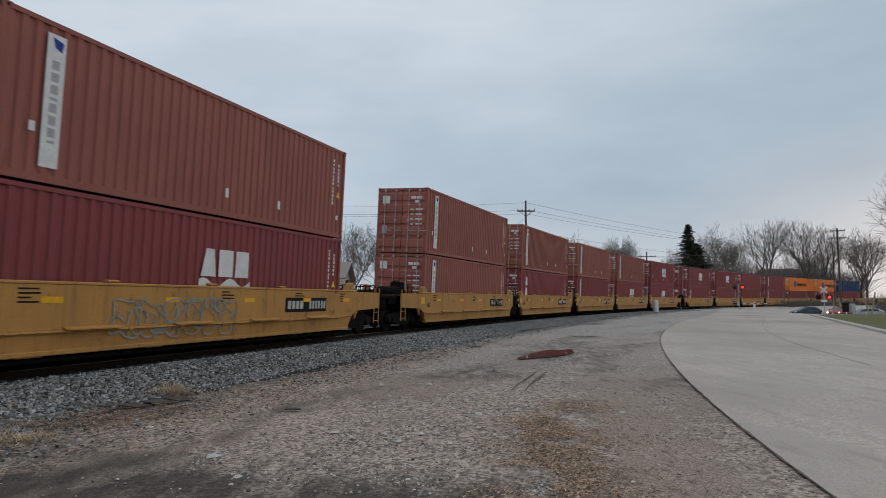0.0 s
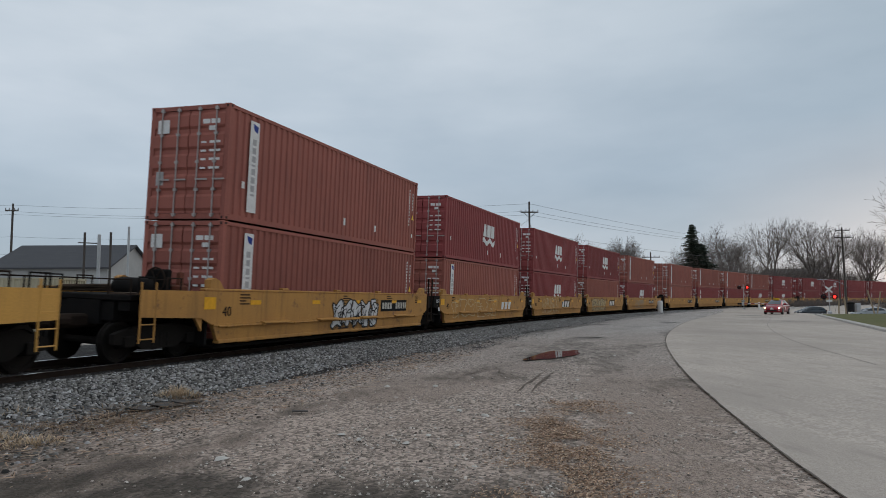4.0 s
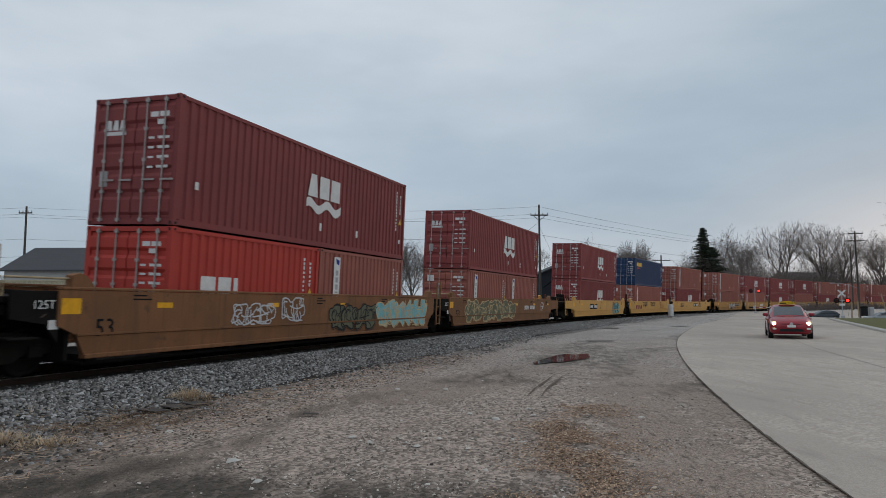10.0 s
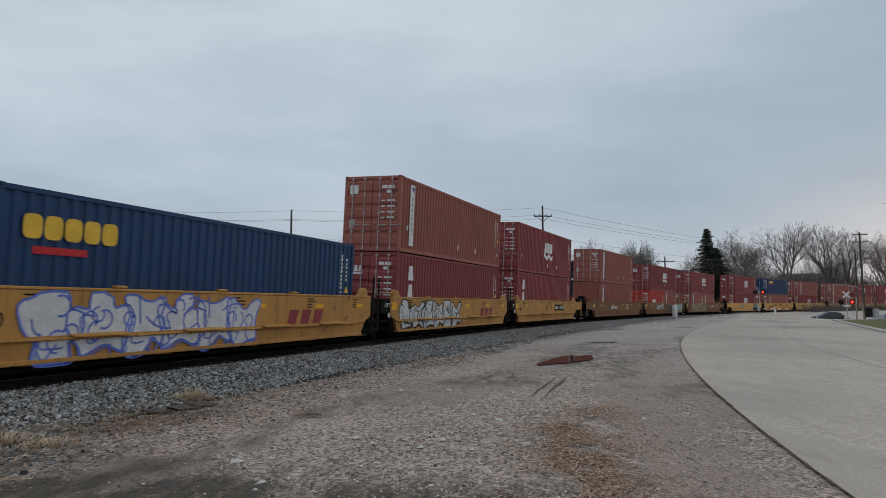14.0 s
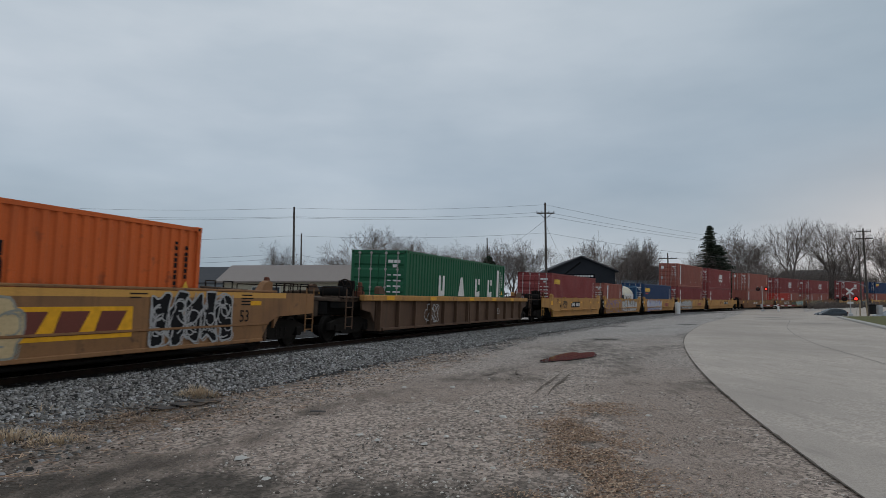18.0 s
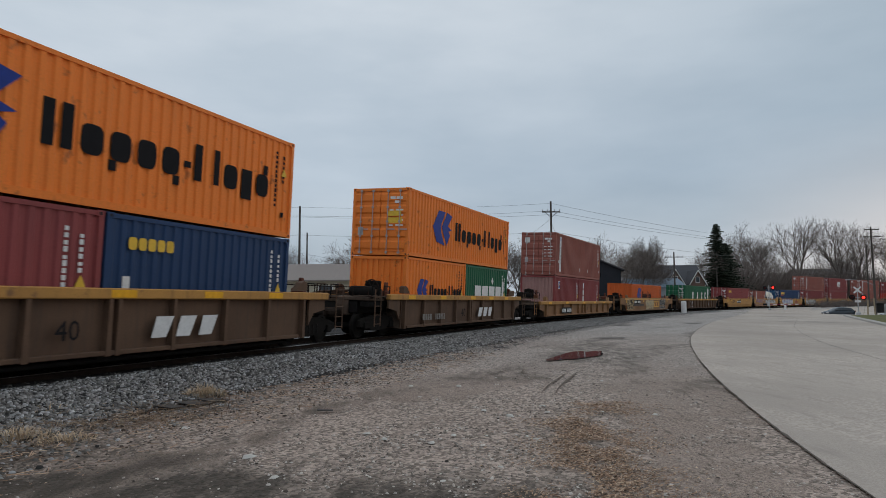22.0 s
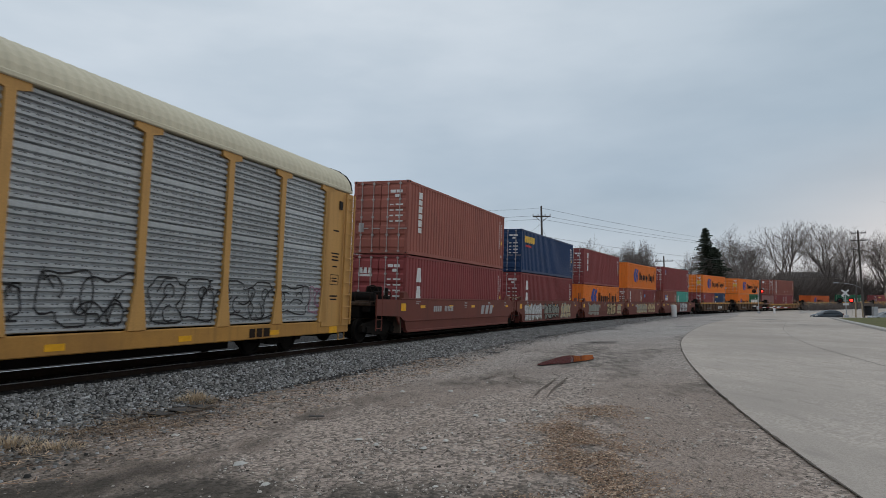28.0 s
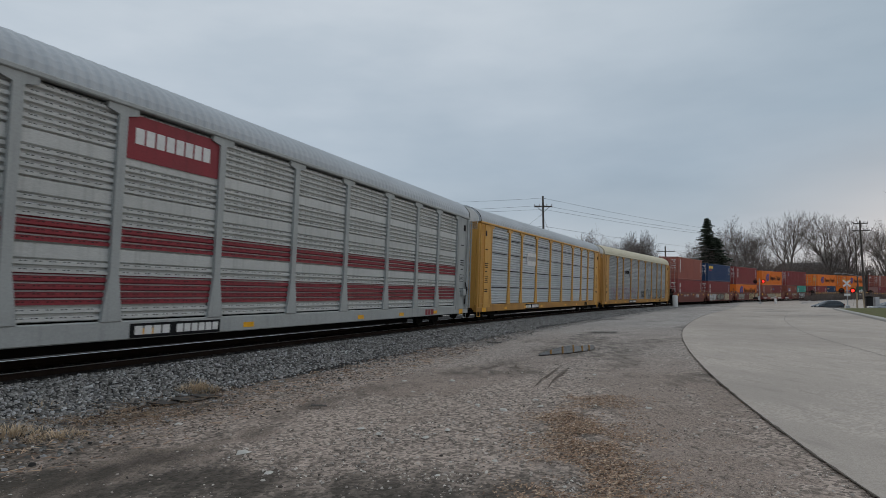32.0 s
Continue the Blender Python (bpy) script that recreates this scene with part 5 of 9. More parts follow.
def mark_side(box, kind, L, h):
    """Liveries as plain shapes in their colours on the street side."""
    x = 1.214
    rear = -L / 2
    if kind == "wave":           # three leaning blocks over a wavy bar
        c, w = rear + 0.51 * L, 0.62
        zt = h * 0.73
        g = Geo()
        for i in range(3):
            o = c - 0.95 + i * 0.65
            lean = (0.16, 0.0, 0.02)[i]
            part("logo_block", Geo().prism([(o, zt - 0.66), (o + 0.55, zt - 0.66), (o + 0.55 - lean * 0.6, zt), (o + lean, zt)], "x", x, x + 0.004), WHITE, box)
        g = Geo()
        pts = [(c - 1.0 + i * 0.1, zt - 0.92 + 0.10 * math.sin(i * 0.62 + 0.6)) for i in range(21)]
        vs = [(x + 0.002, a, b + 0.13) for a, b in pts] + [(x + 0.002, a, b - 0.13) for a, b in pts]
        g.add(vs, [(i, i + 1, i + 22, i + 21) for i in range(20)])
        part("logo_wave", g, WHITE, box)
    elif kind == "column":        # three blocks, one under another
        g = Geo()
        for i in range(3):
            z = h * 0.84 - i * 0.72
            part("logo_block", Geo().prism([(rear + 0.95, z - 0.56), (rear + 1.42, z - 0.56), (rear + 1.33, z), (rear + 1.04, z)], "x", x, x + 0.004), WHITE, box)
    elif kind == "panel":         # tall white panel with a column of bars
        a = rear + 0.86
        part("logo_panel", Geo().box(x, x + 0.003, a, a + 0.38, h * 0.10, h * 0.92), WHITE, box)
        part("logo_writing", bars(a + 0.12, h * 0.76, [.16, .16, .16, .05, .16, .16, .16, .05], 0.15, 0.06, x + 0.003, vertical=True), GREYMARK, box)
        g = Geo().prism([(a + 0.1, h * 0.9), (a + 0.33, h * 0.88), (a + 0.3, h * 0.82), (a + 0.16, h * 0.84)], "x", x + 0.004, x + 0.007)
        part("logo_emblem", g, NAVYLOGO, box)
    elif kind in ("anchor", "anchor_high", "anchor_mid", "anchor_small"):   # blue emblem and a dark word as shapes
        k = 0.52 if kind == "anchor_small" else 1.0
        a, zc = rear + (1.0 if k < 1 else 0.165 * L if kind == "anchor_mid" else 0.185 * L), h * {"anchor_mid": 0.58, "anchor_high": 0.61}.get(kind, 0.52)
        H = 1.42 * (1 if k == 1 else 0.62)
        g = Geo()
        e = (1.55 if kind == "anchor_mid" else 2.0) * (1 if k == 1 else 0.5)
        g.prism([(a, zc), (a + e * 0.28, zc + H / 2), (a + e * 0.62, zc + H / 2), (a + e * 0.42, zc + H * 0.1), (a + e * 0.42, zc - H * 0.1), (a + e * 0.62, zc - H / 2), (a + e * 0.2, zc - H * 0.42)], "x", x, x + 0.004)
        g.prism([(a + e * 0.46, zc + H * 0.06), (a + e * 0.72, zc + H / 2), (a + e * 1.0, zc + H * 0.42), (a + e * 0.76, zc + H * 0.1), (a + e * 0.98, zc), (a + e * 0.8, zc - H * 0.06),
                 (a + e * 0.9, zc - H * 0.16), (a + e * 0.74, zc - H * 0.48), (a + e * 0.5, zc - H * 0.08)], "x", x, x + 0.004)
        part("logo_emblem", g, NAVYLOGO, box)
        o = a + e + (0.4 if k == 1 else 0.2)
        wt = (L * (0.62 if kind == "anchor_mid" else 0.915) + rear - o) if k == 1 else (L * 0.93 + rear - o)
        u = wt / 5.55
        cap, low = (0.80, 0.56) if k == 1 else (0.46, 0.32)
        zb = zc - cap * 0.5
        t = 0.17 * (u / 0.9)
        g = Geo()

        def bar(p, q, z0, z1):
            g.box(x, x + 0.004, o + p * u, o + q * u, zb + z0, zb + z1)

        def ring(p, q, z0, z1):
            pebble(g, o + (p + 0.02) * u, o + (q - 0.02) * u, zb + z0, zb + z1, x)
        bar(0, 0.2, 0, cap), bar(0.32, 0.52, 0, cap)
        for i, (p, dd) in enumerate(((0.64, 0), (1.2, 1), (1.76, 0), (2.32, 1))):
            ring(p, p + 0.46, 0, low)
            if dd:
                bar(p if i == 1 else p + 0.3, p + 0.16 if i == 1 else p + 0.46, -0.24 * cap, 0)
        bar(2.88, 3.06, low * 0.42, low * 0.66)
        bar(3.16, 3.36, 0, cap)
        bar(3.7, 3.86, 0, cap)
        ring(3.98, 4.44, 0, low)
        bar(4.56, 4.9, -0.2 * cap, low)
        ring(5.04, 5.5, 0, low), bar(5.3, 5.45, low, cap)
        part("logo_word", g, INK, box)
    elif kind in ("swash", "swash20"):
        a = rear + 0.55
        z = h * (0.70 if kind == "swash" else 0.74)
        w, t = (0.36, 0.42) if kind == "swash" else (0.21, 0.25)
        part("logo_word", bars(a, z, [w] * 5, t, 0.04, x, soft=True), GOLD, box)
        if kind == "swash":
            part("logo_stripe", Geo().box(x, x + 0.003, a + 0.2, a + 1.3, z - 0.25, z - 0.12), REDMARK, box)
        else:
            part("logo_stripe", Geo().box(x, x + 0.003, a - 0.1, a + 0.08, h * 0.38, h * 0.54), WHITE, box)
    elif kind == "wide":          # four big spaced blocks and a tall bar near the floor
        for f0, shape in ((0.285, "u"), (0.475, "a"), (0.65, "s"), (0.80, "c")):
            c, w, z0, H = rear + f0 * L, 0.8, h * 0.41, 0.86
            g = Geo()
            if shape == "a":
                g.prism([(c - w * 0.48, z0), (c + w * 0.48, z0), (c + w * 0.16, z0 + H), (c - w * 0.16, z0 + H)], "x", x, x + 0.004)
            else:
                g.box(x, x + 0.004, c - w * 0.40, c - w * 0.12, z0, z0 + H)
                g.box(x, x + 0.004, c + w * 0.12, c + w * 0.40, z0, z0 + (H if shape == "u" else H * 0.3))
                if shape != "u":
                    g.box(x, x + 0.004, c + w * 0.12, c + w * 0.40, z0 + H * 0.68, z0 + H)
                g.box(x, x + 0.004, c - w * 0.12, c + w * 0.12, z0, z0 + H * 0.26)
            part("logo_block", g, WHITE, box)
        c = rear + 0.905 * L
        part("logo_bar", Geo().box(x, x + 0.004, c - 0.16, c + 0.16, h * 0.41, h * 0.41 + 1.4), WHITE, box)
    elif kind == "wide20":
        [part("logo_block", bars(rear + 1.2 + i * 1.0, h * 0.40, [.84], 0.62, 0.0, x), WHITE, box) for i in range(4)]
        part("logo_bar", Geo().box(x, x + 0.004, rear + 5.22, rear + 5.5, h * 0.40, h * 0.74), WHITE, box)
        part("hazard_mark", Geo().prism([(rear + 3.5, h * 0.74), (rear + 3.68, h * 0.81), (rear + 3.86, h * 0.74), (rear + 3.68, h * 0.67)], "x", x, x + 0.003), WHITE, box)
    elif kind == "word":          # short yellow word high at the rear
        part("logo_word", bars(rear + 0.62, h * 0.74, [.26, .22, .22, .22, .22], 0.34, 0.05, x, soft=True), GOLD, box)
    elif kind == "stack":         # small blocks in a column at the rear
        part("logo_word", bars(rear + 0.95, h * 0.88, [.26, .2, .26, .2, .26, .2], 0.32, 0.05, x, vertical=True), WHITE, box)
    elif kind == "stack3":
        part("logo_word", bars(rear + 0.9, h * 0.88, [.42, .38, .44], 0.34, 0.10, x, vertical=True), WHITE, box)
    elif kind == "square":
        part("logo_panel", Geo().box(x, x + 0.003, rear + 0.75, rear + 1.15, h * 0.67, h * 0.87), WHITE, box)
        part("logo_emblem", Geo().box(x + 0.003, x + 0.006, rear + 0.79, rear + 1.11, h * 0.69, h * 0.85), NAVYLOGO, box)
        part("logo_stripe", Geo().prism([(rear + 0.82, h * 0.71), (rear + 1.08, h * 0.79), (rear + 1.08, h * 0.82), (rear + 0.82, h * 0.74)], "x", x + 0.007, x + 0.009), GOLD, box)
    elif kind == "sign":
        part("logo_panel", Geo().box(x, x + 0.003, rear + 0.8, rear + 2.0, h * 0.55, h * 0.80), WHITE, box)
        part("logo_field", Geo().box(x + 0.003, x + 0.005, rear + 0.83, rear + 1.97, h * 0.56, h * 0.79), NAVYLOGO, box)
        part("logo_word", bars(rear + 0.9, h * 0.585, [.2, .17, .17, .17, .17], 0.24, 0.03, x + 0.005), WHITE, box)
        part("logo_stripe", Geo().prism([(rear + 1.08, h * 0.745), (rear + 1.94, h * 0.68), (rear + 1.94, h * 0.775)], "x", x + 0.005, x + 0.008), GOLD, box)
    elif kind == "dot":
        g = Geo().lathe([(0.21, x), (0.21, x + 0.003)], (0, rear + 0.95, h * 0.72), "x", 20)
        part("logo_disc", g, mat("sky_blue_marking", (0.04, 0.3, 0.62), 0.6, scale=3, fine=20, bump=0), box)
    elif kind == "patch":
        part("logo_panel", Geo().box(x, x + 0.003, rear + 0.65, rear + 1.05, h * 0.08, h * 0.78), WHITE, box)
        part("logo_writing", bars(rear + 0.76, h * 0.7, [.2, .16, .2, .16], 0.2, 0.08, x + 0.003, vertical=True), PAINT["teal"], box)
        part("repaint_patch", Geo().box(x - 0.004, x + 0.001, rear + 3.2, rear + 4.6, h * 0.16, h * 0.36), mat("dull_teal", (0.07, 0.22, 0.17), 0.7, scale=2, fine=30), box)
    elif kind == "bold":
        [part("logo_block", bars(rear + 1.0 + o, h * 0.36, [w], 0.62, 0.0, x), WHITE, box) for o, w in ((0, .5), (.6, .46), (1.16, .16))]


COUNT = [0]


def container(paint, L, h, mark="", rear="doors"):
    COUNT[0] += 1
    name = {"maroon": "maroon", "brown": "brown-red", "orange": "orange", "navy": "dark blue", "blue": "blue", "green": "green", "teal": "teal", "red": "bright red", "rust": "red-orange"}[paint]
    marks = {"wave": "with a white block and wave livery", "panel": "with a tall white panel", "column": "with white blocks down its side", "anchor": "with a blue emblem and dark lettering",
             "anchor_small": "with a small blue emblem", "anchor_high": "with a blue emblem and dark lettering", "anchor_mid": "with a blue emblem and word", "swash": "with a small yellow livery", "swash20": "with a small yellow livery", "wide": "with large spaced white blocks", "wide20": "with white blocks",
             "word": "with a small yellow livery", "stack": "with a small white column", "stack3": "with a small white column", "square": "with a small square badge", "sign": "with a small white sign",
             "dot": "with a round blue badge", "patch": "with a repainted patch", "bold": "with bold white blocks"}.get(mark, "with plain corrugated sides")
    size = "short" if L < 8 else "long"
    box = thing("shipping_container", "%s %s steel container %s" % (size, name, marks), "container", "containers on the train")
    pm = PAINT[paint]
    part("shell", (("shell", L, h, rear), lambda: shell_geo(L, h, rear != "doors")), [pm, PAINT["faded"] if rear == "faded" else pm], box)
    part("frame", (("frame", L, h), lambda: frame_geo(L, h)), [pm, GASKET], box)
    if rear == "doors":
        for sd in (-1, 1):
            leaf = part("door", (("door", h, sd), lambda: door_geo(h, sd)), pm, box)
            leaf.location = (0, -L / 2 + 0.07, 0)
            for k in (0.3, 0.78):
                rod = part("lock_rod", (("rod", h), lambda: rod_geo(h)), RODS, leaf)
                rod.location = (sd * k * 1.08, 0, 0)
        y = -L / 2 + 0.005
        g = Geo()
        for i, (a, w) in enumerate(((0.42, 0.22), (0.68, 0.26))):
            g.box(a, a + w, y - 0.005, y, h * 0.83, h * 0.87)
        g.box(0.62, 0.8, y - 0.005, y, h * 0.77, h * 0.81)
        for i in range(4):
            g.box(0.4, 0.56, y - 0.005, y, h * (0.66 - i * 0.075), h * (0.66 - i * 0.075) + 0.05)
            g.box(0.66, 0.98, y - 0.005, y, h * (0.66 - i * 0.075), h * (0.66 - i * 0.075) + 0.06)
        part("door_marking", g, WHITE, box)
        if mark == "wave" or (mark == "column"):
            g = Geo()
            for i in range(3):
                g.prism([(-0.86 + i * 0.2, h * 0.74), (-0.69 + i * 0.2, h * 0.74), (-0.71 + i * 0.2, h * 0.82), (-0.82 + i * 0.2, h * 0.82)], "y", y - 0.006, y)
            g.box(-0.88, -0.26, y - 0.006, y, h * 0.70, h * 0.73)
            part("door_emblem", g, WHITE, box)
        elif mark == "panel":
            part("door_emblem", Geo().box(-0.98, -0.62, y - 0.006, y, h * 0.76, h * 0.88), WHITE, box)
        elif mark.startswith("anchor"):
            part("door_emblem", Geo().box(0.35, 0.95, y - 0.007, y - 0.005, h * 0.48, h * 0.56).box(0.35, 0.9, y - 0.007, y - 0.005, h * 0.58, h * 0.66), GOLD, box)
        part("door_plate", Geo().box(-0.95, -0.72, y - 0.006, y, h * 0.30, h * 0.42), GREYMARK, box)
    mark_side(box, mark, L, h)
    # stencilled columns at the leading end, with warning stickers
    g = Geo()
    f = L / 2
    xs = 1.214
    rng = random.Random(COUNT[0])
    for yy, n, z0 in ((f - 0.82, 12, h * 0.88), (f - 0.50, 6, h * 0.84)):
        z = z0
        for _ in range(n):
            z -= 0.125
            if z < h * 0.3:
                break
            g.box(xs, xs + 0.003, yy, yy + 0.085, z, z + rng.uniform(0.06, 0.1))
    g.box(xs, xs + 0.003, f - 0.5, f - 0.38, h * 0.2, h * 0.25)
    part("stencil_mark", g, INK if paint in ("orange", "rust") else WHITE, box)
    z = h * (0.45 if mark != "anchor" else 0.62)
    part("warning_sticker", Geo().prism([(f - 0.55, z), (f - 0.31, z), (f - 0.43, z + 0.22)], "x", xs, xs + 0.004), GOLD, box)
    if mark in ("wave", "panel") and L > 8:
        g = Geo().box(xs, xs + 0.003, -0.1, 0.02, h * 0.17, h * 0.25).box(xs, xs + 0.003, 2.2, 2.32, h * 0.17, h * 0.25)
        g.box(xs, xs + 0.003, -L / 2 + 0.62, -L / 2 + 0.74, h * 0.30, h * 0.36)
        part("service_mark", g, WHITE, box)
    return box


def tank_container():
    """White pressure tank in a blue frame."""
    L = 6.06
    box = thing("tank_container", "grimy white tank in a blue twenty-foot steel frame", "tank container", "containers on the train")
    white = mat("grimy_white_tank", (0.62, 0.575, 0.455), 0.5, dark=(0.44, 0.405, 0.31), scale=1.0, amount=0.7, fine=20, bump=0.03, streak=0.5)
    blue = mat("tank_frame_blue", (0.04, 0.13, 0.24), 0.5, scale=2, fine=20)
    g = Geo()
    g.lathe([(0.3, -2.75), (0.75, -2.62), (1.0, -2.4), (1.1, -2.1), (1.12, -1.5), (1.12, 1.5), (1.1, 2.1), (1.0, 2.4), (0.75, 2.62), (0.3, 2.75)], (0, 0, 1.4), "y", 32)
    g.smooth = True
    part("tank", g, white, box)
    g = Geo()
    for sy in (-1, 1):
        for sx in (-1, 1):
            xa, xb = sorted((sx * 1.219, sx * 1.10))
            ya, yb = sorted((sy * L / 2, sy * (L / 2 - 0.13)))
            g.box(xa, xb, ya, yb, 0, 2.59, bevel=0.01)
            g.tube([(sx * 1.15, sy * (L / 2 - 0.06), 0.1), (0, sy * (L / 2 - 0.3), 1.2)], 0.05, 6)
            g.tube([(sx * 1.15, sy * (L / 2 - 0.06), 2.5), (0, sy * (L / 2 - 0.3), 1.6)], 0.05, 6)
        ya, yb = sorted((sy * L / 2, sy * (L / 2 - 0.1)))
        g.box(-1.1, 1.1, ya, yb, 2.47, 2.58)
        g.box(-1.1, 1.1, ya, yb, 0.02, 0.14)
    for sx in (-1, 1):
        xa, xb = sorted((sx * 1.219, sx * 1.12))
        g.box(xa, xb, -L / 2, L / 2, 0.0, 0.14)
        g.tube([(sx * 1.16, L / 2 - 0.1, 2.5), (sx * 0.8, 1.2, 2.35)], 0.04, 6)
        g.tube([(sx * 1.16, -L / 2 + 0.1, 2.5), (sx * 0.8, -1.2, 2.35)], 0.04, 6)
    part("frame", g, blue, box)
    part("walkway", Geo().box(-0.25, 0.25, -2.4, 1.2, 2.55, 2.6, bevel=0.01), TRUCK, box)
    part("sign_panel", Geo().box(1.12, 1.135, -1.6, 1.9, 0.95, 1.75, bevel=0.004), WHITE, box)
    part("sign_writing", bars(-1.4, 1.10, [.05, -.2, .05, -.06, .2, -.1, .05, -.12, .05, -.12, .05, -.2, .05, -.12, .2, -.1, .05, -.06, .05], 0.44, 0.03, 1.136), INK, box)
    part("emblem_frame", Geo().box(1.118, 1.13, -2.5, -1.9, 1.05, 1.6, bevel=0.004), INK, box)
    return box


# ---- autoracks ----
GALV = mat("galvanised_panel", (0.46, 0.49, 0.505), 0.5, 0.25, dark=(0.33, 0.355, 0.37), scale=1.1, amount=0.8, fine=22, fine_amount=0.6, bump=0.12, stretch=(1, 0.6, 2.2), vary=0.08, streak=0.3)
GALV_PALE = mat("bright_zinc_panel", (0.62, 0.655, 0.685), 0.5, 0.15, dark=(0.47, 0.50, 0.53), scale=1.1, amount=0.7, fine=22, fine_amount=0.5, bump=0.12, stretch=(1, 0.6, 2.2), vary=0.06, streak=0.3)
GALV_RED = mat("red_panel_paint", (0.27, 0.042, 0.052), 0.6, dark=(0.20, 0.045, 0.052), scale=1.2, fine=25, streak=0.3)
GREYPAINT = mat("pale_grey_paint", (0.39, 0.41, 0.405), 0.6, dark=(0.30, 0.31, 0.305), scale=1.0, fine=25, streak=0.3)
CREAM_ROOF = mat("cream_roof_paint", (0.58, 0.535, 0.40), 0.6, dark=(0.47, 0.43, 0.32), scale=0.6, amount=0.4, fine=25, fine_amount=0.15, bump=0.02)
STEEL_ROOF = mat("zinc_roof", (0.42, 0.455, 0.485), 0.55, 0.15, scale=0.5, amount=0.35, fine=25, fine_amount=0.15, bump=0.02)
SILL = mat("worn_ochre_sill", (0.50, 0.255, 0.062), 0.6, dark=(0.30, 0.155, 0.05), scale=0.8, amount=0.8, fine=30, bump=0.05, streak=0.4)
RACK_TAN = mat("dull_rack_yellow", (0.56, 0.31, 0.10), 0.6, dark=(0.46, 0.255, 0.09), scale=0.7, amount=0.6, fine=30, bump=0.04, streak=0.3)
RACK_WHITE = mat("whitish_rack_panel", (0.55, 0.56, 0.545), 0.6, dark=(0.44, 0.45, 0.435), scale=0.9, amount=0.7, fine=25, streak=0.4, stretch=(1, 0.5, 2))
RACK_L = 27.4
POSTS = [-11.95, -9.1, -7.0, -4.15, -1.1, 1.75, 4.7, 7.35, 9.6, 12.0]


def rack_panel_geo(w, z0, z1, bands):
    """A panel with level pressed ribs; bands: heights that stay flat."""
    g = Geo()
    x, prof, z = 1.50, [], z0
    while z < z1 - 0.02:
        flat = any(a < z < b for a, b in bands)
        if flat:
            prof += [(z, x - 0.012), (z + 0.1, x - 0.012)]
            z += 0.125
        else:
            prof += [(z, x - 0.066), (z + 0.022, x), (z + 0.082, x), (z + 0.108, x - 0.066)]
            z += 0.135
    prof.append((z1, x - 0.03))
    k = len(prof)
    g.add([(b, -w / 2, a) for a, b in prof] + [(b, w / 2, a) for a, b in prof], [(i, i + 1, i + 1 + k, i + k) for i in range(k - 1)])
    for i, (a, b) in enumerate(prof[:-1]):
        zm = (a + prof[i + 1][0]) / 2
        g.m[i] = 1 if (1.2 < zm < 1.74 or 2.26 < zm < 2.66) and max(b, prof[i + 1][1]) > x - 0.05 else 0
    return g


def rack_hole_geo(w, z0, z1, bands):
    """Pairs of small punched slots along every rib of a panel."""
    g = Geo()
    z, row = z0, 0
    while z < z1 - 0.1:
        flat = any(a < z < b for a, b in bands)
        if not flat:
            k = int((w - 0.3) / 0.27)
            for i in range(k):
                y = -w / 2 + 0.2 + i * 0.27
                for o in (0.0, 0.085):
                    g.add([(1.5025, y + o, z + 0.066), (1.5025, y + o + 0.045, z + 0.066), (1.5025, y + o + 0.045, z + 0.084), (1.5025, y + o, z + 0.084)], [(0, 1, 2, 3)])
        z += 0.125 if flat else 0.135
    return g


def roof_geo(base=4.98, rise=0.80, power=1.0):
    g = Geo()
    n, arc = 400, []
    for i in range(21):
        a = math.pi * i / 20
        arc.append((1.56 * math.cos(a), base + rise * math.sin(a) ** power))
    L = RACK_L - 0.3
    vs = []
    for j in range(n + 1):
        y = -L / 2 + L * j / n
        r = 0.022 if j % 4 in (1, 2) else 0.0
        vs += [(x * (1 + r * 0.6), y, z + r * (0.1 + z - base) / rise) for x, z in arc]
    k = len(arc)
    g.add(vs, [(j * k + i, j * k + i + 1, (j + 1) * k + i + 1, (j + 1) * k + i) for j in range(n) for i in range(k - 1)])
    for j in (0, n):
        g.add([vs[j * k + i] for i in range(k)], [tuple(range(k))])
    return g


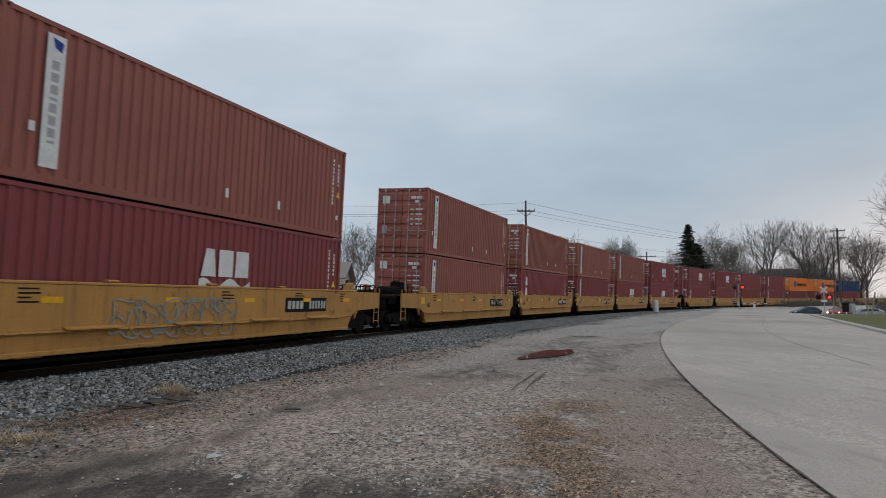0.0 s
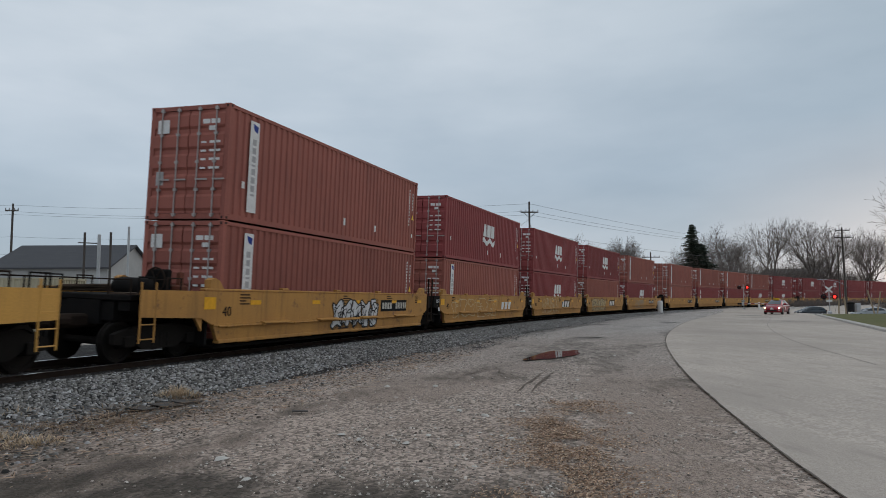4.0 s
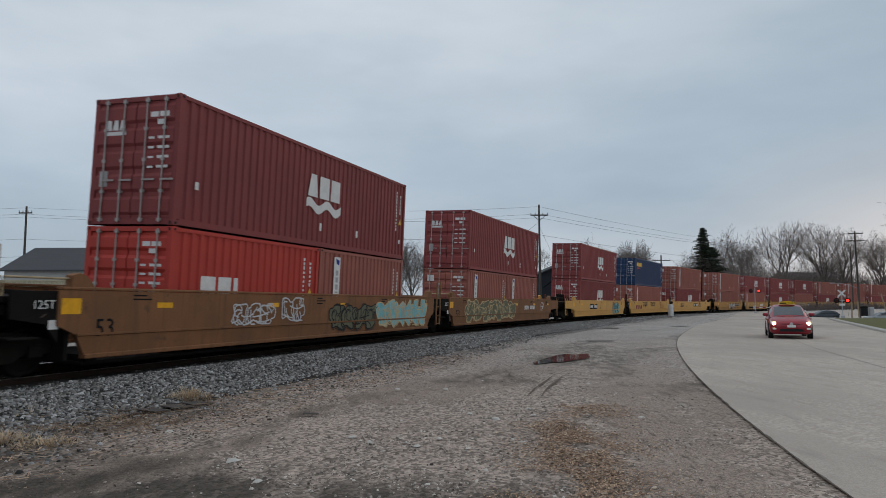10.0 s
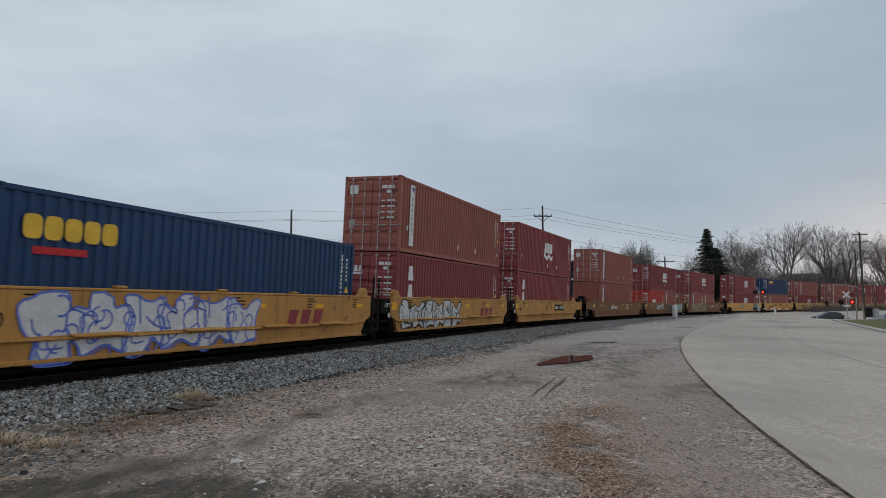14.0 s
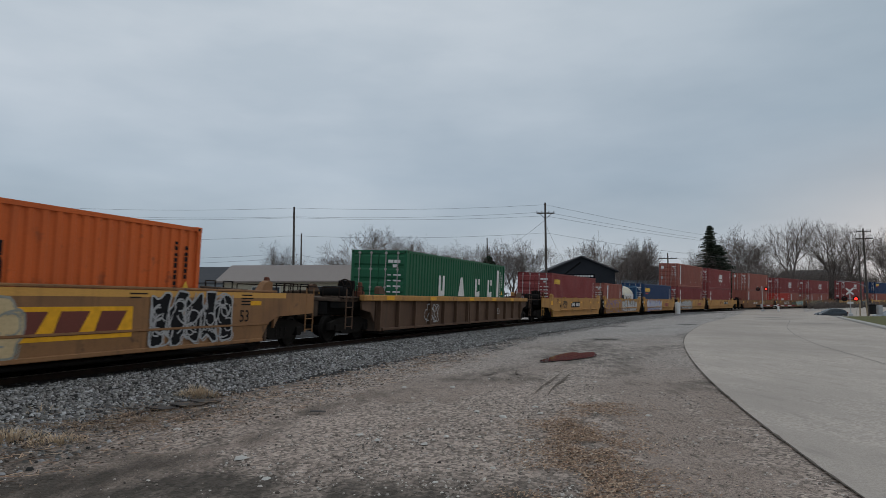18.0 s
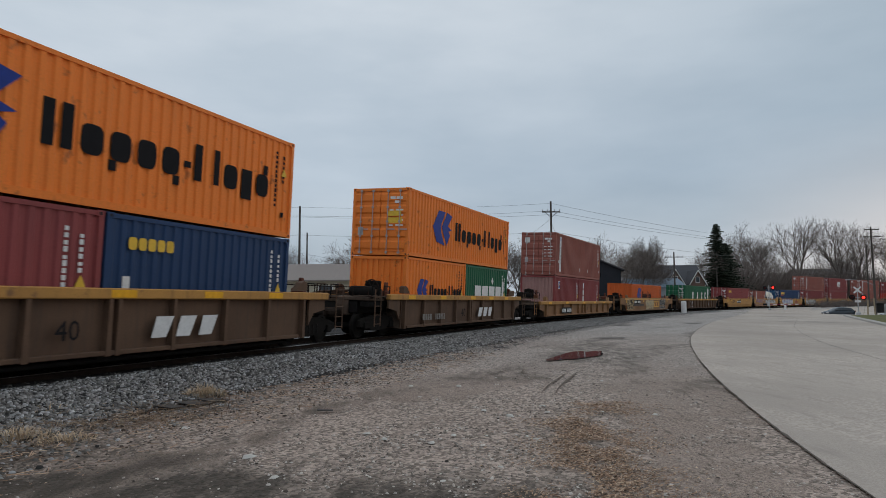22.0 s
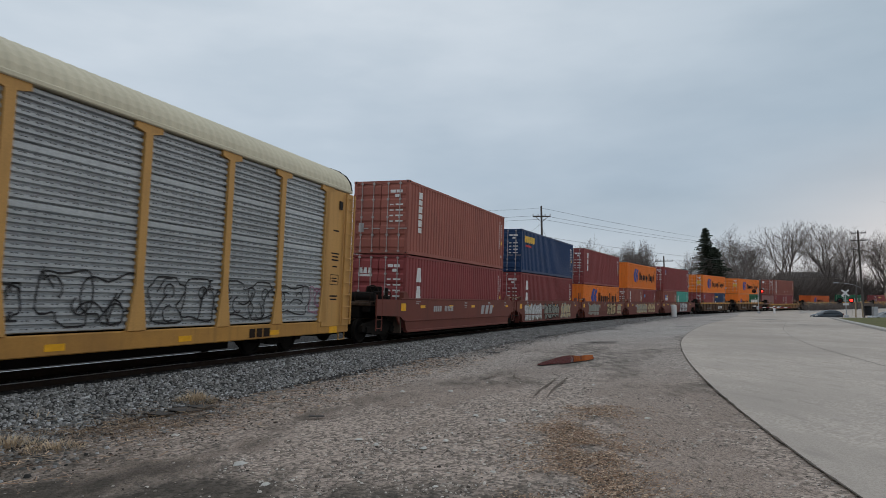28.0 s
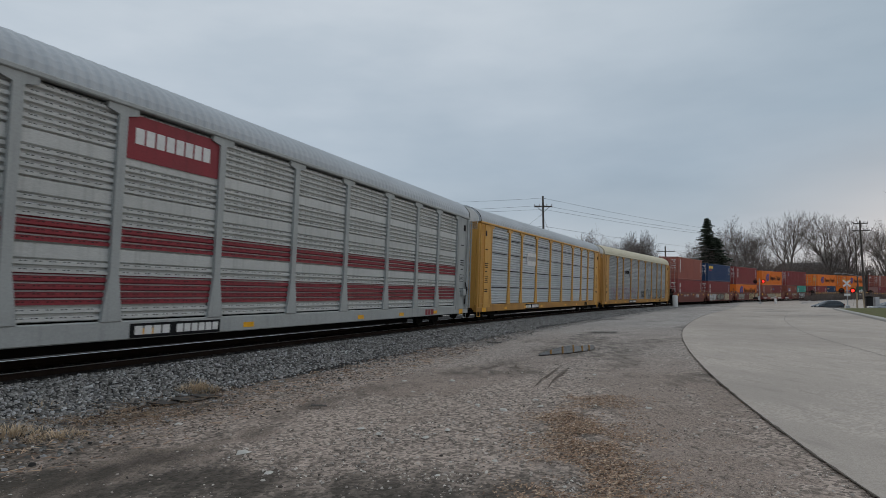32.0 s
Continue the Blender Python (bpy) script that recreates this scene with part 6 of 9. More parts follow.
def autorack(spec):
    car = thing("autorack", spec["label"], "freight car", "freight train")
    frame, roof, panel = spec["frame"], spec["roof"], spec["panel"]
    part("roof", ("rack_roof" + spec["key"], lambda: roof_geo(*spec["crown"])), roof, car)
    for sgn in (1, -1):
        g = Geo().box(1.40, 1.54, -RACK_L / 2, RACK_L / 2, 0.50, 0.86, bevel=0.02)
        g.v = [(a * sgn, b, c) for a, b, c in g.v]
        part("side_sill", g, spec.get("sill", frame), car)
        g = Geo().box(1.40, 1.60, -RACK_L / 2 + 0.2, RACK_L / 2 - 0.2, 4.90, 5.0, bevel=0.02)
        g.v = [(a * sgn, b, c) for a, b, c in g.v]
        part("eave_rail", g, spec["eave"], car)
        for y in POSTS:
            post = part("post", ("rack_post%d" % sgn, lambda: Geo().prism([(-0.24, 0.86), (0.24, 0.86), (0.10, 1.75), (0.10, 4.72), (0.36, 4.78), (0.36, 4.92), (-0.36, 4.92), (-0.36, 4.78), (-0.10, 4.72), (-0.10, 1.75)],
                        "x", min(sgn * 1.47, sgn * 1.56), max(sgn * 1.47, sgn * 1.56))), frame, car)
            post.location = (0, y, 0)
        for a, b in zip(POSTS[:-1], POSTS[1:]):
            w = b - a - 0.1
            p = part("panel", (("rack_panel", round(w, 2), spec["key"]), lambda: rack_panel_geo(w, 0.885, 4.86, spec["bands"])), [panel, spec["stripe"]], car)
            p.location = (0, (a + b) / 2, 0)
            if sgn < 0:
                p.rotation_euler = (0, 0, math.pi)
            if sgn > 0 and not spec.get("slots"):
                ph = part("perforation", (("rack_hole", round(w, 2), spec["key"]), lambda: rack_hole_geo(w, 0.885, 4.86, spec["bands"])), GASKET, car)
                ph.location = (0, (a + b) / 2, 0)
            if spec.get("slots") and sgn > 0:
                g = Geo()
                for z in (1.72, 2.62, 3.50, 4.30):
                    g.box(1.472, 1.506, -w / 2 + 0.25, w / 2 - 0.25, z, z + 0.05)
                part("vent_slot", g, GASKET, car).location = (0, (a + b) / 2, 0)
    for sy in (-1, 1):
        y = sy * (RACK_L / 2 - 0.05)
        g = Geo()
        ya, yb = sorted((y, y - sy * 0.08))
        g.box(-1.42, 1.42, ya, yb, 0.6, 4.95)
        part("end_door", g, spec["end"], car)
        for xx, zz, w, h in ((-0.8, 3.1, 0.4, 0.16), (0.55, 3.1, 0.5, 0.2), (0.55, 2.0, 0.5, 0.12)):
            part("door_plate", Geo().box(xx, xx + w, min(y, y + sy * 0.012), max(y, y + sy * 0.012), zz, zz + h), GASKET, car)
        for xx in (-0.02, 0.7, -0.74):
            part("door_post", Geo().box(xx - 0.03, xx + 0.03, min(y, y + sy * 0.05), max(y, y + sy * 0.05), 0.65, 4.9), spec["end"], car)
        g = Geo()
        arc = [(1.5 * math.cos(math.pi * i / 12), 4.95 + 0.86 * math.sin(math.pi * i / 12) ** 0.85) for i in range(13)]
        g.prism(arc, "y", ya, yb)
        g.box(-1.425, 1.425, ya, yb, 4.58, 4.95)
        part("roof_seal", Geo().tube([(x * 1.045, y - sy * 0.16, z + 0.02) for x, z in arc], 0.035, 6), GASKET, car)
        part("end_cap", g, WHITE if frame is not GREYPAINT else GREYPAINT, car)
        for sx in (-1, 1):
            g = Geo()
            xa, xb = sorted((sx * 1.44, sx * 1.56))
            yc, yd = sorted((y, y - sy * 1.72))
            g.box(xa, xb, yc, yd, 0.7, 4.88, bevel=0.02)
            part("corner_panel", g, spec["end"], car)
            if sx > 0:
                g = Geo()
                for i, (z, w) in enumerate(((2.9, 0.5), (2.8, 0.4), (2.7, 0.45), (2.5, 0.3), (1.6, 0.5), (1.5, 0.42), (3.6, 0.36))):
                    ym = y - sy * 1.05
                    g.box(1.56, 1.563, ym - w / 2, ym + w / 2, z, z + 0.045)
                part("stencil_mark", g, INK, car)
                g = Geo()
                yb = y - sy * 0.85
                g.box(1.56, 1.60, yb - 0.09, yb + 0.09, 4.30, 4.56)
                part("roof_bracket", g, GASKET, car)
                ym = y - sy * 1.05
                g = Geo()
                for z, hh in ((1.96, 0.02), (2.26, 0.02)):
                    g.box(1.56, 1.564, ym - 0.26, ym + 0.26, z, z + hh)
                for o in (-0.26, 0.24):
                    g.box(1.56, 1.564, ym + o, ym + o + 0.02, 1.98, 2.26)
                g.box(1.56, 1.564, ym - 0.17, ym + 0.17, 2.06, 2.10).box(1.56, 1.564, ym - 0.17, ym + 0.17, 2.15, 2.18)
                part("stencil_mark", g, INK, car)
                part("stirrup", Geo().tube([(1.5, y - sy * 0.12, 0.72), (1.5, y - sy * 0.12, 0.28), (1.5, y - sy * 0.52, 0.28), (1.5, y - sy * 0.52, 0.72)], 0.022, 6), spec["end"], car)
                if spec["key"] == "c" and sy > 0:
                    part("brake_box", Geo().box(1.56, 1.70, y - 1.12, y - 0.78, 1.32, 1.62, bevel=0.02), GREYPAINT, car)
                    for o in (0.0, 0.12):
                        part("hose", Geo().tube([(1.62, y - 0.66 + o, 1.95), (1.66, y - 0.60 + o, 1.62), (1.64, y - 0.68 + o, 1.25), (1.6, y - 0.62 + o, 0.92)], 0.022, 6), GASKET, car)
            la = part("ladder", ("rack_ladder", lambda: ladder_rack()), spec["end"], car)
            la.location = (sx * 1.63, y - sy * 0.31, 0)
        part("end_sill", Geo().box(-1.3, 1.3, min(y, y - sy * 1.7), max(y, y - sy * 1.7), 0.42, 0.72, bevel=0.03), BLACK, car)
        add_truck(car, sy * (RACK_L / 2 - 3.2))
        g = Geo().box(-0.16, 0.16, min(y, y + sy * 0.8), max(y, y + sy * 0.8), 0.72, 1.0, bevel=0.05)
        part("coupler", g, RUSTY, car)
        for o in (4.2, 7.6, 10.8):
            part("reflector", ("sill_refl", lambda: Geo().box(1.542, 1.547, -0.2, 0.2, 0.58, 0.70)), REFLECT, car).location = (0, sy * (RACK_L / 2 - o), 0)
        for z in (0.62,):
            part("reflector", Geo().box(1.542, 1.547, y - sy * 0.95 - 0.25, y - sy * 0.95 + 0.25, 0.5, 0.72), REFLECT, car)
    part("deck", Geo().box(-1.4, 1.4, -RACK_L / 2 + 0.2, RACK_L / 2 - 0.2, 0.72, 0.84).box(-0.5, 0.5, -RACK_L / 2 + 4.7, RACK_L / 2 - 4.7, 0.2, 0.72), BLACK, car)
    part("number_plate", Geo().box(1.541, 1.545, spec["num_y"] - 1.3, spec["num_y"] + 1.3, 0.52, 0.80), INK, car)
    part("number_mark", bars(spec["num_y"] - 1.18, 0.58, [.2, .2, .2, .2, -.12, .18, .18, .18, .18, .18, .18], 0.17, 0.04, 1.546), WHITE, car)
    part("emblem_mark", bars(spec["ttx_y"], 0.55, [.24, .24, .28], 0.22, 0.06, 1.545), spec["ttx"], car)
    for y, w, z, h, plate, ink, n in spec.get("signs", ()):
        if plate:
            part("sign_plate", Geo().box(1.504, 1.512, y - w / 2, y + w / 2, z, z + h), plate, car)
        else:
            g = Geo()
            for e in (-1, 1):
                ya, yb = sorted((y + e * w / 2, y + e * (w / 2 - 0.06)))
                g.box(1.504, 1.512, ya, yb, z, z + h)
                ya, yb = sorted((y + e * w / 2, y + e * (w / 2 - 0.2)))
                g.box(1.504, 1.512, ya, yb, z, z + 0.06).box(1.504, 1.512, ya, yb, z + h - 0.06, z + h)
            part("sign_bracket", g, ink, car)
        part("sign_writing", bars(y - w * 0.40, z + h * 0.36, [w * 0.8 / n - 0.05] * n, h * 0.36, 0.05, 1.513), ink, car)
    for gr in spec.get("tags", ()):
        graffiti(car, *gr)
    return car


def ladder_rack():
    g = Geo()
    for y in (-0.29, 0.25):
        g.box(-0.03, 0.03, y, y + 0.04, 0.75, 4.85)
    for i in range(11):
        g.tube([(0, -0.27, 0.92 + i * 0.38), (0, 0.27, 0.92 + i * 0.38)], 0.016, 6)
    return g


GREYWASH = mat("grey_overpaint", (0.085, 0.075, 0.07), 0.75, scale=1.5, fine=25)
OCHRE = mat("dull_ochre_paint", (0.31, 0.16, 0.07), 0.7, dark=(0.19, 0.10, 0.055), scale=0.6, amount=0.8, fine=30, bump=0.06, streak=0.55, rust=(0.10, 0.06, 0.042))
# ---- the train: where each load stands along the track at 16 s, its car and its boxes ----
SPEED, GAIN = 17.0604, 0.00368
HC, ST = 2.896, 2.591
FLOOR = 0.37
MOVING = []       # object, place along the track, pose on the car


def ride(ob, s, local=None):
    MOVING.append((ob, s, local or Matrix.Identity(4)))


def load(s, lower, upper=None):
    """lower: one long box or (rear box, front box); upper: a long box on top. Boxes are (paint, length, height, livery, rear end)."""
    top = FLOOR
    if isinstance(lower, list):
        for b, y in zip(lower, (-3.06, 3.06)):
            ob = tank_container() if b == "tank" else container(*b)
            ride(ob, s, Matrix.Translation((0, y, FLOOR)))
        top += max(2.591 if b == "tank" else b[2] for b in lower)
    else:
        ride(container(*lower), s, Matrix.Translation((0, 0, FLOOR)))
        top += lower[2]
    if upper:
        ride(container(*upper), s, Matrix.Translation((0, 0, top + 0.02)))


def b40(paint, mark="", h=HC, rear="doors"):
    return (paint, 12.192, h, mark, rear)


def b20(paint, mark="", h=ST, rear="doors"):
    return (paint, 6.058, h, mark, rear)


YL = "faded yellow steel well car with grimy side panels"
YB = "bright yellow steel well car with black end sections"
TL = "weathered ochre-brown steel well car covered in grime"
OL = "oxide-red steel well car with sprayed tags"
RL = "ribbed rusty-brown steel well car with an ochre top rail"


def unit(s, rear, front, kind, **more):
    base = {
        "yellow": dict(well=40, paint=YELLOW, label=YL, dark_ends=True, number=(2.6, 1.0, INK, PALEMARK), size_text=("40", -6.1, 1.05, 0.34, INK)),
        "bright": dict(well=53, paint=BRIGHT, label=YB, dark_ends=True, flaps=False, size_text=("53", -2.6, 1.02, 0.36, INK), emblem=None),
        "tawny": dict(well=53, paint=TAWNY, label=TL, dark_ends=True, flaps=False, size_text=("53", -7.9, 0.85, 0.46, INK), number=(1.2, 1.0, None, WHITE)),
        "oxide": dict(well=40, paint=OXIDE, label=OL, dark_ends=False, rails=OXIDE, flaps=False, number=(-3.9, 1.05, None, GREYMARK), stencil=GREYMARK),
        "ribbed": dict(well=53, paint=BROWN, label=RL, style="ribbed", chord=YELLOW, rib=BROWN, flaps=False),
        "ribbed_yellow": dict(well=53, paint=OCHRE, label="ribbed dull-ochre steel well car with a faded top rail", style="ribbed", chord=YELLOW, rib=OCHRE, flaps=False, drop=0.27, bays=9, number=(-5.2, 0.52, GASKET, WHITE)),
        "ribbed40": dict(well=40, paint=BROWN, label=RL, style="ribbed", chord=YELLOW, rib=BROWN, flaps=False, emblem=(1.0, 0.58, 2.0, WHITE, None), size_text=("40", -0.9, 0.78, 0.5, INK), number=(-5.1, 0.55, None, DIMMARK)),
    }[kind]
    spec = {**base, "rear": rear, "front": front, **more}
    ride(well_car(spec), s)


def build_train():
    P, W, C, A = "panel", "wave", "column", "anchor"
    mar, brn, org = "maroon", "brown", "orange"

    def five(places, kind, extras):
        n = len(places)
        for i, s in enumerate(places):      # from the leading unit back
            unit(s, "end" if i == n - 1 else "art", "end" if i == 0 else "art", kind, **extras.get(i, {}))
    wh = SPRAY["white"]
    # far ahead
    five([510.8, 495.3, 479.8, 464.6, 449.4], "yellow", {})
    load(449.4, b40(mar), b40(org, A))
    load(464.6 + 4.2, b40(mar), b40(org, A))
    load(486.0, b40(mar), b40("navy"))
    five([433.8, 418.2, 402.7, 387.0], "yellow", {})
    load(433.8, b40(mar, P), b40(mar, "stack"))
    load(418.2, b40(mar), b40(mar))
    load(402.7, b40(mar), b40(mar, W))
    load(387.0, b40(mar, C), b40(mar, W))
    five([367.4, 352.3, 337.3, 321.9, 306.46], "yellow", {4: dict(tags=[(2.6, 4.4, 0.95, 1.3, wh, SPRAY["black"], 5, 1.482, 4, False)])})
    load(367.4, b40(mar, W), b40(mar, W))
    load(352.3, b40(mar, W), b40(brn, P))
    load(337.3, b40(mar, P), b40(brn, P))
    load(321.9, b40(mar, C), b40(brn, P))
    load(306.46, b40(brn, P), b40(brn, P))
    five([286.81, 271.15, 255.6, 240.2, 224.64], "yellow", {
        0: dict(tags=[(-3.6, 0.2, 0.5, 1.3, None, SPRAY["grey"], 11, 1.482, 6, False)]),
        1: dict(number=None, emblem=(1.1, 0.82, 1.9, WHITE, INK), tags=[(-5.3, -0.6, 0.36, 1.48, SPRAY["cream"], SPRAY["black"], 12, 1.48, 5)]),
        2: dict(number=None, emblem=(0.6, 0.82, 2.1, WHITE, INK), tags=[(-4.6, -0.4, 0.40, 1.44, None, SPRAY["cream"], 13, 1.48, 6, False)]),
        3: dict(number=None, emblem=(1.9, 0.82, 1.9, WHITE, None), tags=[(-5.4, 1.0, 0.5, 1.4, SPRAY["grey"], SPRAY["cream"], 14, 1.475, 4, False)]),
        4: dict(tags=[(-1.0, 2.2, 0.45, 1.35, wh, SPRAY["black"], 15, 1.48, 5)])})
    load(286.81, b40(mar, W), b40(brn, P))
    load(271.15, b40(brn), b40(mar, W))
    load(255.6, b40(mar, W), b40(mar, W))
    load(240.2, b40(brn, P), b40(mar, W))
    load(224.64, b40(brn, P), b40(brn, P))
    blk = SPRAY["black"]
    unit(203.12, "art", "end", "bright", number=(1.0, 1.0, INK, WHITE), tags=[(-5.6, -4.0, 0.9, 1.35, None, blk, 21, 1.482, 3, False), (3.6, 5.0, 0.9, 1.35, None, blk, 22, 1.482, 3, False)])
    unit(183.46, "art", "art", "bright", emblem=(-6.6, 0.72, 2.6, GALV_RED, None), tags=[(-3.8, -1.9, 1.05, 1.45, None, blk, 23, 1.482, 4, False), (-0.3, 1.6, 1.05, 1.45, None, blk, 24, 1.482, 4, False), (4.0, 5.6, 0.8, 1.3, None, SPRAY["red"], 25, 1.482, 3, False)])
    unit(163.58, "end", "art", "bright", number=(-3.9, 0.95, INK, WHITE), size_text=("53", -0.6, 1.02, 0.36, INK), tags=[(3.8, 6.4, 0.42, 1.42, SPRAY["aqua"], blk, 26, 1.48, 4)])
    load(203.12, b40(mar, W), b40(brn, P))
    load(183.46, b40(brn, P), b40("navy", "swash"))
    load(163.58, b40(mar, W), b40(mar, W))
    unit(139.97, "art", "end", "tawny", number=(2.6, 0.95, None, WHITE), tags=[(-6.9, 0.6, 0.47, 1.5, SPRAY["olive"], SPRAY["cream"], 31, 1.48, 7), (6.2, 6.7, 0.9, 1.4, None, wh, 32, 1.482, 1, False)])
    unit(120.36, "art", "art", "tawny", number=None, tags=[(-4.2, -2.6, 0.8, 1.3, None, wh, 33, 1.482, 3, False), (-2.2, -1.2, 0.85, 1.45, None, wh, 34, 1.482, 2, False), (0.4, 3.4, 0.5, 1.3, SPRAY["olive"], blk, 35, 1.478, 4), (3.6, 8.0, 0.5, 1.45, SPRAY["aqua"], SPRAY["cream"], 36, 1.482, 6)])
    unit(100.55, "end", "art", "tawny", number=(-3.2, 0.95, None, WHITE), size_text=("53", -6.5, 0.85, 0.46, INK), tags=[(2.2, 3.4, 0.9, 1.4, None, SPRAY["cream"], 37, 1.482, 3, False)])
    load(139.97, [b20(brn, P), b20(brn, P)], b40(mar, W))
    load(120.36, [b20("red", "bold"), b20(brn, P)], b40(mar, W))
    load(100.55, b40(brn, P, rear="flat"), b40(brn, P))
    five([79.16, 63.63, 48.07, 32.9, 17.65], "yellow", {
        0: dict(number=(1.2, 1.0, INK, PALEMARK), end_letter=True),
        1: dict(number=None, emblem=(2.6, 0.75, 1.9, GALV_RED, None), tags=[(-6.2, -0.2, 0.36, 1.48, wh, blk, 41, 1.48, 6)]),
        2: dict(number=None, emblem=(2.0, 0.75, 1.9, GALV_RED, None), tags=[(-5.6, 0.6, 0.34, 1.5, wh, SPRAY["violet"], 42, 1.48, 6)]),
        3: dict(number=None, tags=[(-6.2, -1.2, 0.34, 1.45, None, SPRAY["violet"], 43, 1.48, 5, False), (-0.8, 5.0, 0.36, 1.45, wh, blk, 44, 1.48, 6)]),
        4: dict(number=(-1.9, 0.98, INK, WHITE), size_text=("40", -4.7, 1.02, 0.34, INK), tags=[(-4.2, -3.2, 0.9, 1.35, None, blk, 45, 1.482, 2, False)])})
    load(79.16, b40(mar, C), b40(mar, W))
    load(63.63, b40(mar, C), b40(brn, P))
    load(48.07, b40("blue", "swash"))
    load(32.9, [b20(brn, P), "tank"])
    load(17.65, b40(mar, "word"))
    unit(-4.06, "end", "end", "ribbed", size_text=("53", 4.3, 0.82, 0.42, GREYMARK), tags=[(-4.6, -3.4, 0.5, 1.2, None, GREYMARK, 51, 1.43, 2, False)])
    unit(-27.56, "end", "end", "tawny", paint=OCHRE, patches=[(-6.3, -2.4, 0.80, 1.0, GREYWASH), (-9.3, 9.3, 1.40, 1.535, BRIGHT)], size_text=("53", 7.5, 0.95, 0.40, INK), number=(-6.0, 1.05, GASKET, WHITE), emblem=(1.35, 0.72, 2.5, OXIDE, REFLECT), dark_ends=False,
         tags=[(-8.6, -6.3, 0.5, 1.45, INK, SPRAY["cream"], 52, 1.48, 4), (-1.6, 1.6, 0.42, 1.4, SPRAY["cream"], SPRAY["grey"], 53, 1.48, 4), (4.4, 7.0, 0.42, 1.5, INK, GREYMARK, 54, 1.482, 5)])
    unit(-51.26, "end", "end", "ribbed_yellow", size_text=("53", 1.2, 0.72, 0.34, INK))
    load(-4.06, b40("green", "wide"))
    load(-27.56, b40("rust", "anchor_mid", ST, "flat"))
    load(-51.26, [b20(mar, "square", rear="faded"), b20(mar, "stack3", rear="flat")], b40(brn, P))
    unit(-72.89, "end", "end", "ribbed40")
    unit(-92.65, "end", "end", "ribbed40")
    load(-72.89, [b20(org, "anchor_small", rear="flat"), b20("green", "wide20")], b40(org, A, ST))
    load(-92.65, [b20(mar, "square"), b20("blue", "swash20")], b40(org, A, ST))
    cr, gy = SPRAY["cream"], SPRAY["grey"]
    five([-112.44, -128.13, -143.66, -159.18, -174.69], "oxide", {
        0: dict(tags=[(-3.6, -0.8, 0.42, 1.4, SPRAY["olive"], cr, 61, 1.48, 4, False), (0.6, 4.4, 0.36, 1.5, wh, INK, 62, 1.482, 5)]),
        1: dict(tags=[(-3.4, 0.9, 0.5, 1.35, gy, cr, 63, 1.48, 5), (1.4, 4.6, 0.42, 1.42, cr, OXIDE, 64, 1.482, 4)]),
        2: dict(tags=[(-5.4, -2.2, 0.5, 1.4, gy, gy, 65, 1.48, 4), (0.6, 3.6, 0.42, 1.42, cr, INK, 66, 1.482, 5), (4.4, 5.9, 0.5, 1.35, gy, cr, 67, 1.482, 3)]),
        3: dict(tags=[(-6.0, -2.6, 0.42, 1.4, wh, gy, 68, 1.48, 5), (-2.0, 1.4, 0.42, 1.4, gy, INK, 69, 1.48, 4), (2.0, 4.6, 0.45, 1.4, cr, gy, 70, 1.48, 4)]),
        4: dict(emblem=(1.9, 0.9, 1.9, GREYMARK, None))})
    load(-112.44, [b20(brn, "sign", rear="flat"), b20("teal", "patch")], b40(mar, "square"))
    load(-128.13, [b20(brn, "stack"), b20(mar, "dot")], b40(org, A, ST, "flat"))
    load(-143.66, b40(org, "anchor_high", ST, "flat"), b40(mar, "stack3"))
    load(-159.18, b40(mar, C), b40("blue", "swash", ST))
    load(-174.69, b40(mar, C), b40(brn, "stack"))
    pk = SPRAY["pink"]
    ride(autorack(dict(key="a", crown=(4.98, 0.85, 0.92), label="tall yellow autorack with galvanised side panels and cream roof", frame=RACK_TAN, sill=SILL, roof=CREAM_ROOF, eave=CREAM_ROOF, panel=GALV, stripe=GALV, end=RACK_TAN,
                       bands=[(2.78, 3.02), (3.72, 3.95)], num_y=-3.4, ttx_y=8.4, ttx=RUSTY, signs=[(-5.55, 1.7, 3.05, 0.85, None, INK, 3)],
                       tags=[(-10.8, -1.5, 0.95, 1.95, None, pk, 81, 1.505, 8, False), (0.2, 2.2, 1.1, 1.7, None, blk, 82, 1.506, 4, False), (2.6, 4.6, 1.0, 2.0, None, blk, 83, 1.506, 2, False), (5.0, 7.0, 1.0, 1.9, None, blk, 84, 1.506, 2, False),
                             (7.3, 9.5, 1.0, 1.9, None, blk, 85, 1.506, 2, False), (9.8, 11.2, 1.1, 1.9, None, blk, 86, 1.506, 1, False), (11.3, 12.6, 1.1, 1.9, None, pk, 87, 1.506, 2, False)])), -199.05)
    ride(autorack(dict(key="b", crown=(4.98, 0.86, 0.9), label="tall yellow autorack with slotted galvanised panels and zinc roof", frame=BRIGHT, sill=SILL, roof=STEEL_ROOF, eave=BRIGHT, panel=GALV_PALE, stripe=GALV_PALE, end=BRIGHT,
                       bands=[], slots=True, num_y=-4.8, ttx_y=8.6, ttx=RUSTY, signs=[(-4.9, 2.0, 3.1, 0.75, WHITE, GREYMARK, 7)])), -227.83)
    ride(autorack(dict(key="c", crown=(4.98, 0.88, 0.9), label="tall pale-grey autorack with two bands of red ribs", frame=GREYPAINT, roof=STEEL_ROOF, eave=GREYPAINT, panel=RACK_WHITE, stripe=GALV_RED, end=GREYPAINT,
                       bands=[(1.85, 2.2), (2.9, 3.15), (3.75, 4.0)], num_y=-5.25, ttx_y=8.4, ttx=GALV_RED, signs=[(-5.58, 2.7, 3.95, 0.86, GALV_RED, WHITE, 8)])), -256.4)


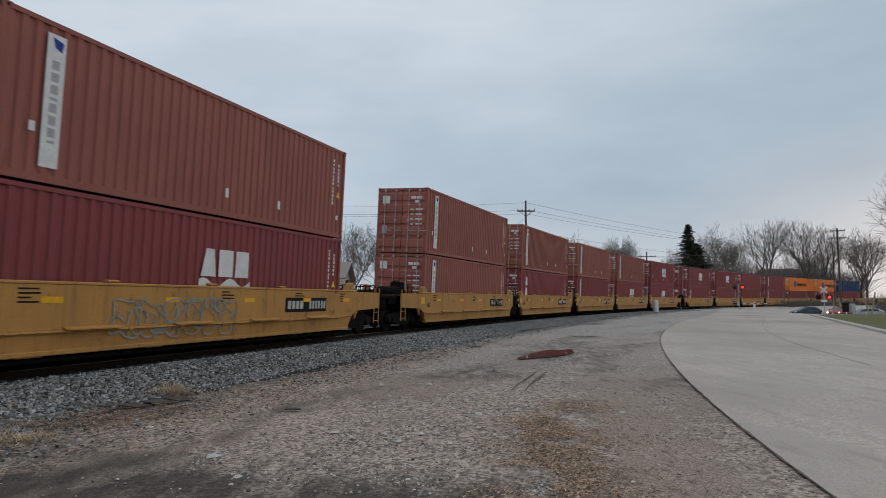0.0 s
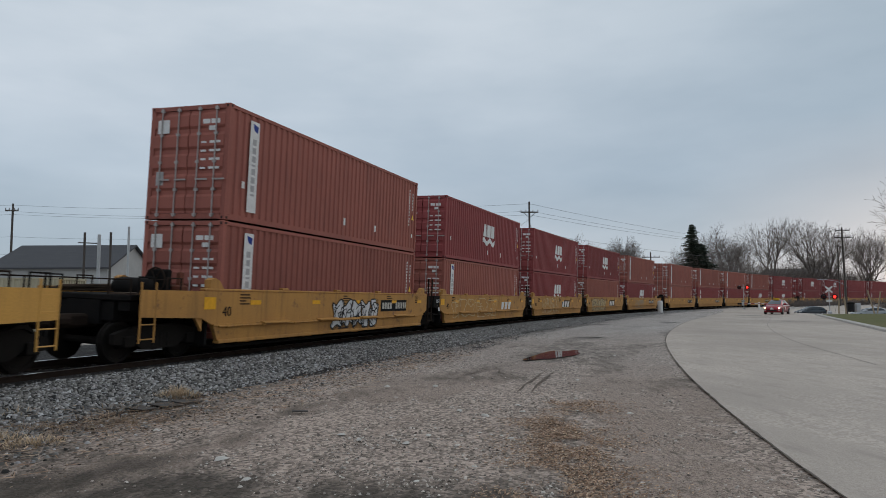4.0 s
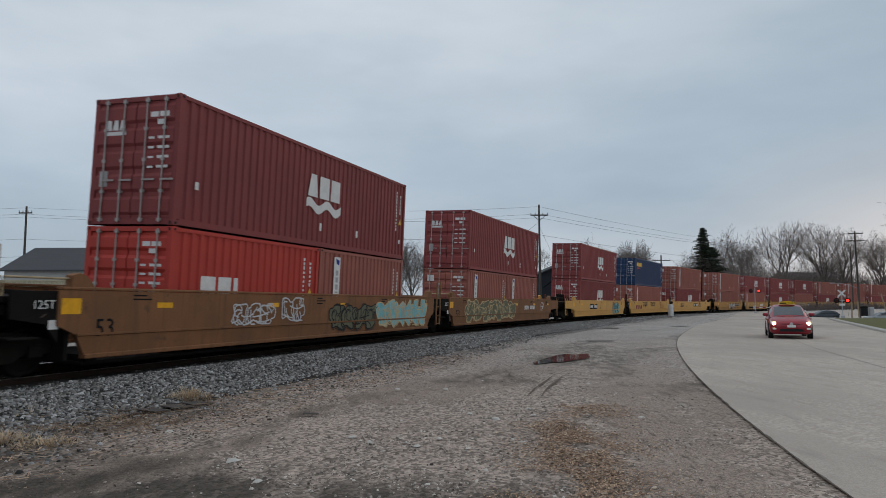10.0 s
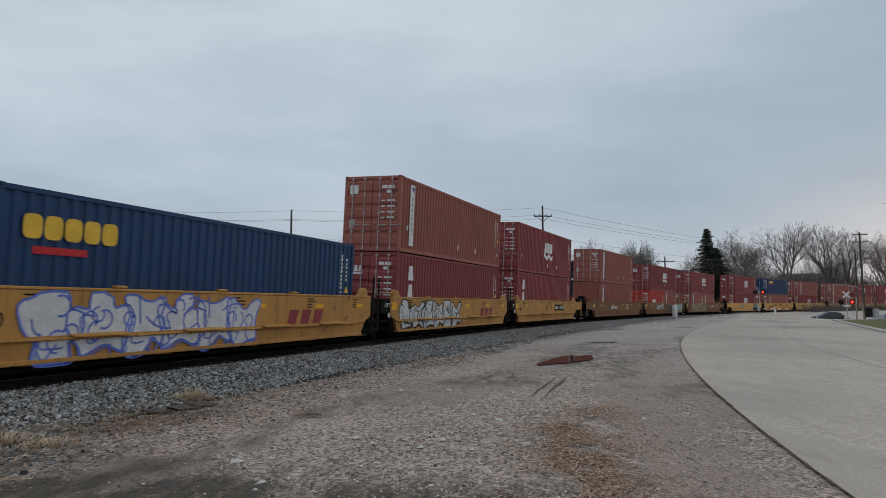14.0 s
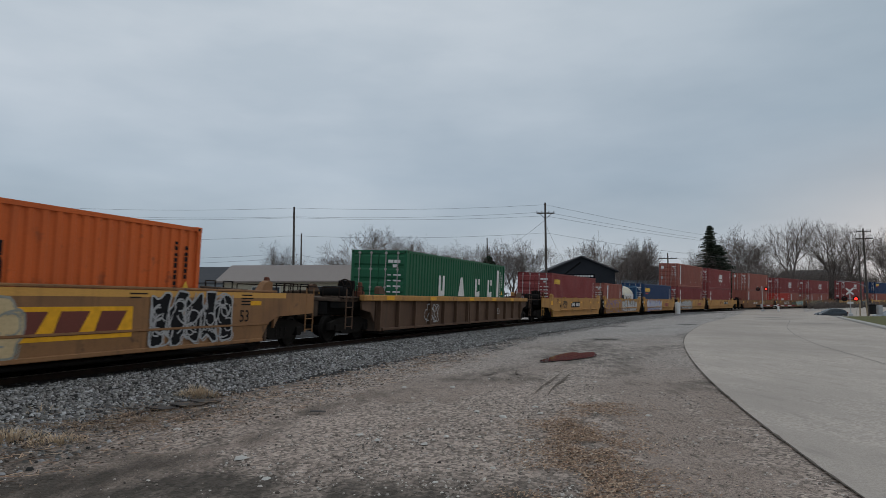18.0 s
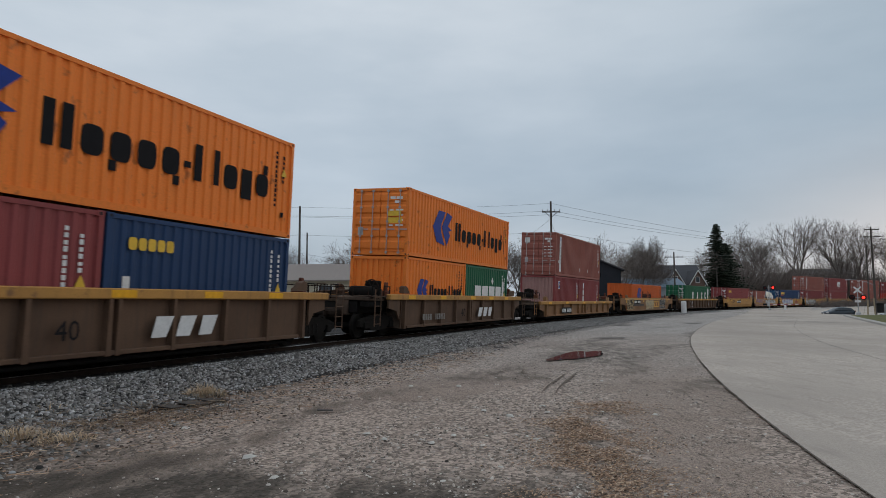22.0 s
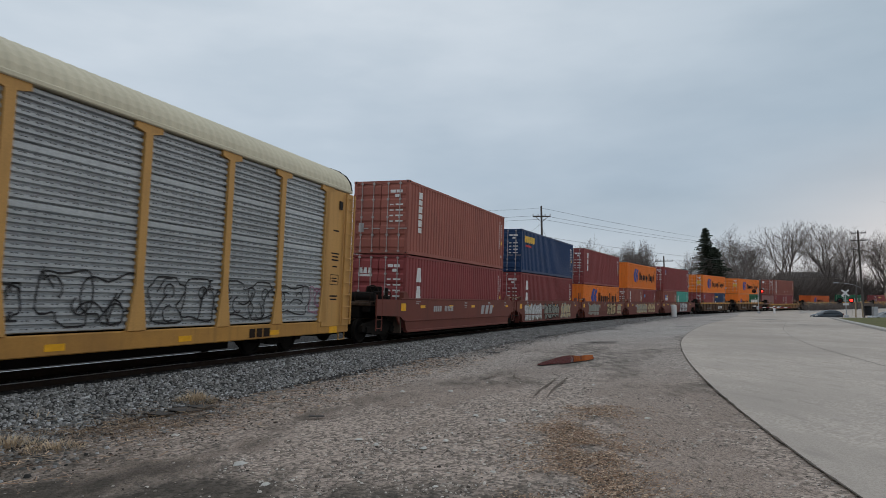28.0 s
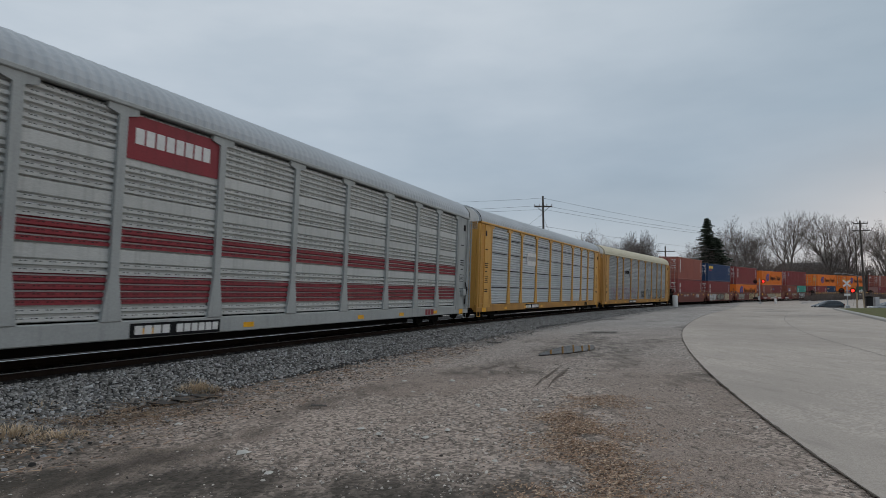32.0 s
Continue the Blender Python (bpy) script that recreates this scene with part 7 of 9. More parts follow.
build_train()



# ---- marks, puddle, weeds and litter on the lot ----
def ribbon_sheet(name, pts, widths, lift, material, label, category):
    v, f = [], []
    for i, (x, y) in enumerate(pts):
        a, b = pts[max(i - 1, 0)], pts[min(i + 1, len(pts) - 1)]
        d = math.hypot(b[0] - a[0], b[1] - a[1]) or 1
        nx, ny = (b[1] - a[1]) / d, -(b[0] - a[0]) / d
        l, r = widths(i)
        for k in (-l, r):
            v.append((x + nx * k, y + ny * k, float(ground_z(x, y)) + lift))
        if i:
            q = 2 * i
            f.append((q - 2, q - 1, q + 1, q))
    me = bpy.data.meshes.new(name)
    me.from_pydata(v, [], f)
    me.materials.append(material)
    return tagged(new(name, me), label, category, kind="structure")


def blob(cx, cy, rx, ry, seed, n=28, rot=0.0):
    rng = random.Random(seed)
    ph = [rng.uniform(0, 6.28) for _ in range(5)]
    out = []
    for i in range(n):
        a = i * math.tau / n
        r = 1 + sum(0.13 / (j + 1) ** 0.5 * math.sin((j + 2) * a + ph[j]) for j in range(5))
        x, y = rx * r * math.cos(a), ry * r * math.sin(a)
        out.append((cx + x * math.cos(rot) - y * math.sin(rot), cy + x * math.sin(rot) + y * math.cos(rot)))
    return out


def patch(name, outline, lift, material, label, category, kind="structure"):
    me = bpy.data.meshes.new(name)
    me.from_pydata([(x, y, float(ground_z(x, y)) + lift) for x, y in outline], [], [tuple(range(len(outline)))])
    me.materials.append(material)
    return tagged(new(name, me), label, category, kind=kind)


def ragged(outline, seed):
    """Uneven small bays along an outline."""
    rng = random.Random(seed)
    cx, cy = sum(p[0] for p in outline) / len(outline), sum(p[1] for p in outline) / len(outline)
    out, k = [], 1.0
    for x, y in outline:
        k = 0.8 * k + 0.2 * rng.uniform(0.5, 1.4)
        out.append((cx + (x - cx) * k, cy + (y - cy) * k))
    return out


def lot_details():
    rng = random.Random(5)
    fine = smooth_line(ROAD_LEFT, 1400)
    jag = [rng.uniform(0.0, 0.026) * (1 + (rng.random() < 0.12) * 1.5) for _ in fine]
    ribbon_sheet("road_edge", fine, lambda i: (jag[i], jag[(i * 7) % len(jag)] * 0.5), 0.026, EDGE, "dark crumbling edge of the street", "road edge")
    seam = smooth_line([(10.5, 15.5), (13.2, 23.7), (15.2, 28.6), (16.6, 31.9), (20.5, 40.2), (28.8, 55.8), (36, 72)], 70)
    ribbon_sheet("tar_seam", seam, lambda i: (0.013 + 0.007 * math.sin(i * 1.7), 0.012), 0.025, TAR, "thin dark tar seam along the street", "road seam")
    rough_patch = [(25.5, 49.0, 1.5, 0.35, 1), (26.4, 47.2, 1.2, 0.3, 2), (24.4, 46.0, 1.0, 0.25, 3), (28.8, 58.0, 1.6, 0.6, 4), (21.5, 46.5, 0.7, 0.3, 5), (31, 64, 1.3, 0.8, 6), (14.5, 30.2, 0.5, 0.12, 7)]
    for cx, cy, rx, ry, sd in rough_patch:
        patch("road_patch", blob(cx, cy, rx, ry, sd, 44, -0.2), 0.025, PATCH, "darker worn patch in the asphalt", "road patch")
    patch("puddle", blob(3.72, 19.5, 0.50, 1.95, 28, 90, -0.44), 0.016, WATER, "shallow muddy puddle reflecting the train", "puddle")
    for cx, cy, rx, ry, sd in ((7.0, 28.6, 1.0, 0.35, 21), (17.0, 47.0, 1.2, 1.0, 22), (11.2, 43.5, 1.3, 1.0, 23)):
        patch("pothole", blob(cx, cy, rx * 0.6, ry * 0.6, sd, 44), 0.018, MUD, "damp shallow hollow in the gravel", "pothole")
    dirt = mat("damp_dirt", (0.125, 0.10, 0.082), 0.9, dark=(0.18, 0.145, 0.118), scale=9, amount=1.0, fine=40, bump=0.6, fine_amount=0.6)
    # short bent wheel marks
    for k, line in enumerate(([(1.5, 11.3), (1.85, 12.6), (2.2, 13.6), (2.6, 14.9)], [(1.72, 11.2), (2.05, 12.5), (2.42, 13.6), (2.85, 15.0)], [(0.6, 13.9), (0.95, 14.5), (1.45, 15.6)], [(1.75, 14.2), (1.6, 14.8), (1.72, 15.6)])):
        rut = smooth_line(line, 30)
        ribbon_sheet("wheel_rut", rut, lambda i: (0.035 * math.sin(math.pi * i / 29) * rng.uniform(0.4, 1), 0.035 * math.sin(math.pi * i / 29) * rng.uniform(0.4, 1)), 0.016, dirt, "faint dark wheel rut in the gravel", "wheel rut")


lot_details()


def tuft(name, x, y, r, n, height, material, label, seed, droop=0.6):
    rng = random.Random(seed)
    g = Geo()
    for _ in range(n):
        a, q = rng.uniform(0, 6.28), r * rng.random() ** 0.8
        bx, by = q * math.cos(a), q * math.sin(a)
        d, h = a + rng.gauss(0, 0.9), height * rng.uniform(0.25, 1) * (1.1 - 0.75 * q / r)
        w, reach = 0.004, (h * 0.6 + height * 0.5) * droop * rng.uniform(0.5, 1.5)
        tx, ty = bx + math.cos(d) * reach, by + math.sin(d) * reach
        mx, my = (bx * 0.6 + tx * 0.4), (by * 0.6 + ty * 0.4)
        px, py = -math.sin(d) * w, math.cos(d) * w
        g.add([(bx - px, by - py, 0), (bx + px, by + py, 0), (mx + px, my + py, h * 0.75), (mx - px, my - py, h * 0.75), (tx, ty, h)], [(0, 1, 2, 3), (3, 2, 4)])
    ob = part(name, g, material, None)
    ob.location = (x, y, float(ground_z(x, y)))
    return tagged(ob, label, "grass", kind="stuff")


tuft("grass_tuft", -4.08, 11.3, 0.36, 520, 0.24, STRAW, "tuft of dry straw-coloured grass by the ballast", 1)
tuft("grass_tuft", -7.0, 8.9, 0.7, 320, 0.22, STRAW, "sparse dry grass at the foot of the ballast", 2)
tuft("grass_tuft", -6.2, 7.8, 0.6, 260, 0.2, STRAW, "sparse dry grass at the foot of the ballast", 3)
tuft("grass_tuft", -5.6, 9.4, 0.7, 260, 0.2, STRAW, "sparse dry grass at the foot of the ballast", 4)
tuft("grass_tuft", -4.95, 7.8, 0.42, 300, 0.17, STRAW, "clump of pale dead grass among the stones", 5, 0.9)
tuft("grass_tuft", -4.35, 7.7, 0.32, 180, 0.13, STRAW, "clump of pale dead grass among the stones", 6, 0.9)
for i in range(16):
    a = 3 + i * 1.5
    X, Y, _ = on_line(a + 4, 4.5 + 0.8 * math.sin(i * 2.3))
    tuft("weed", X, Y, 0.6, 22, 0.13, TWIG, "dead brown weed stalks among the stones", 20 + i, 0.9)
for i, (X, Y) in enumerate(((-1.0, 22.5), (-2.0, 19.5), (0.3, 26))):
    tuft("weed", X, Y, 0.9, 60, 0.14, TWIG, "dead brown weed stalks among the stones", 40 + i, 0.8)


def litter():
    rng = np.random.default_rng(12)
    n = 90000
    x, y = rng.uniform(0.2, 3.2, n), rng.uniform(4.4, 11.5, n)
    near, _ = near_path(x, y, [(0.9, 4.6), (1.25, 5.6), (1.5, 7.0), (1.75, 9.0), (2.5, 11.0)])
    keep = rng.random(n) < np.exp(-(near / 0.5) ** 2) * step(0.30, 0.55, rough(x * 1.9, y * 1.5)) * (1 - 0.5 * step(7, 11, y))
    x, y = x[keep], y[keep]
    m = 3000
    s, u = rng.uniform(1, 20, m), 4.0 + 2.4 * rng.beta(1.5, 1.7, m)
    q = np.array([on_line(a, b)[:2] for a, b in zip(s, u)])
    x, y = np.concatenate([x, q[:, 0]]), np.concatenate([y, q[:, 1]])
    n = len(x)
    a, l = rng.uniform(0, math.tau, n), rng.uniform(0.005, 0.02, n) * (1 + 5.0 * (np.arange(n) > n - 1400))
    w = rng.uniform(0.002, 0.006, n)
    z0 = rng.uniform(0.010, 0.028, n)
    c, s = np.cos(a), np.sin(a)
    V = np.stack([np.stack([x - c * l + s * w, y - s * l - c * w, z0], -1), np.stack([x + c * l + s * w, y + s * l - c * w, z0 + 0.006], -1),
                  np.stack([x + c * l - s * w, y + s * l + c * w, z0 + 0.01], -1), np.stack([x - c * l - s * w, y - s * l + c * w, z0 + 0.004], -1)], 1)
    me = bpy.data.meshes.new("leaf_litter")
    me.from_pydata(V.reshape(-1, 3).tolist(), [], (np.arange(n)[:, None] * 4 + np.arange(4)).tolist())
    me.materials.append(stone_mat("litter_bits", [(0.50, 0.35, 0.235), (0.27, 0.165, 0.11), (0.63, 0.48, 0.345), (0.10, 0.06, 0.045), (0.42, 0.28, 0.185), (0.20, 0.12, 0.082)]))
    tagged(new("leaf_litter", me), "scattered brown straw and leaf litter", "litter", kind="stuff")


litter()


def dead_grass():
    """Flattened straw and broken stalks in a tangle at the foot of the ballast."""
    rng = np.random.default_rng(31)
    n = 9000
    x, y = rng.uniform(-7.6, -1.6, n), rng.uniform(6.6, 11.4, n)
    d, _ = near_path(x, y, [(-7.4, 7.6), (-5.2, 8.3), (-4.0, 9.2), (-3.4, 10.6)])
    keep = rng.random(n) < np.exp(-(d / 0.95) ** 2) * step(0.34, 0.62, rough(x * 1.3 + 50, y * 1.3))
    x, y = x[keep], y[keep]
    n = len(x)
    a, l, w = rng.uniform(0, math.tau, n), 0.03 + 0.16 * rng.beta(1.2, 2.6, n), rng.uniform(0.002, 0.0045, n)
    bend, z0, z1 = rng.normal(0, 0.35, n), rng.uniform(0.015, 0.05, n), rng.uniform(0.02, 0.11, n)
    V = []
    for k, f in ((0, 0.0), (1, 0.5), (2, 1.0)):
        b = a + bend * f
        px, py = x + np.cos(b) * l * f * 2, y + np.sin(b) * l * f * 2
        pz = z0 + (z1 - z0) * math.sin(f * 2.2)
        V += [np.stack([px - np.sin(b) * w * (1.1 - f), py + np.cos(b) * w * (1.1 - f), pz], -1), np.stack([px + np.sin(b) * w * (1.1 - f), py - np.cos(b) * w * (1.1 - f), pz + 0.003], -1)]
    V = np.stack(V, 1).reshape(-1, 3)
    F = [(6 * i + q, 6 * i + q + 1, 6 * i + q + 3, 6 * i + q + 2) for i in range(n) for q in (0, 2)]
    me = bpy.data.meshes.new("dead_grass")
    me.from_pydata(V.tolist(), [], F)
    me.materials.append(stone_mat("straw_stalks", [(0.10, 0.065, 0.05), (0.34, 0.235, 0.15), (0.06, 0.04, 0.032), (0.48, 0.36, 0.24), (0.17, 0.11, 0.08), (0.25, 0.17, 0.12)]))
    tagged(new("dead_grass", me), "flattened tangle of dead straw and brown stalks", "grass", kind="stuff")


dead_grass()


def slabs():
    """Broken dark shingles lying by the ballast."""
    dark = mat("weathered_shingle", (0.085, 0.078, 0.072), 0.8, scale=4, fine=40, bump=0.4)
    for x, y, a, w, l in ((-3.9, 10.35, 1.1, 0.42, 0.36), (-4.12, 10.02, 1.15, 0.36, 0.30), (-3.72, 10.68, 1.0, 0.36, 0.34), (-1.75, 9.6, 0.2, 0.08, 0.22), (1.75, 22.4, 0.1, 0.2, 0.5)):
        g = Geo().box(-l / 2, l / 2, -w / 2, w / 2, 0, 0.014, bevel=0.004)
        ob = part("shingle", g, dark, None)
        ob.matrix_basis = pose(x, y, 0.03, 2, 3, math.degrees(a))
        tagged(ob, "broken dark roofing shingle lying on the gravel", "shingle", "broken shingles")


slabs()


# ---- trees ----
BARK = mat("grey_bark", (0.15, 0.128, 0.115), 0.9, scale=4, fine=20, stretch=(1, 1, 0.3))
TWIGS = mat("bare_twigs", (0.17, 0.142, 0.128), 0.9, scale=1, fine=8, bump=0)
NEEDLE = mat("spruce_needles", (0.032, 0.046, 0.032), 0.9, dark=(0.048, 0.052, 0.034), scale=1.2, fine=8, bump=0)
CEDAR = mat("brownish_cedar", (0.12, 0.092, 0.07), 0.9, dark=(0.075, 0.07, 0.048), scale=1.0, fine=8, bump=0)


def bare_tree_geo(height, spread, seed, trunk_r):
    """Tapered trunk with limbs that fan upward, and a crown of thin bare twigs."""
    rng = random.Random(seed)
    wood, twig = Geo(), Geo()
    reach = (0.34, 0.42, 0.27, 0.17, 0.10, 0.06)
    count = (7, 5, 4, 4, 3)

    def grow(p, d, length, r, level):
        n = (5, 4, 3, 3, 2, 2)[level]
        pts, rad, q = [p], [r], p
        for i in range(n):
            d = (d + Vector((rng.gauss(0, 1), rng.gauss(0, 1), 0.4 if 0 < level < 4 else 0.05)) * (0.05 if level == 0 else 0.15)).normalized()
            q = q + d * length / n
            pts.append(q)
            rad.append(max(r * (1 - (0.45 if level == 0 else 0.75) * (i + 1) / n), 0.012))
        (wood if level < 3 else twig).tube(pts, rad, (8, 6, 5, 3, 3, 3)[level], caps=False)
        if level >= 5:
            return
        a = rng.uniform(0, math.tau)
        for k in range(count[level]):
            f = (0.5 if level == 0 else 0.28) + (0.5 if level == 0 else 0.72) * (k + rng.random()) / count[level]
            j = min(int(f * n), n - 1)
            base = pts[j].lerp(pts[j + 1], min(f * n - j, 1))
            a += 2.4 + rng.uniform(-0.5, 0.5)
            side = d.orthogonal().normalized()
            other = d.cross(side)
            lean = spread * rng.uniform(0.4, 0.82) * (1.2 - 0.5 * f)
            nd = (d * math.cos(lean) + (side * math.cos(a) + other * math.sin(a)) * math.sin(lean)).normalized()
            grow(base, nd, height * reach[level + 1] * rng.uniform(0.65, 1.1) * (1.12 - 0.3 * f), r * (0.6 if level == 0 else 0.5) * rng.uniform(0.7, 1.0), level + 1)
    grow(Vector((0, 0, -0.2)), Vector((0, 0, 1)), height * reach[0], trunk_r, 0)
    k = height / max(p[2] for p in twig.v)
    for g in (wood, twig):
        g.v = [(x * k, y * k, z * k) for x, y, z in g.v]
    return wood, twig


TREES = {}


def bare_tree(x, y, height, kind, turn, label="bare leafless deciduous tree with grey branches"):
    if kind not in TREES:
        h, sp, sd, r = {"round": (12, 1.0, 3, 0.20), "tall": (19, 0.85, 7, 0.36), "broad": (17, 1.1, 11, 0.34), "slim": (11, 0.7, 15, 0.14), "wild": (14, 0.95, 19, 0.24)}[kind]
        wood, twig = bare_tree_geo(h, sp, sd, r)
        TREES[kind] = (h, wood.mesh("trunk", [BARK]), twig.mesh("crown", [TWIGS]))
    h, wood, twig = TREES[kind]
    t = thing("tree", label, "tree", "bare trees")
    part("trunk", wood, BARK, t)
    part("crown", twig, TWIGS, t)
    k = height / h
    t.matrix_basis = Matrix.Translation((x, y, float(ground_z(x, y)) - 0.1)) @ Matrix.Rotation(turn, 4, "Z") @ Matrix.Scale(k, 4)


def conifer(x, y, height, radius, seed, material, label):
    rng = random.Random(seed)
    t = thing("conifer", label, "tree", "evergreens")
    t.location = (x, y, float(ground_z(x, y)) - 0.1)
    part("trunk", Geo().tube([(0, 0, 0), (0, 0, height * 0.98)], [radius * 0.07, 0.02], 7), BARK, t)
    g = Geo()
    z = height * 0.08
    while z < height * 0.985:
        f = 1 - z / height
        R = radius * (f ** 0.72) * rng.uniform(0.66, 1.2) + 0.12
        m = int(10 + 10 * f)
        for i in range(m):
            a = i * math.tau / m + rng.uniform(-0.25, 0.25)
            r = R * rng.choice((rng.uniform(0.35, 0.7), rng.uniform(0.7, 1.2)))
            ca, sa = math.cos(a), math.sin(a)
            prev = None
            n = 6
            for k in range(n):
                u = (k + 0.5) / n
                w = 0.20 * radius * (1 - 0.65 * u) * (0.3 + 0.7 * R / radius)
                bz = z - 0.30 * r * u + 0.10 * r * u * u
                for sd in (-1, 1):
                    cx, cy = r * u * ca, r * u * sa
                    ex, ey = cx + (ca * 0.5 - sa * sd) * w, cy + (sa * 0.5 + ca * sd) * w
                    jz = rng.uniform(-0.15, 0.05) - 0.12
                    g.add([(cx - ca * w * 0.3, cy - sa * w * 0.3, bz + 0.05), (ex, ey, bz + jz), (cx + ca * w * 0.6, cy + sa * w * 0.6, bz + 0.02), (cx, cy, bz - 0.22)], [(0, 1, 2), (0, 3, 1), (3, 2, 1)])
        z += height * 0.028 * (0.6 + 0.7 * f)
    part("crown", g, material, t)


def plant_trees():
    rows = [(-7.5, 72, 10.7, "round"), (-5.0, 80, 9.7, "slim"), (-3.4, 86, 10.4, "round"), (-0.4, 88, 9.0, "slim"), (3.7, 96, 10.6, "wild"), (7.3, 95, 11.2, "round"), (10.5, 97, 11.5, "wild"), (13.3, 99, 11.0, "round"),
            (22.7, 100, 12.1, "round"), (27.4, 104, 10.9, "wild"), (30.2, 107, 9.5, "slim"), (-19.6, 82, 9.4, "wild"), (-13.3, 86, 8.8, "round"), (-24.5, 95, 6, "slim"), (40, 150, 12, "wild"), (55.6, 150, 14.4, "wild"),
            (90.6, 202, 25.6, "broad"), (96.5, 212, 23.0, "round"), (104.5, 200, 27.0, "tall"), (118, 203, 26.8, "tall"), (127.5, 209, 25.5, "tall"), (142, 214, 25.5, "broad"), (152, 226, 25, "tall"),
            (47, 160, 11, "round"), (-60, 110, 9, "wild"), (-45, 105, 7, "round"), (103, 222, 22.0, "round"), (132, 222, 20, "wild"), (82, 205, 16, "wild"), (137, 232, 19, "broad")]
    for i, (x, y, h, k) in enumerate(rows):
        bare_tree(x, y, h, k, i * 1.9)
    bare_tree(46.2, 57.5, 14.5, "wild", 0.6, "bare roadside tree with drooping thin branches")
    conifer(60.2, 150, 19.2, 6.8, 3, NEEDLE, "tall dark-green spruce behind the crossing")
    conifer(63.2, 153, 15.0, 7.6, 4, NEEDLE, "dark-green spruce behind the crossing")
    conifer(6.4, 92, 8.2, 3.2, 5, NEEDLE, "small dark evergreen among the bare trees")
    for dx, h in ((0.0, 12.6), (0.7, 11.4), (-0.6, 10.6)):
        bare_tree(33.0 + dx, 112 + dx, h, "slim", 2.0 + dx * 3, "slender bare tree with dense upright brown twigs")
    conifer(1.7, 90, 7.6, 2.6, 8, NEEDLE, "small dark evergreen among the bare trees")


plant_trees()


def thicket(name, pts, n, h0, h1, seed, label, r=0.02):
    """A hedge of bare brush in one mesh."""
    rng = random.Random(seed)
    g = Geo()
    for _ in range(n):
        i = rng.randrange(len(pts) - 1)
        u = rng.random()
        x = pts[i][0] * (1 - u) + pts[i + 1][0] * u + rng.gauss(0, 0.8)
        y = pts[i][1] * (1 - u) + pts[i + 1][1] * u + rng.gauss(0, 0.8)
        z = float(ground_z(x, y))
        h = rng.uniform(h0, h1)
        for _ in range(7):
            d = Vector((rng.gauss(0, 0.45), rng.gauss(0, 0.45), 1)).normalized()
            a = Vector((x, y, z))
            b = a + d * h * 0.6 * rng.uniform(0.7, 1.1)
            c = b + (d + Vector((rng.gauss(0, 0.3), rng.gauss(0, 0.3), 0))).normalized() * h * 0.4
            g.tube([a, b, c], [r, r * 0.7, r * 0.35], 3, caps=False)
            for _ in range(3):
                e = a.lerp(b, rng.uniform(0.4, 1))
                g.tube([e, e + Vector((rng.gauss(0, 0.5), rng.gauss(0, 0.5), rng.uniform(0.1, 0.8))) * h * 0.3], [r * 0.45, r * 0.2], 3, caps=False)
    ob = part(name, g, TWIGS, None)
    tagged(ob, label, "bushes", kind="stuff")


thicket("brush", [on_line(s, 6.0)[:2] for s in range(150, 215, 5)], 260, 0.8, 2.2, 1, "low bare brush along the far track")
thicket("brush", [on_line(s, -6.5)[:2] for s in range(120, 260, 8)], 300, 1.2, 3.4, 2, "dense bare brush behind the railway")
thicket("far_brush", [on_line(s, -18)[:2] for s in range(168, 270, 6)], 780, 6.0, 13.0, 4, "tangle of bare brush under the far trees", 0.06)
thicket("brush", [(67, 97), (74, 102), (84, 109)], 150, 1.5, 4.0, 3, "bare brush beside the side street")


# ---- buildings beyond the track ----
def wall_mat(name, col, **k):
    return mat(name, col, 0.8, scale=0.8, amount=0.4, fine=20, bump=0.1, **k)


SHINGLE = mat("dark_shingle_roof", (0.065, 0.068, 0.075), 0.85, dark=(0.09, 0.09, 0.095), scale=0.7, fine=12, bump=0.3, stretch=(1, 6, 1))
WORN_ROOF = mat("weathered_brown_roof", (0.115, 0.105, 0.10), 0.9, dark=(0.085, 0.08, 0.078), scale=0.7, fine=12, bump=0.3)
TAN_ROOF = mat("tan_metal_roof", (0.24, 0.205, 0.185), 0.55, dark=(0.20, 0.17, 0.155), scale=0.5, fine=15, stretch=(12, 1, 1))
GLASS = mat("dark_window_glass", (0.02, 0.025, 0.03), 0.08, spec=0.6, scale=1, fine=4, bump=0, fine_amount=0.0)
TRIM = wall_mat("white_trim", (0.68, 0.68, 0.66))


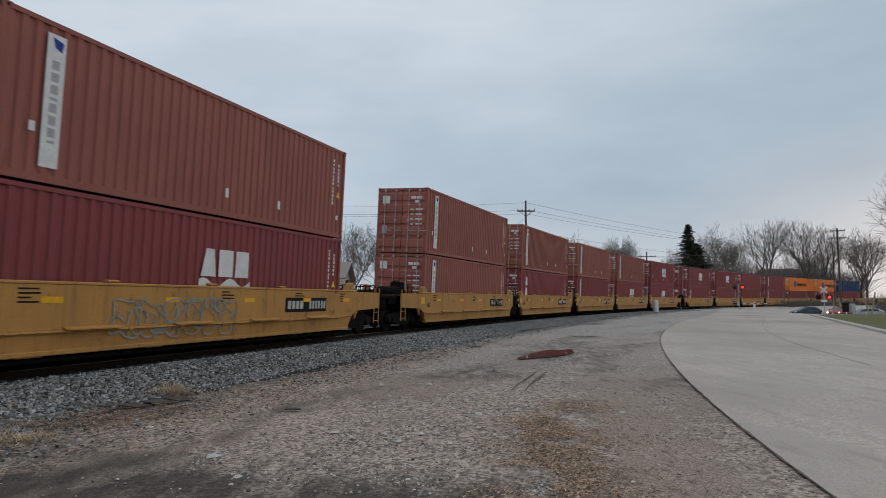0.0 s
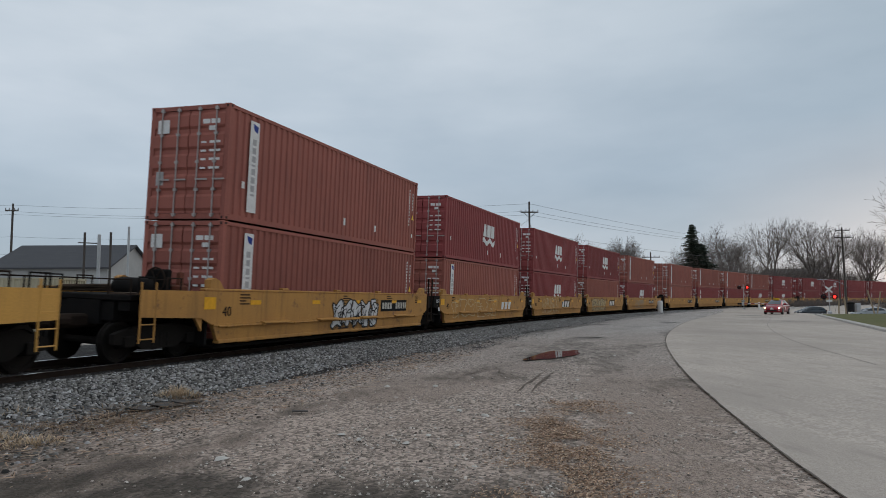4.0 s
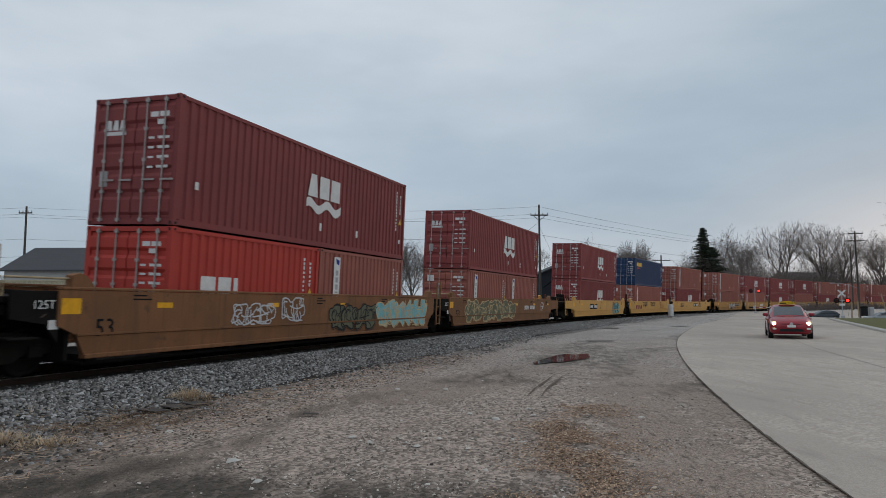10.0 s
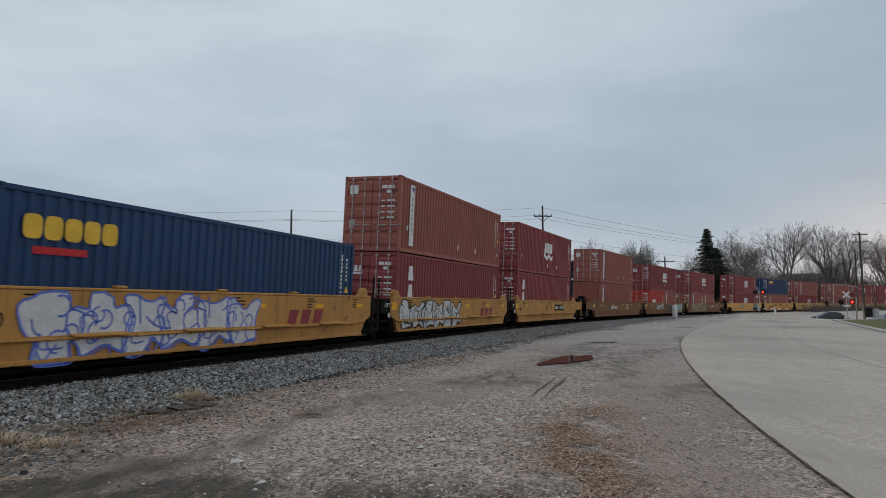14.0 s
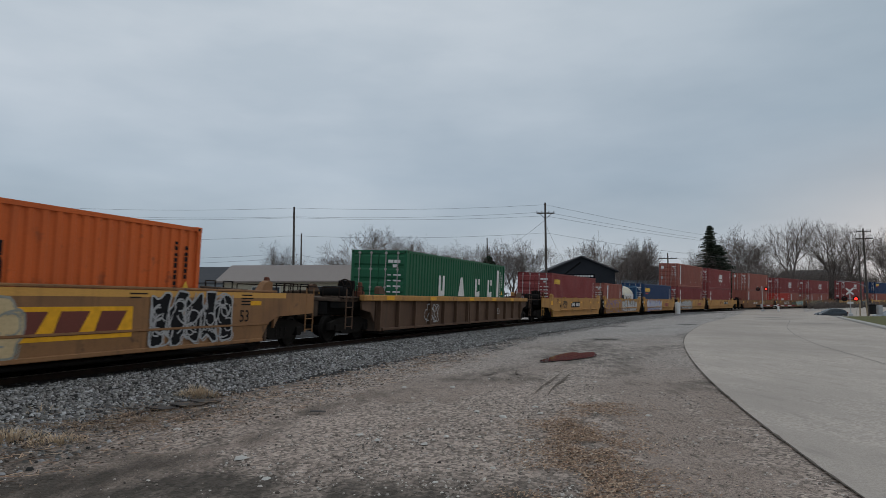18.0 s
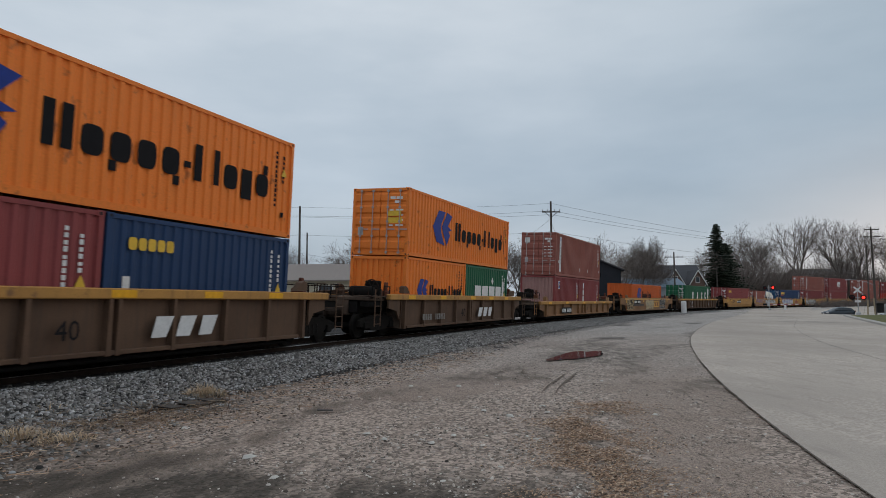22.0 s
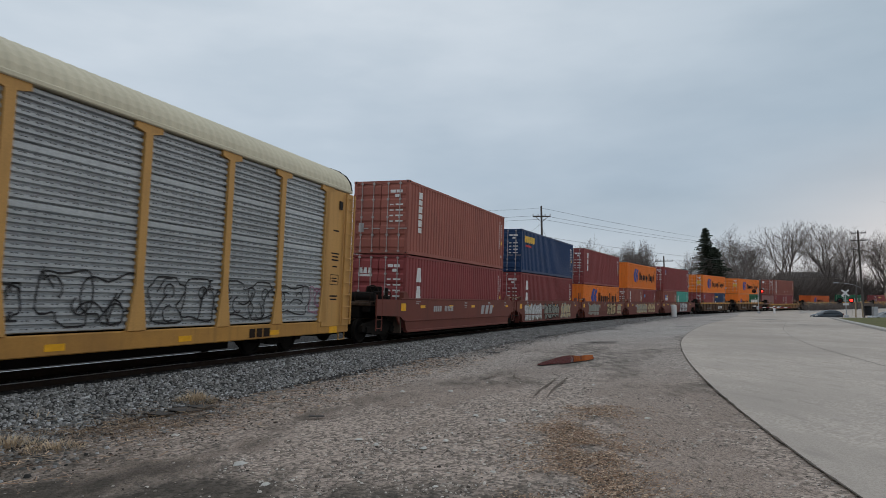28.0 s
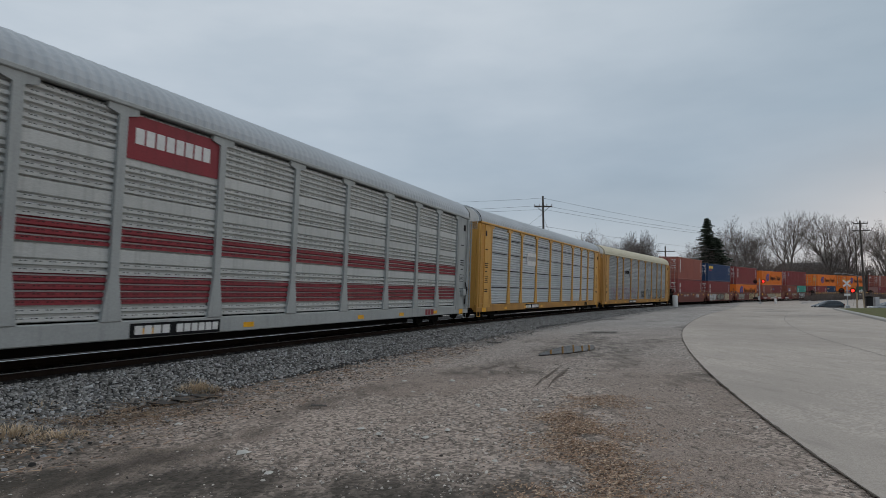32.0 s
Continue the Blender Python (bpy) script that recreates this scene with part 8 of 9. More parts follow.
def house(name, label, x0, x1, y0, y1, eave, ridge, wall, roof, along="x", openings=(), overhang=0.35, turn=0.0, trim=False):
    """A gabled building, with its front towards the track; openings on the front: (kind, x, z, w, h)."""
    cx, cy = (x0 + x1) / 2, (y0 + y1) / 2
    z0 = float(ground_z(cx, cy))
    h = thing(name, label, "building", m=Matrix.Translation((cx, cy, z0)) @ Matrix.Rotation(turn, 4, "Z"))
    a, b = (x1 - x0) / 2, (y1 - y0) / 2
    eave, ridge = eave - z0, ridge - z0
    g = Geo()
    g.box(-a, a, -b, b, -0.2, eave)
    if along == "x":
        for s in (-1, 1):
            g.prism([(-b, eave), (b, eave), (0, ridge - 0.12)], "x", min(s * a, s * (a - 0.2)), max(s * a, s * (a - 0.2)))
    else:
        for s in (-1, 1):
            g.prism([(-a, eave), (a, eave), (0, ridge - 0.12)], "y", min(s * b, s * (b - 0.2)), max(s * b, s * (b - 0.2)))
    part("wall", g, wall, h)
    o = overhang
    for s in (-1, 1):
        if along == "x":
            dz = (ridge - eave) / b * o
            poly = [(0, ridge), (0, ridge - 0.14), (s * (b + o), eave - dz - 0.14), (s * (b + o), eave - dz)]
            g = Geo().prism(poly, "x", -a - o, a + o)
        else:
            dz = (ridge - eave) / a * o
            poly = [(0, ridge), (0, ridge - 0.14), (s * (a + o), eave - dz - 0.14), (s * (a + o), eave - dz)]
            g = Geo().prism(poly, "y", -b - o, b + o)
        part("roof", g, roof, h)
    if trim:
        for s in (-1, 1):
            dz = (ridge - eave) / a * o
            part("gable_trim", Geo().prism([(0, ridge - 0.02), (0, ridge - 0.3), (s * (a + o), eave - dz - 0.3), (s * (a + o), eave - dz - 0.02)], "y", -b - o - 0.05, -b - o + 0.01), TRIM, h)
    for kind, x, z, w, hh in openings:
        if kind == "door":
            part("door", Geo().box(x - w / 2, x + w / 2, -b - 0.05, -b + 0.02, z, z + hh), TRIM, h)
        else:
            win = part("window", Geo().box(x - w / 2 - 0.08, x + w / 2 + 0.08, -b - 0.06, -b + 0.02, z - 0.08, z + hh + 0.08), TRIM, h)
            part("pane", Geo().box(x - w / 2, x + w / 2, -b - 0.075, -b - 0.05, z, z + hh), GLASS, win)
    return h


WHITEWALL = wall_mat("white_siding", (0.45, 0.45, 0.44))
CREAMWALL = wall_mat("cream_siding", (0.50, 0.46, 0.36))
GREYWALL = wall_mat("grey_siding", (0.33, 0.36, 0.39))
DARKWALL = wall_mat("charcoal_siding", (0.028, 0.032, 0.04))
BRICK = wall_mat("brown_brick", (0.15, 0.10, 0.082))
PALEBRICK = wall_mat("pale_grey_brick", (0.24, 0.205, 0.18))


def buildings():
    house("workshop", "long white workshop with a dark shingle roof", -38.4, -28.2, 60, 70, 4.95, 7.2, WHITEWALL, SHINGLE, "x", [("window", 3.2, 2.6, 0.9, 0.7), ("window", -1, 2.6, 0.9, 0.7), ("door", 0.5, 0, 1.0, 2.1)])
    house("house", "small grey-roofed house beyond the workshop", -33, -27.5, 84, 92, 4.4, 6.4, GREYWALL, SHINGLE, "x", [("window", 1.0, 2.4, 0.9, 0.9)])
    house("house", "low blue-grey house with a dark roof", -24.5, -21.5, 88, 94, 3.4, 4.9, GREYWALL, SHINGLE, "y", [("window", 0, 2.0, 0.8, 0.9)])
    house("long_shed", "long cream shed with a tan metal roof", -20.2, -7.6, 62, 70.5, 3.85, 5.35, CREAMWALL, TAN_ROOF, "x", [("window", -3.2, 2.1, 0.8, 0.9), ("window", -1.5, 2.1, 0.8, 0.9), ("door", 0.5, 0, 1.0, 2.1), ("window", 2.6, 2.1, 1.2, 0.9), ("door", 4.6, 0, 2.4, 2.6)], 0.6)
    house("cottage", "small white gabled cottage with a grey roof", 2.4, 6.0, 76, 82, 2.7, 4.1, WHITEWALL, SHINGLE, "y", [("window", 0.2, 2.2, 0.5, 0.7)])
    barn = house("dark_barn", "charcoal gabled barn with a small white sign", 12.6, 20.6, 80, 94, 5.45, 7.15, DARKWALL, SHINGLE, "y", [("window", -2.5, 0.8, 1.2, 1.2)], 0.4)
    part("sign_board", Geo().box(-1.6, 1.6, -7.12, -7.05, 4.3, 4.75), INK, barn)
    g = Geo()
    for i in range(7):
        g.box(-0.9 + i * 0.34, -0.9 + i * 0.34 + 0.24, -7.135, -7.12, 4.42, 4.62)
    tagged(part("sign_writing", g, WHITE, barn), kind="stuff")
    part("sign_emblem", Geo().prism([(-1.45, 4.36), (-1.05, 4.36), (-1.25, 4.7)], "y", -7.135, -7.12), WHITE, barn)
    part("cross_brace", Geo().prism([(-3.9, 3.4), (-3.7, 3.4), (0, 6.1), (-0.1, 6.3)], "y", -7.06, -7.02), INK, barn)
    house("low_shed", "low shed with a pale blue metal roof", 29.5, 38, 108, 116, 3.9, 5.3, GREYWALL, mat("blue_metal_roof", (0.16, 0.23, 0.29), 0.5, scale=0.5, fine=15), "x")
    h = house("house", "grey-roofed brick house with white gable trim", 40.5, 51.5, 135, 145, 5.4, 9.0, BRICK, SHINGLE, "x", [("window", -3.0, 2.4, 1.2, 1.4), ("window", 2.5, 2.4, 1.2, 1.4), ("door", 0, 0, 1.1, 2.2)])
    house("house", "white-trimmed gable wing of the brick house", 43.3, 46.3, 132.5, 138, 5.4, 7.9, BRICK, SHINGLE, "y", [("window", 0, 5.0, 0.8, 1.1), ("window", 0, 2.4, 1.2, 1.4)], trim=True)
    house("house", "white-trimmed gable wing with a small attic window", 47.8, 50.6, 132.5, 138, 5.4, 7.7, BRICK, SHINGLE, "y", [("window", 0, 5.0, 0.7, 1.0)], trim=True)
    house("house", "pale house half hidden by trees", 88, 97, 196, 207, 4.6, 6.6, CREAMWALL, SHINGLE, "x", [("window", -2, 2.2, 1.4, 1.4), ("window", 2, 2.2, 1.4, 1.4)])
    house("bungalow", "wide brick bungalow with a dark roof", 109.5, 123.5, 206, 218, 9.8, 11.5, PALEBRICK, WORN_ROOF, "x", [("window", -6, 7.4, 1.8, 1.5), ("window", -1.5, 7.4, 1.8, 1.5), ("window", 2.5, 7.4, 1.2, 1.5), ("window", 6.2, 7.4, 1.8, 1.5)], 1.0)
    cream = mat("cream_container_paint", (0.50, 0.455, 0.33), 0.65, scale=0.7, fine=25, streak=0.3)
    PAINT["cream"] = cream
    box = thing("storage_container", "cream corrugated storage container standing on the ground", "container", m=pose(-24.2, 35.0, 0.0, 0, 0, 90))
    part("shell", (("shell", 12.192, 2.896, "flat"), lambda: shell_geo(12.192, 2.896, True)), [cream, cream], box)
    part("frame", (("frame", 12.192, 2.896), lambda: frame_geo(12.192, 2.896)), [cream, GASKET], box)


buildings()

# ---- poles and wires ----
POLEWOOD = mat("weathered_pole", (0.10, 0.088, 0.08), 0.9, scale=2, fine=25, stretch=(6, 6, 0.5))
WIRE = mat("dark_cable", (0.11, 0.113, 0.12), 0.6, scale=2, fine=10, bump=0)
INSUL = mat("grey_insulator", (0.35, 0.36, 0.38), 0.4, scale=4, fine=10, bump=0)


def utility_pole(x, y, top, arms=(), label="weathered wooden utility pole", lean=0.0, r=0.15, turn=0.0):
    z0 = float(ground_z(x, y))
    p = thing("utility_pole", label, "utility pole", "utility poles", m=Matrix.Translation((x, y, z0)) @ Matrix.Rotation(lean, 4, "Y") @ Matrix.Rotation(turn, 4, "Z"))
    part("shaft", Geo().tube([(0, 0, -0.2), (0, 0, top - z0)], [r, r * 0.62], 10), POLEWOOD, p)
    for z, w in arms:
        part("crossarm", Geo().box(-w / 2, w / 2, -0.2, -0.09, z - z0 - 0.06, z - z0 + 0.06, bevel=0.01), POLEWOOD, p)
        for k in (-0.48, -0.2, 0.2, 0.48):
            part("insulator", ("insul", lambda: Geo().lathe([(0.03, 0), (0.06, 0.04), (0.035, 0.09), (0.055, 0.14), (0.02, 0.2)], (0, 0, 0), "z", 8)), INSUL, p).location = (w * k, -0.145, z - z0 + 0.06)
    return p


def wire(a, b, sag, r=0.011):
    pts = [(a[0] + (b[0] - a[0]) * u, a[1] + (b[1] - a[1]) * u, a[2] + (b[2] - a[2]) * u - sag * 4 * u * (1 - u)) for u in [i / 16 for i in range(17)]]
    w = part("cable", Geo().tube(pts, r, 5, caps=False), WIRE, None)
    tagged(w, "thin dark overhead cable strung between poles", "cable", "overhead cables")


def lines():
    A, B, C, E = (-41.6, 68), (-15.1, 68), (10.55, 68), (58.2, 92)
    utility_pole(*A, 11.7, [(11.0, 1.3)])
    utility_pole(*B, 11.4, [])
    utility_pole(-15.8, 75, 9.4, [], r=0.12)
    c = utility_pole(*C, 11.75, [(10.65, 1.8)])
    part("brace", Geo().tube([(-0.7, -0.15, 10.6), (0, -0.1, 10.0)], 0.03, 5).tube([(0.7, -0.15, 10.6), (0, -0.1, 10.0)], 0.03, 5), POLEWOOD, c)
    utility_pole(6.2, 92, 10.5, [], r=0.12)
    utility_pole(-46, 60, 7.0, [], r=0.1)
    utility_pole(35.4, 105, 9.2, [(8.4, 2.8)], r=0.16)
    e = utility_pole(*E, 11.6, [(11.2, 2.0), (10.2, 2.4)], r=0.17, lean=-0.01)
    lamp = part("lamp_arm", Geo().tube([(0, 0, 5.0), (-1.2, -0.1, 5.5), (-2.6, -0.2, 5.75), (-3.4, -0.2, 5.8)], 0.035, 6), INSUL, e, "grey steel street-lamp arm")
    part("lamp_head", Geo().box(-4.0, -3.3, -0.32, -0.08, 5.74, 5.86, bevel=0.03), INSUL, lamp)
    g = Geo().tube([(-3.2, -2, -0.1), (-0.05, 0, 8.0)], 0.012, 4)
    part("guy_wire", g, WIRE, e)
    utility_pole(56.0, 140, 8.5, [], r=0.14)
    utility_pole(86, 138, 13, [(12.6, 1.6)], r=0.16)
    L = (-75, 68, 11.2)
    for za, zb, dz in ((11.55, 11.3, 0.0), (10.9, 10.4, 0.1), (10.6, 10.3, 0.2)):
        wire((L[0], L[1], za), (A[0], A[1], za), 0.35)
        wire((A[0], A[1], za), (B[0], B[1], zb), 0.3)
        wire((B[0], B[1], zb), (C[0], C[1], za - dz), 0.3)
        wire((C[0], C[1], za - dz), (86, 138, 12.6 - dz), 1.3, 0.013)
    for z, s in ((8.35, 0.35), (6.6, 0.5), (6.15, 0.55), (5.5, 0.4)):
        wire((L[0], L[1], z + 0.2), (A[0], A[1], z), s)
        wire((A[0], A[1], z), (B[0], B[1], z + 0.1), s)
        if z > 8:
            wire((B[0], B[1], z + 0.1), (C[0], C[1], z + 0.3), s)
            wire((C[0], C[1], z + 0.3), (86, 138, 9.6), 1.2, 0.013)
    wire((B[0], B[1], 6.6), (6.2, 92, 6.6), 0.9)
    wire((C[0], C[1], 10.0), (6.2, 92, 8.2), 0.5, 0.012)
    wire((C[0], C[1], 9.6), (14.4, 80, 6.8), 0.2, 0.012)
    wire((35.4, 105, 8.4), (E[0], E[1], 10.2), 0.6)


lines()


def yard_masts():
    """Short steel masts with arms beside the workshop."""
    steel = mat("pale_steel_mast", (0.50, 0.52, 0.53), 0.6, scale=2, fine=20)
    for x, y, z, arm, sleeve in ((-21.2, 42, 6.0, 0, 0), (-20.5, 42.4, 5.9, -1.3, 1), (-19.6, 42, 6.0, 0, 0), (-18.5, 42, 6.35, 0, 0), (-17.35, 42, 6.4, 0.95, 1)):
        m = thing("yard_mast", "slim steel mast with a short arm" if arm else "slim dark steel mast", "mast", "yard masts", m=pose(x, y, 0))
        part("shaft", Geo().tube([(0, 0, 0), (0, 0, z)], 0.07 if not sleeve else 0.1, 8), steel if sleeve or x == -18.5 else POLEWOOD, m)
        if arm:
            part("arm", Geo().tube([(0, 0, z - 0.55), (arm, 0, z - 0.5)], 0.035, 6), POLEWOOD, m)
    for x in (-16.9, -16.2):
        f = thing("flood_lamp", "dark drooping flood lamp on a short stem", "lamp", "flood lamps", m=pose(x, 42, 0))
        part("stem", Geo().tube([(-0.35, 0, 0), (-0.35, 0, 3.3), (0, 0, 3.55)], 0.05, 6), POLEWOOD, f)
        part("head", Geo().prism([(-0.1, 3.62), (0.12, 3.72), (0.55, 3.42), (0.42, 3.22)], "y", -0.2, 0.2), POLEWOOD, f)


yard_masts()

# ---- the level crossing ----
RED_ON = mat("lit_red_lens", (0.8, 0.02, 0.02), 0.3, scale=3, fine=8, bump=0, emit=(1.0, 0.018, 0.012, 5.0))
RED_OFF = mat("unlit_red_lens", (0.10, 0.01, 0.01), 0.3, scale=3, fine=8, bump=0)
HOOD = mat("black_lamp_hood", (0.015, 0.015, 0.016), 0.6, scale=3, fine=8)
ALU = mat("aluminium_mast", (0.48, 0.49, 0.50), 0.45, 0.5, scale=3, fine=20)


def crossing_signal(x, y, height, turn, lit, buck, gate, label):
    z0 = float(ground_z(x, y))
    s = thing("crossing_signal", label, "crossing signal", "crossing signals", m=Matrix.Translation((x, y, z0)) @ Matrix.Rotation(turn, 4, "Z"))
    part("base", Geo().box(-0.22, 0.22, -0.22, 0.22, -0.1, 0.3, bevel=0.05), ALU, s)
    part("mast", Geo().tube([(0, 0, 0.2), (0, 0, height)], 0.055, 10), ALU, s)
    lz = height - 1.05 if buck else height - 0.45
    part("lamp_bar", Geo().tube([(-0.62, -0.08, lz), (0.62, -0.08, lz)], 0.03, 6), ALU, s)
    for sx in (-1, 1):
        lamp = part("lamp_target", Geo().lathe([(0.3, -0.10), (0.3, -0.12)], (sx * 0.55, 0, lz), "y", 24), HOOD, s)
        part("lens", Geo().lathe([(0.155, -0.13), (0.13, -0.17), (0.05, -0.185)], (sx * 0.55, 0, lz), "y", 16), RED_ON if sx == lit else RED_OFF, lamp)
        g = Geo()
        arc = [(sx * 0.55 + 0.18 * math.cos(a), lz + 0.18 * math.sin(a)) for a in [math.pi * (-0.1 + 1.2 * i / 12) for i in range(13)]]
        g.add([(a, -0.12, b) for a, b in arc] + [(a, -0.42, b - 0.05) for a, b in arc], [(i, i + 1, i + 14, i + 13) for i in range(12)])
        part("hood", g, HOOD, lamp)
    if buck:
        for rot in (-1, 1):
            b = part("crossbuck", Geo().box(-0.5, 0.5, -0.012, 0.012, -0.085, 0.085, bevel=0.006), WHITE, s)
            b.matrix_basis = Matrix.Translation((0, -0.09 - 0.03 * (rot > 0), height - 0.22)) @ Matrix.Rotation(rot * math.pi / 4, 4, "Y")
        part("track_sign", Geo().box(-0.3, 0.3, -0.10, -0.08, height - 1.62, height - 1.38), WHITE, s)
    if gate:
        part("gate_motor", Geo().box(-0.3, 0.05, -0.3, 0.15, 0.6, 1.15, bevel=0.04), ALU, s)
        for i in range(9):
            part("gate_arm", Geo().box(0.05 + i * 0.48, 0.05 + (i + 1) * 0.48 - 0.004, -0.26, -0.22, 0.82, 0.95), WHITE if i % 2 else GALV_RED, s)
        part("counterweight", Geo().box(-0.9, -0.3, -0.28, -0.2, 0.75, 1.02, bevel=0.03), HOOD, s)
    return s


crossing_signal(48.8, 102.5, 3.85, -0.45, 1, False, True, "crossing signal with a lowered striped gate and red lamp")
crossing_signal(46.1, 76.0, 3.0, -0.5, 1, True, False, "crossing signal with a white crossbuck and lit red lamp")


def street_furniture():
    p = thing("marker_post", "short thick white marker post by the track", "post", m=pose(27.6, 79.0, float(ground_z(27, 79))))
    part("shaft", Geo().lathe([(0.30, -0.1), (0.30, 1.25), (0.26, 1.38), (0.1, 1.42)], (0, 0, 0), "z", 16), WHITE, p)
    p = thing("marker_post", "small white marker post beside the gate", "post", m=pose(51.5, 103.2, 0.2))
    part("shaft", Geo().lathe([(0.17, -0.1), (0.17, 0.95), (0.08, 1.0)], (0, 0, 0), "z", 12), WHITE, p)
    for x, y, h, l in ((47.9, 77.2, 1.5, 0.04), (48.6, 77.0, 1.7, -0.05), (51.5, 76.4, 2.6, -0.25), (52.6, 77.4, 2.4, 0.2)):
        p = thing("stake", "thin weathered wooden stake in the verge", "stake", "stakes", m=pose(x, y, 0.1) @ Matrix.Rotation(l, 4, "Y"))
        part("shaft", Geo().box(-0.06, 0.06, -0.05, 0.05, -0.2, h, bevel=0.01), mat("pale_stake_wood", (0.36, 0.28, 0.19), 0.85, scale=3, fine=25), p)
    b = thing("litter_bin", "dark round litter bin on the grass", "bin", m=pose(49.6, 77.6, 0.1))
    part("drum", Geo().lathe([(0.36, 0), (0.38, 0.95)], (0, 0, 0), "z", 18), HOOD, b)
    part("lid", Geo().lathe([(0.42, 0.95), (0.42, 1.02), (0.3, 1.12), (0.05, 1.16)], (0, 0, 0), "z", 18), TRUCK, b)
    c = thing("control_cabinet", "small grey equipment cabinet on the grass", "cabinet", m=pose(50.6, 77.9, 0.1))
    part("case", Geo().box(-0.25, 0.25, -0.2, 0.2, -0.05, 1.0, bevel=0.03), ALU, c)


street_furniture()


# ---- road vehicles ----
def car(label, paint, m, length=4.46, height=1.49, wagon=False, glow=False, taxi=False):
    """A hatchback or wagon: local -y is the front."""
    v = thing("car", label, "car", "cars", m)
    W = 0.87
    hl = length / 2
    # stations: y, half width, bottom, belt height
    st = [(-hl, 0.52, 0.36, 0.60), (-hl + 0.05, 0.66, 0.27, 0.68), (-hl + 0.16, 0.775, 0.21, 0.745), (-hl + 0.38, 0.845, 0.19, 0.82), (-hl + 0.7, 0.868, 0.18, 0.90), (-hl + 1.0, 0.872, 0.18, 0.955), (-hl + 1.4, 0.875, 0.18, 0.98),
          (0.0, 0.875, 0.18, 1.0), (hl - 1.1, 0.87, 0.18, 1.02), (hl - 0.45, 0.84, 0.22, 1.04), (hl - 0.12, 0.76, 0.30, 0.98), (hl, 0.60, 0.42, 0.86)]
    vs, fs = [], []
    for y, w, b, t in st:
        h = t - b
        half = [(0.80, b), (0.93, b + 0.05), (0.975, b + 0.12), (1.0, b + h * 0.42), (0.985, b + h * 0.68), (0.95, t - 0.085), (0.88, t - 0.03), (0.72, t + 0.005), (0.36, t + 0.03)]
        vs += [(-w * q, y, z) for q, z in half] + [(0, y, t + 0.04)] + [(w * q, y, z) for q, z in reversed(half)]
    k = 19
    for i in range(len(st) - 1):
        for j in range(k):
            fs.append((i * k + j, i * k + (j + 1) % k, (i + 1) * k + (j + 1) % k, (i + 1) * k + j))
    fs += [tuple(range(k))[::-1], tuple((len(st) - 1) * k + j for j in range(k))]
    g = Geo().add(vs, fs)
    g.smooth = True
    part("body", g, paint, v)
    # roof and pillars, with the panes laid just proud of them: y, belt, top, half width at the belt and at the top
    dz = height - 1.49
    cab = [(-hl + 0.92, 0.93, 0.965, 0.76, 0.66), (-hl + 1.45, 0.97, 1.21, 0.81, 0.63), (-hl + 1.95, 0.99, 1.40 + dz, 0.815, 0.585), (-hl + 2.3, 1.0, 1.47 + dz, 0.815, 0.57), (-hl + 2.75, 1.0, 1.49 + dz, 0.81, 0.56),
           (-hl + 3.3, 1.01, 1.46 + dz, 0.80, 0.555)]
    cab += [(hl - 0.75, 1.02, 1.40 + dz, 0.79, 0.56), (hl - 0.4, 1.02, 1.30 + dz, 0.77, 0.56), (hl - 0.12, 1.0, 1.04, 0.72, 0.60)] if wagon else [(hl - 0.72, 1.02, 1.33 + dz, 0.79, 0.55), (hl - 0.12, 1.0, 1.05, 0.72, 0.60)]
    ys = [c[0] for c in cab]

    def at(y, i):
        return float(np.interp(y, ys, [c[i] for c in cab]))

    def side(y, f, out=0.0):
        b, t, wb, wt = (at(y, i) for i in (1, 2, 3, 4))
        return wb + (wt - wb) * f + 0.02 * math.sin(math.pi * f) + out, y, b + (t - 0.035 - b) * f

    def over(y, f, out=0.0):
        return at(y, 4) * f, y, at(y, 2) - 0.035 * abs(f) ** 3 + 0.02 * (1 - f * f) + out
    steps = sorted(set(ys + [ys[0] + (ys[-1] - ys[0]) * i / 16 for i in range(17)]))
    vs, fs = [], []
    for y in steps:
        ring = [side(y, f) for f in (0, 0.33, 0.66, 0.9)] + [over(y, f) for f in (1, 0.85, 0.5, 0)]
        vs += ring + [(-p[0], p[1], p[2]) for p in reversed(ring[:-1])]
    k = 15
    for i in range(len(steps) - 1):
        fs += [(i * k + j, i * k + j + 1, (i + 1) * k + j + 1, (i + 1) * k + j) for j in range(k - 1)]
    g = Geo().add(vs, fs)
    g.smooth = True
    part("roof", g, paint, v)

    def pane(name, fn, y0, y1, f0, f1, mirror=1):
        q, fq = 9, 6
        pts = [fn(y0 + (y1 - y0) * i / (q - 1), f0 + (f1 - f0) * j / (fq - 1), 0.008) for i in range(q) for j in range(fq)]
        g = Geo().add([(p[0] * mirror, p[1], p[2]) for p in pts], [(i * fq + j, i * fq + j + 1, (i + 1) * fq + j + 1, (i + 1) * fq + j) for i in range(q - 1) for j in range(fq - 1)])
        g.smooth = True
        part(name, g, GLASS, v)
    pane("windscreen", over, -hl + 1.0, -hl + 1.93, -0.93, 0.93)
    pane("rear_window", over, cab[-2][0] + 0.06, hl - 0.2, -0.85, 0.85)
    for s in (-1, 1):
        pane("side_window", side, -hl + 1.5, 0.02, 0.10, 0.86, s)
        pane("side_window", side, 0.12, hl - 0.85, 0.10, 0.86, s)
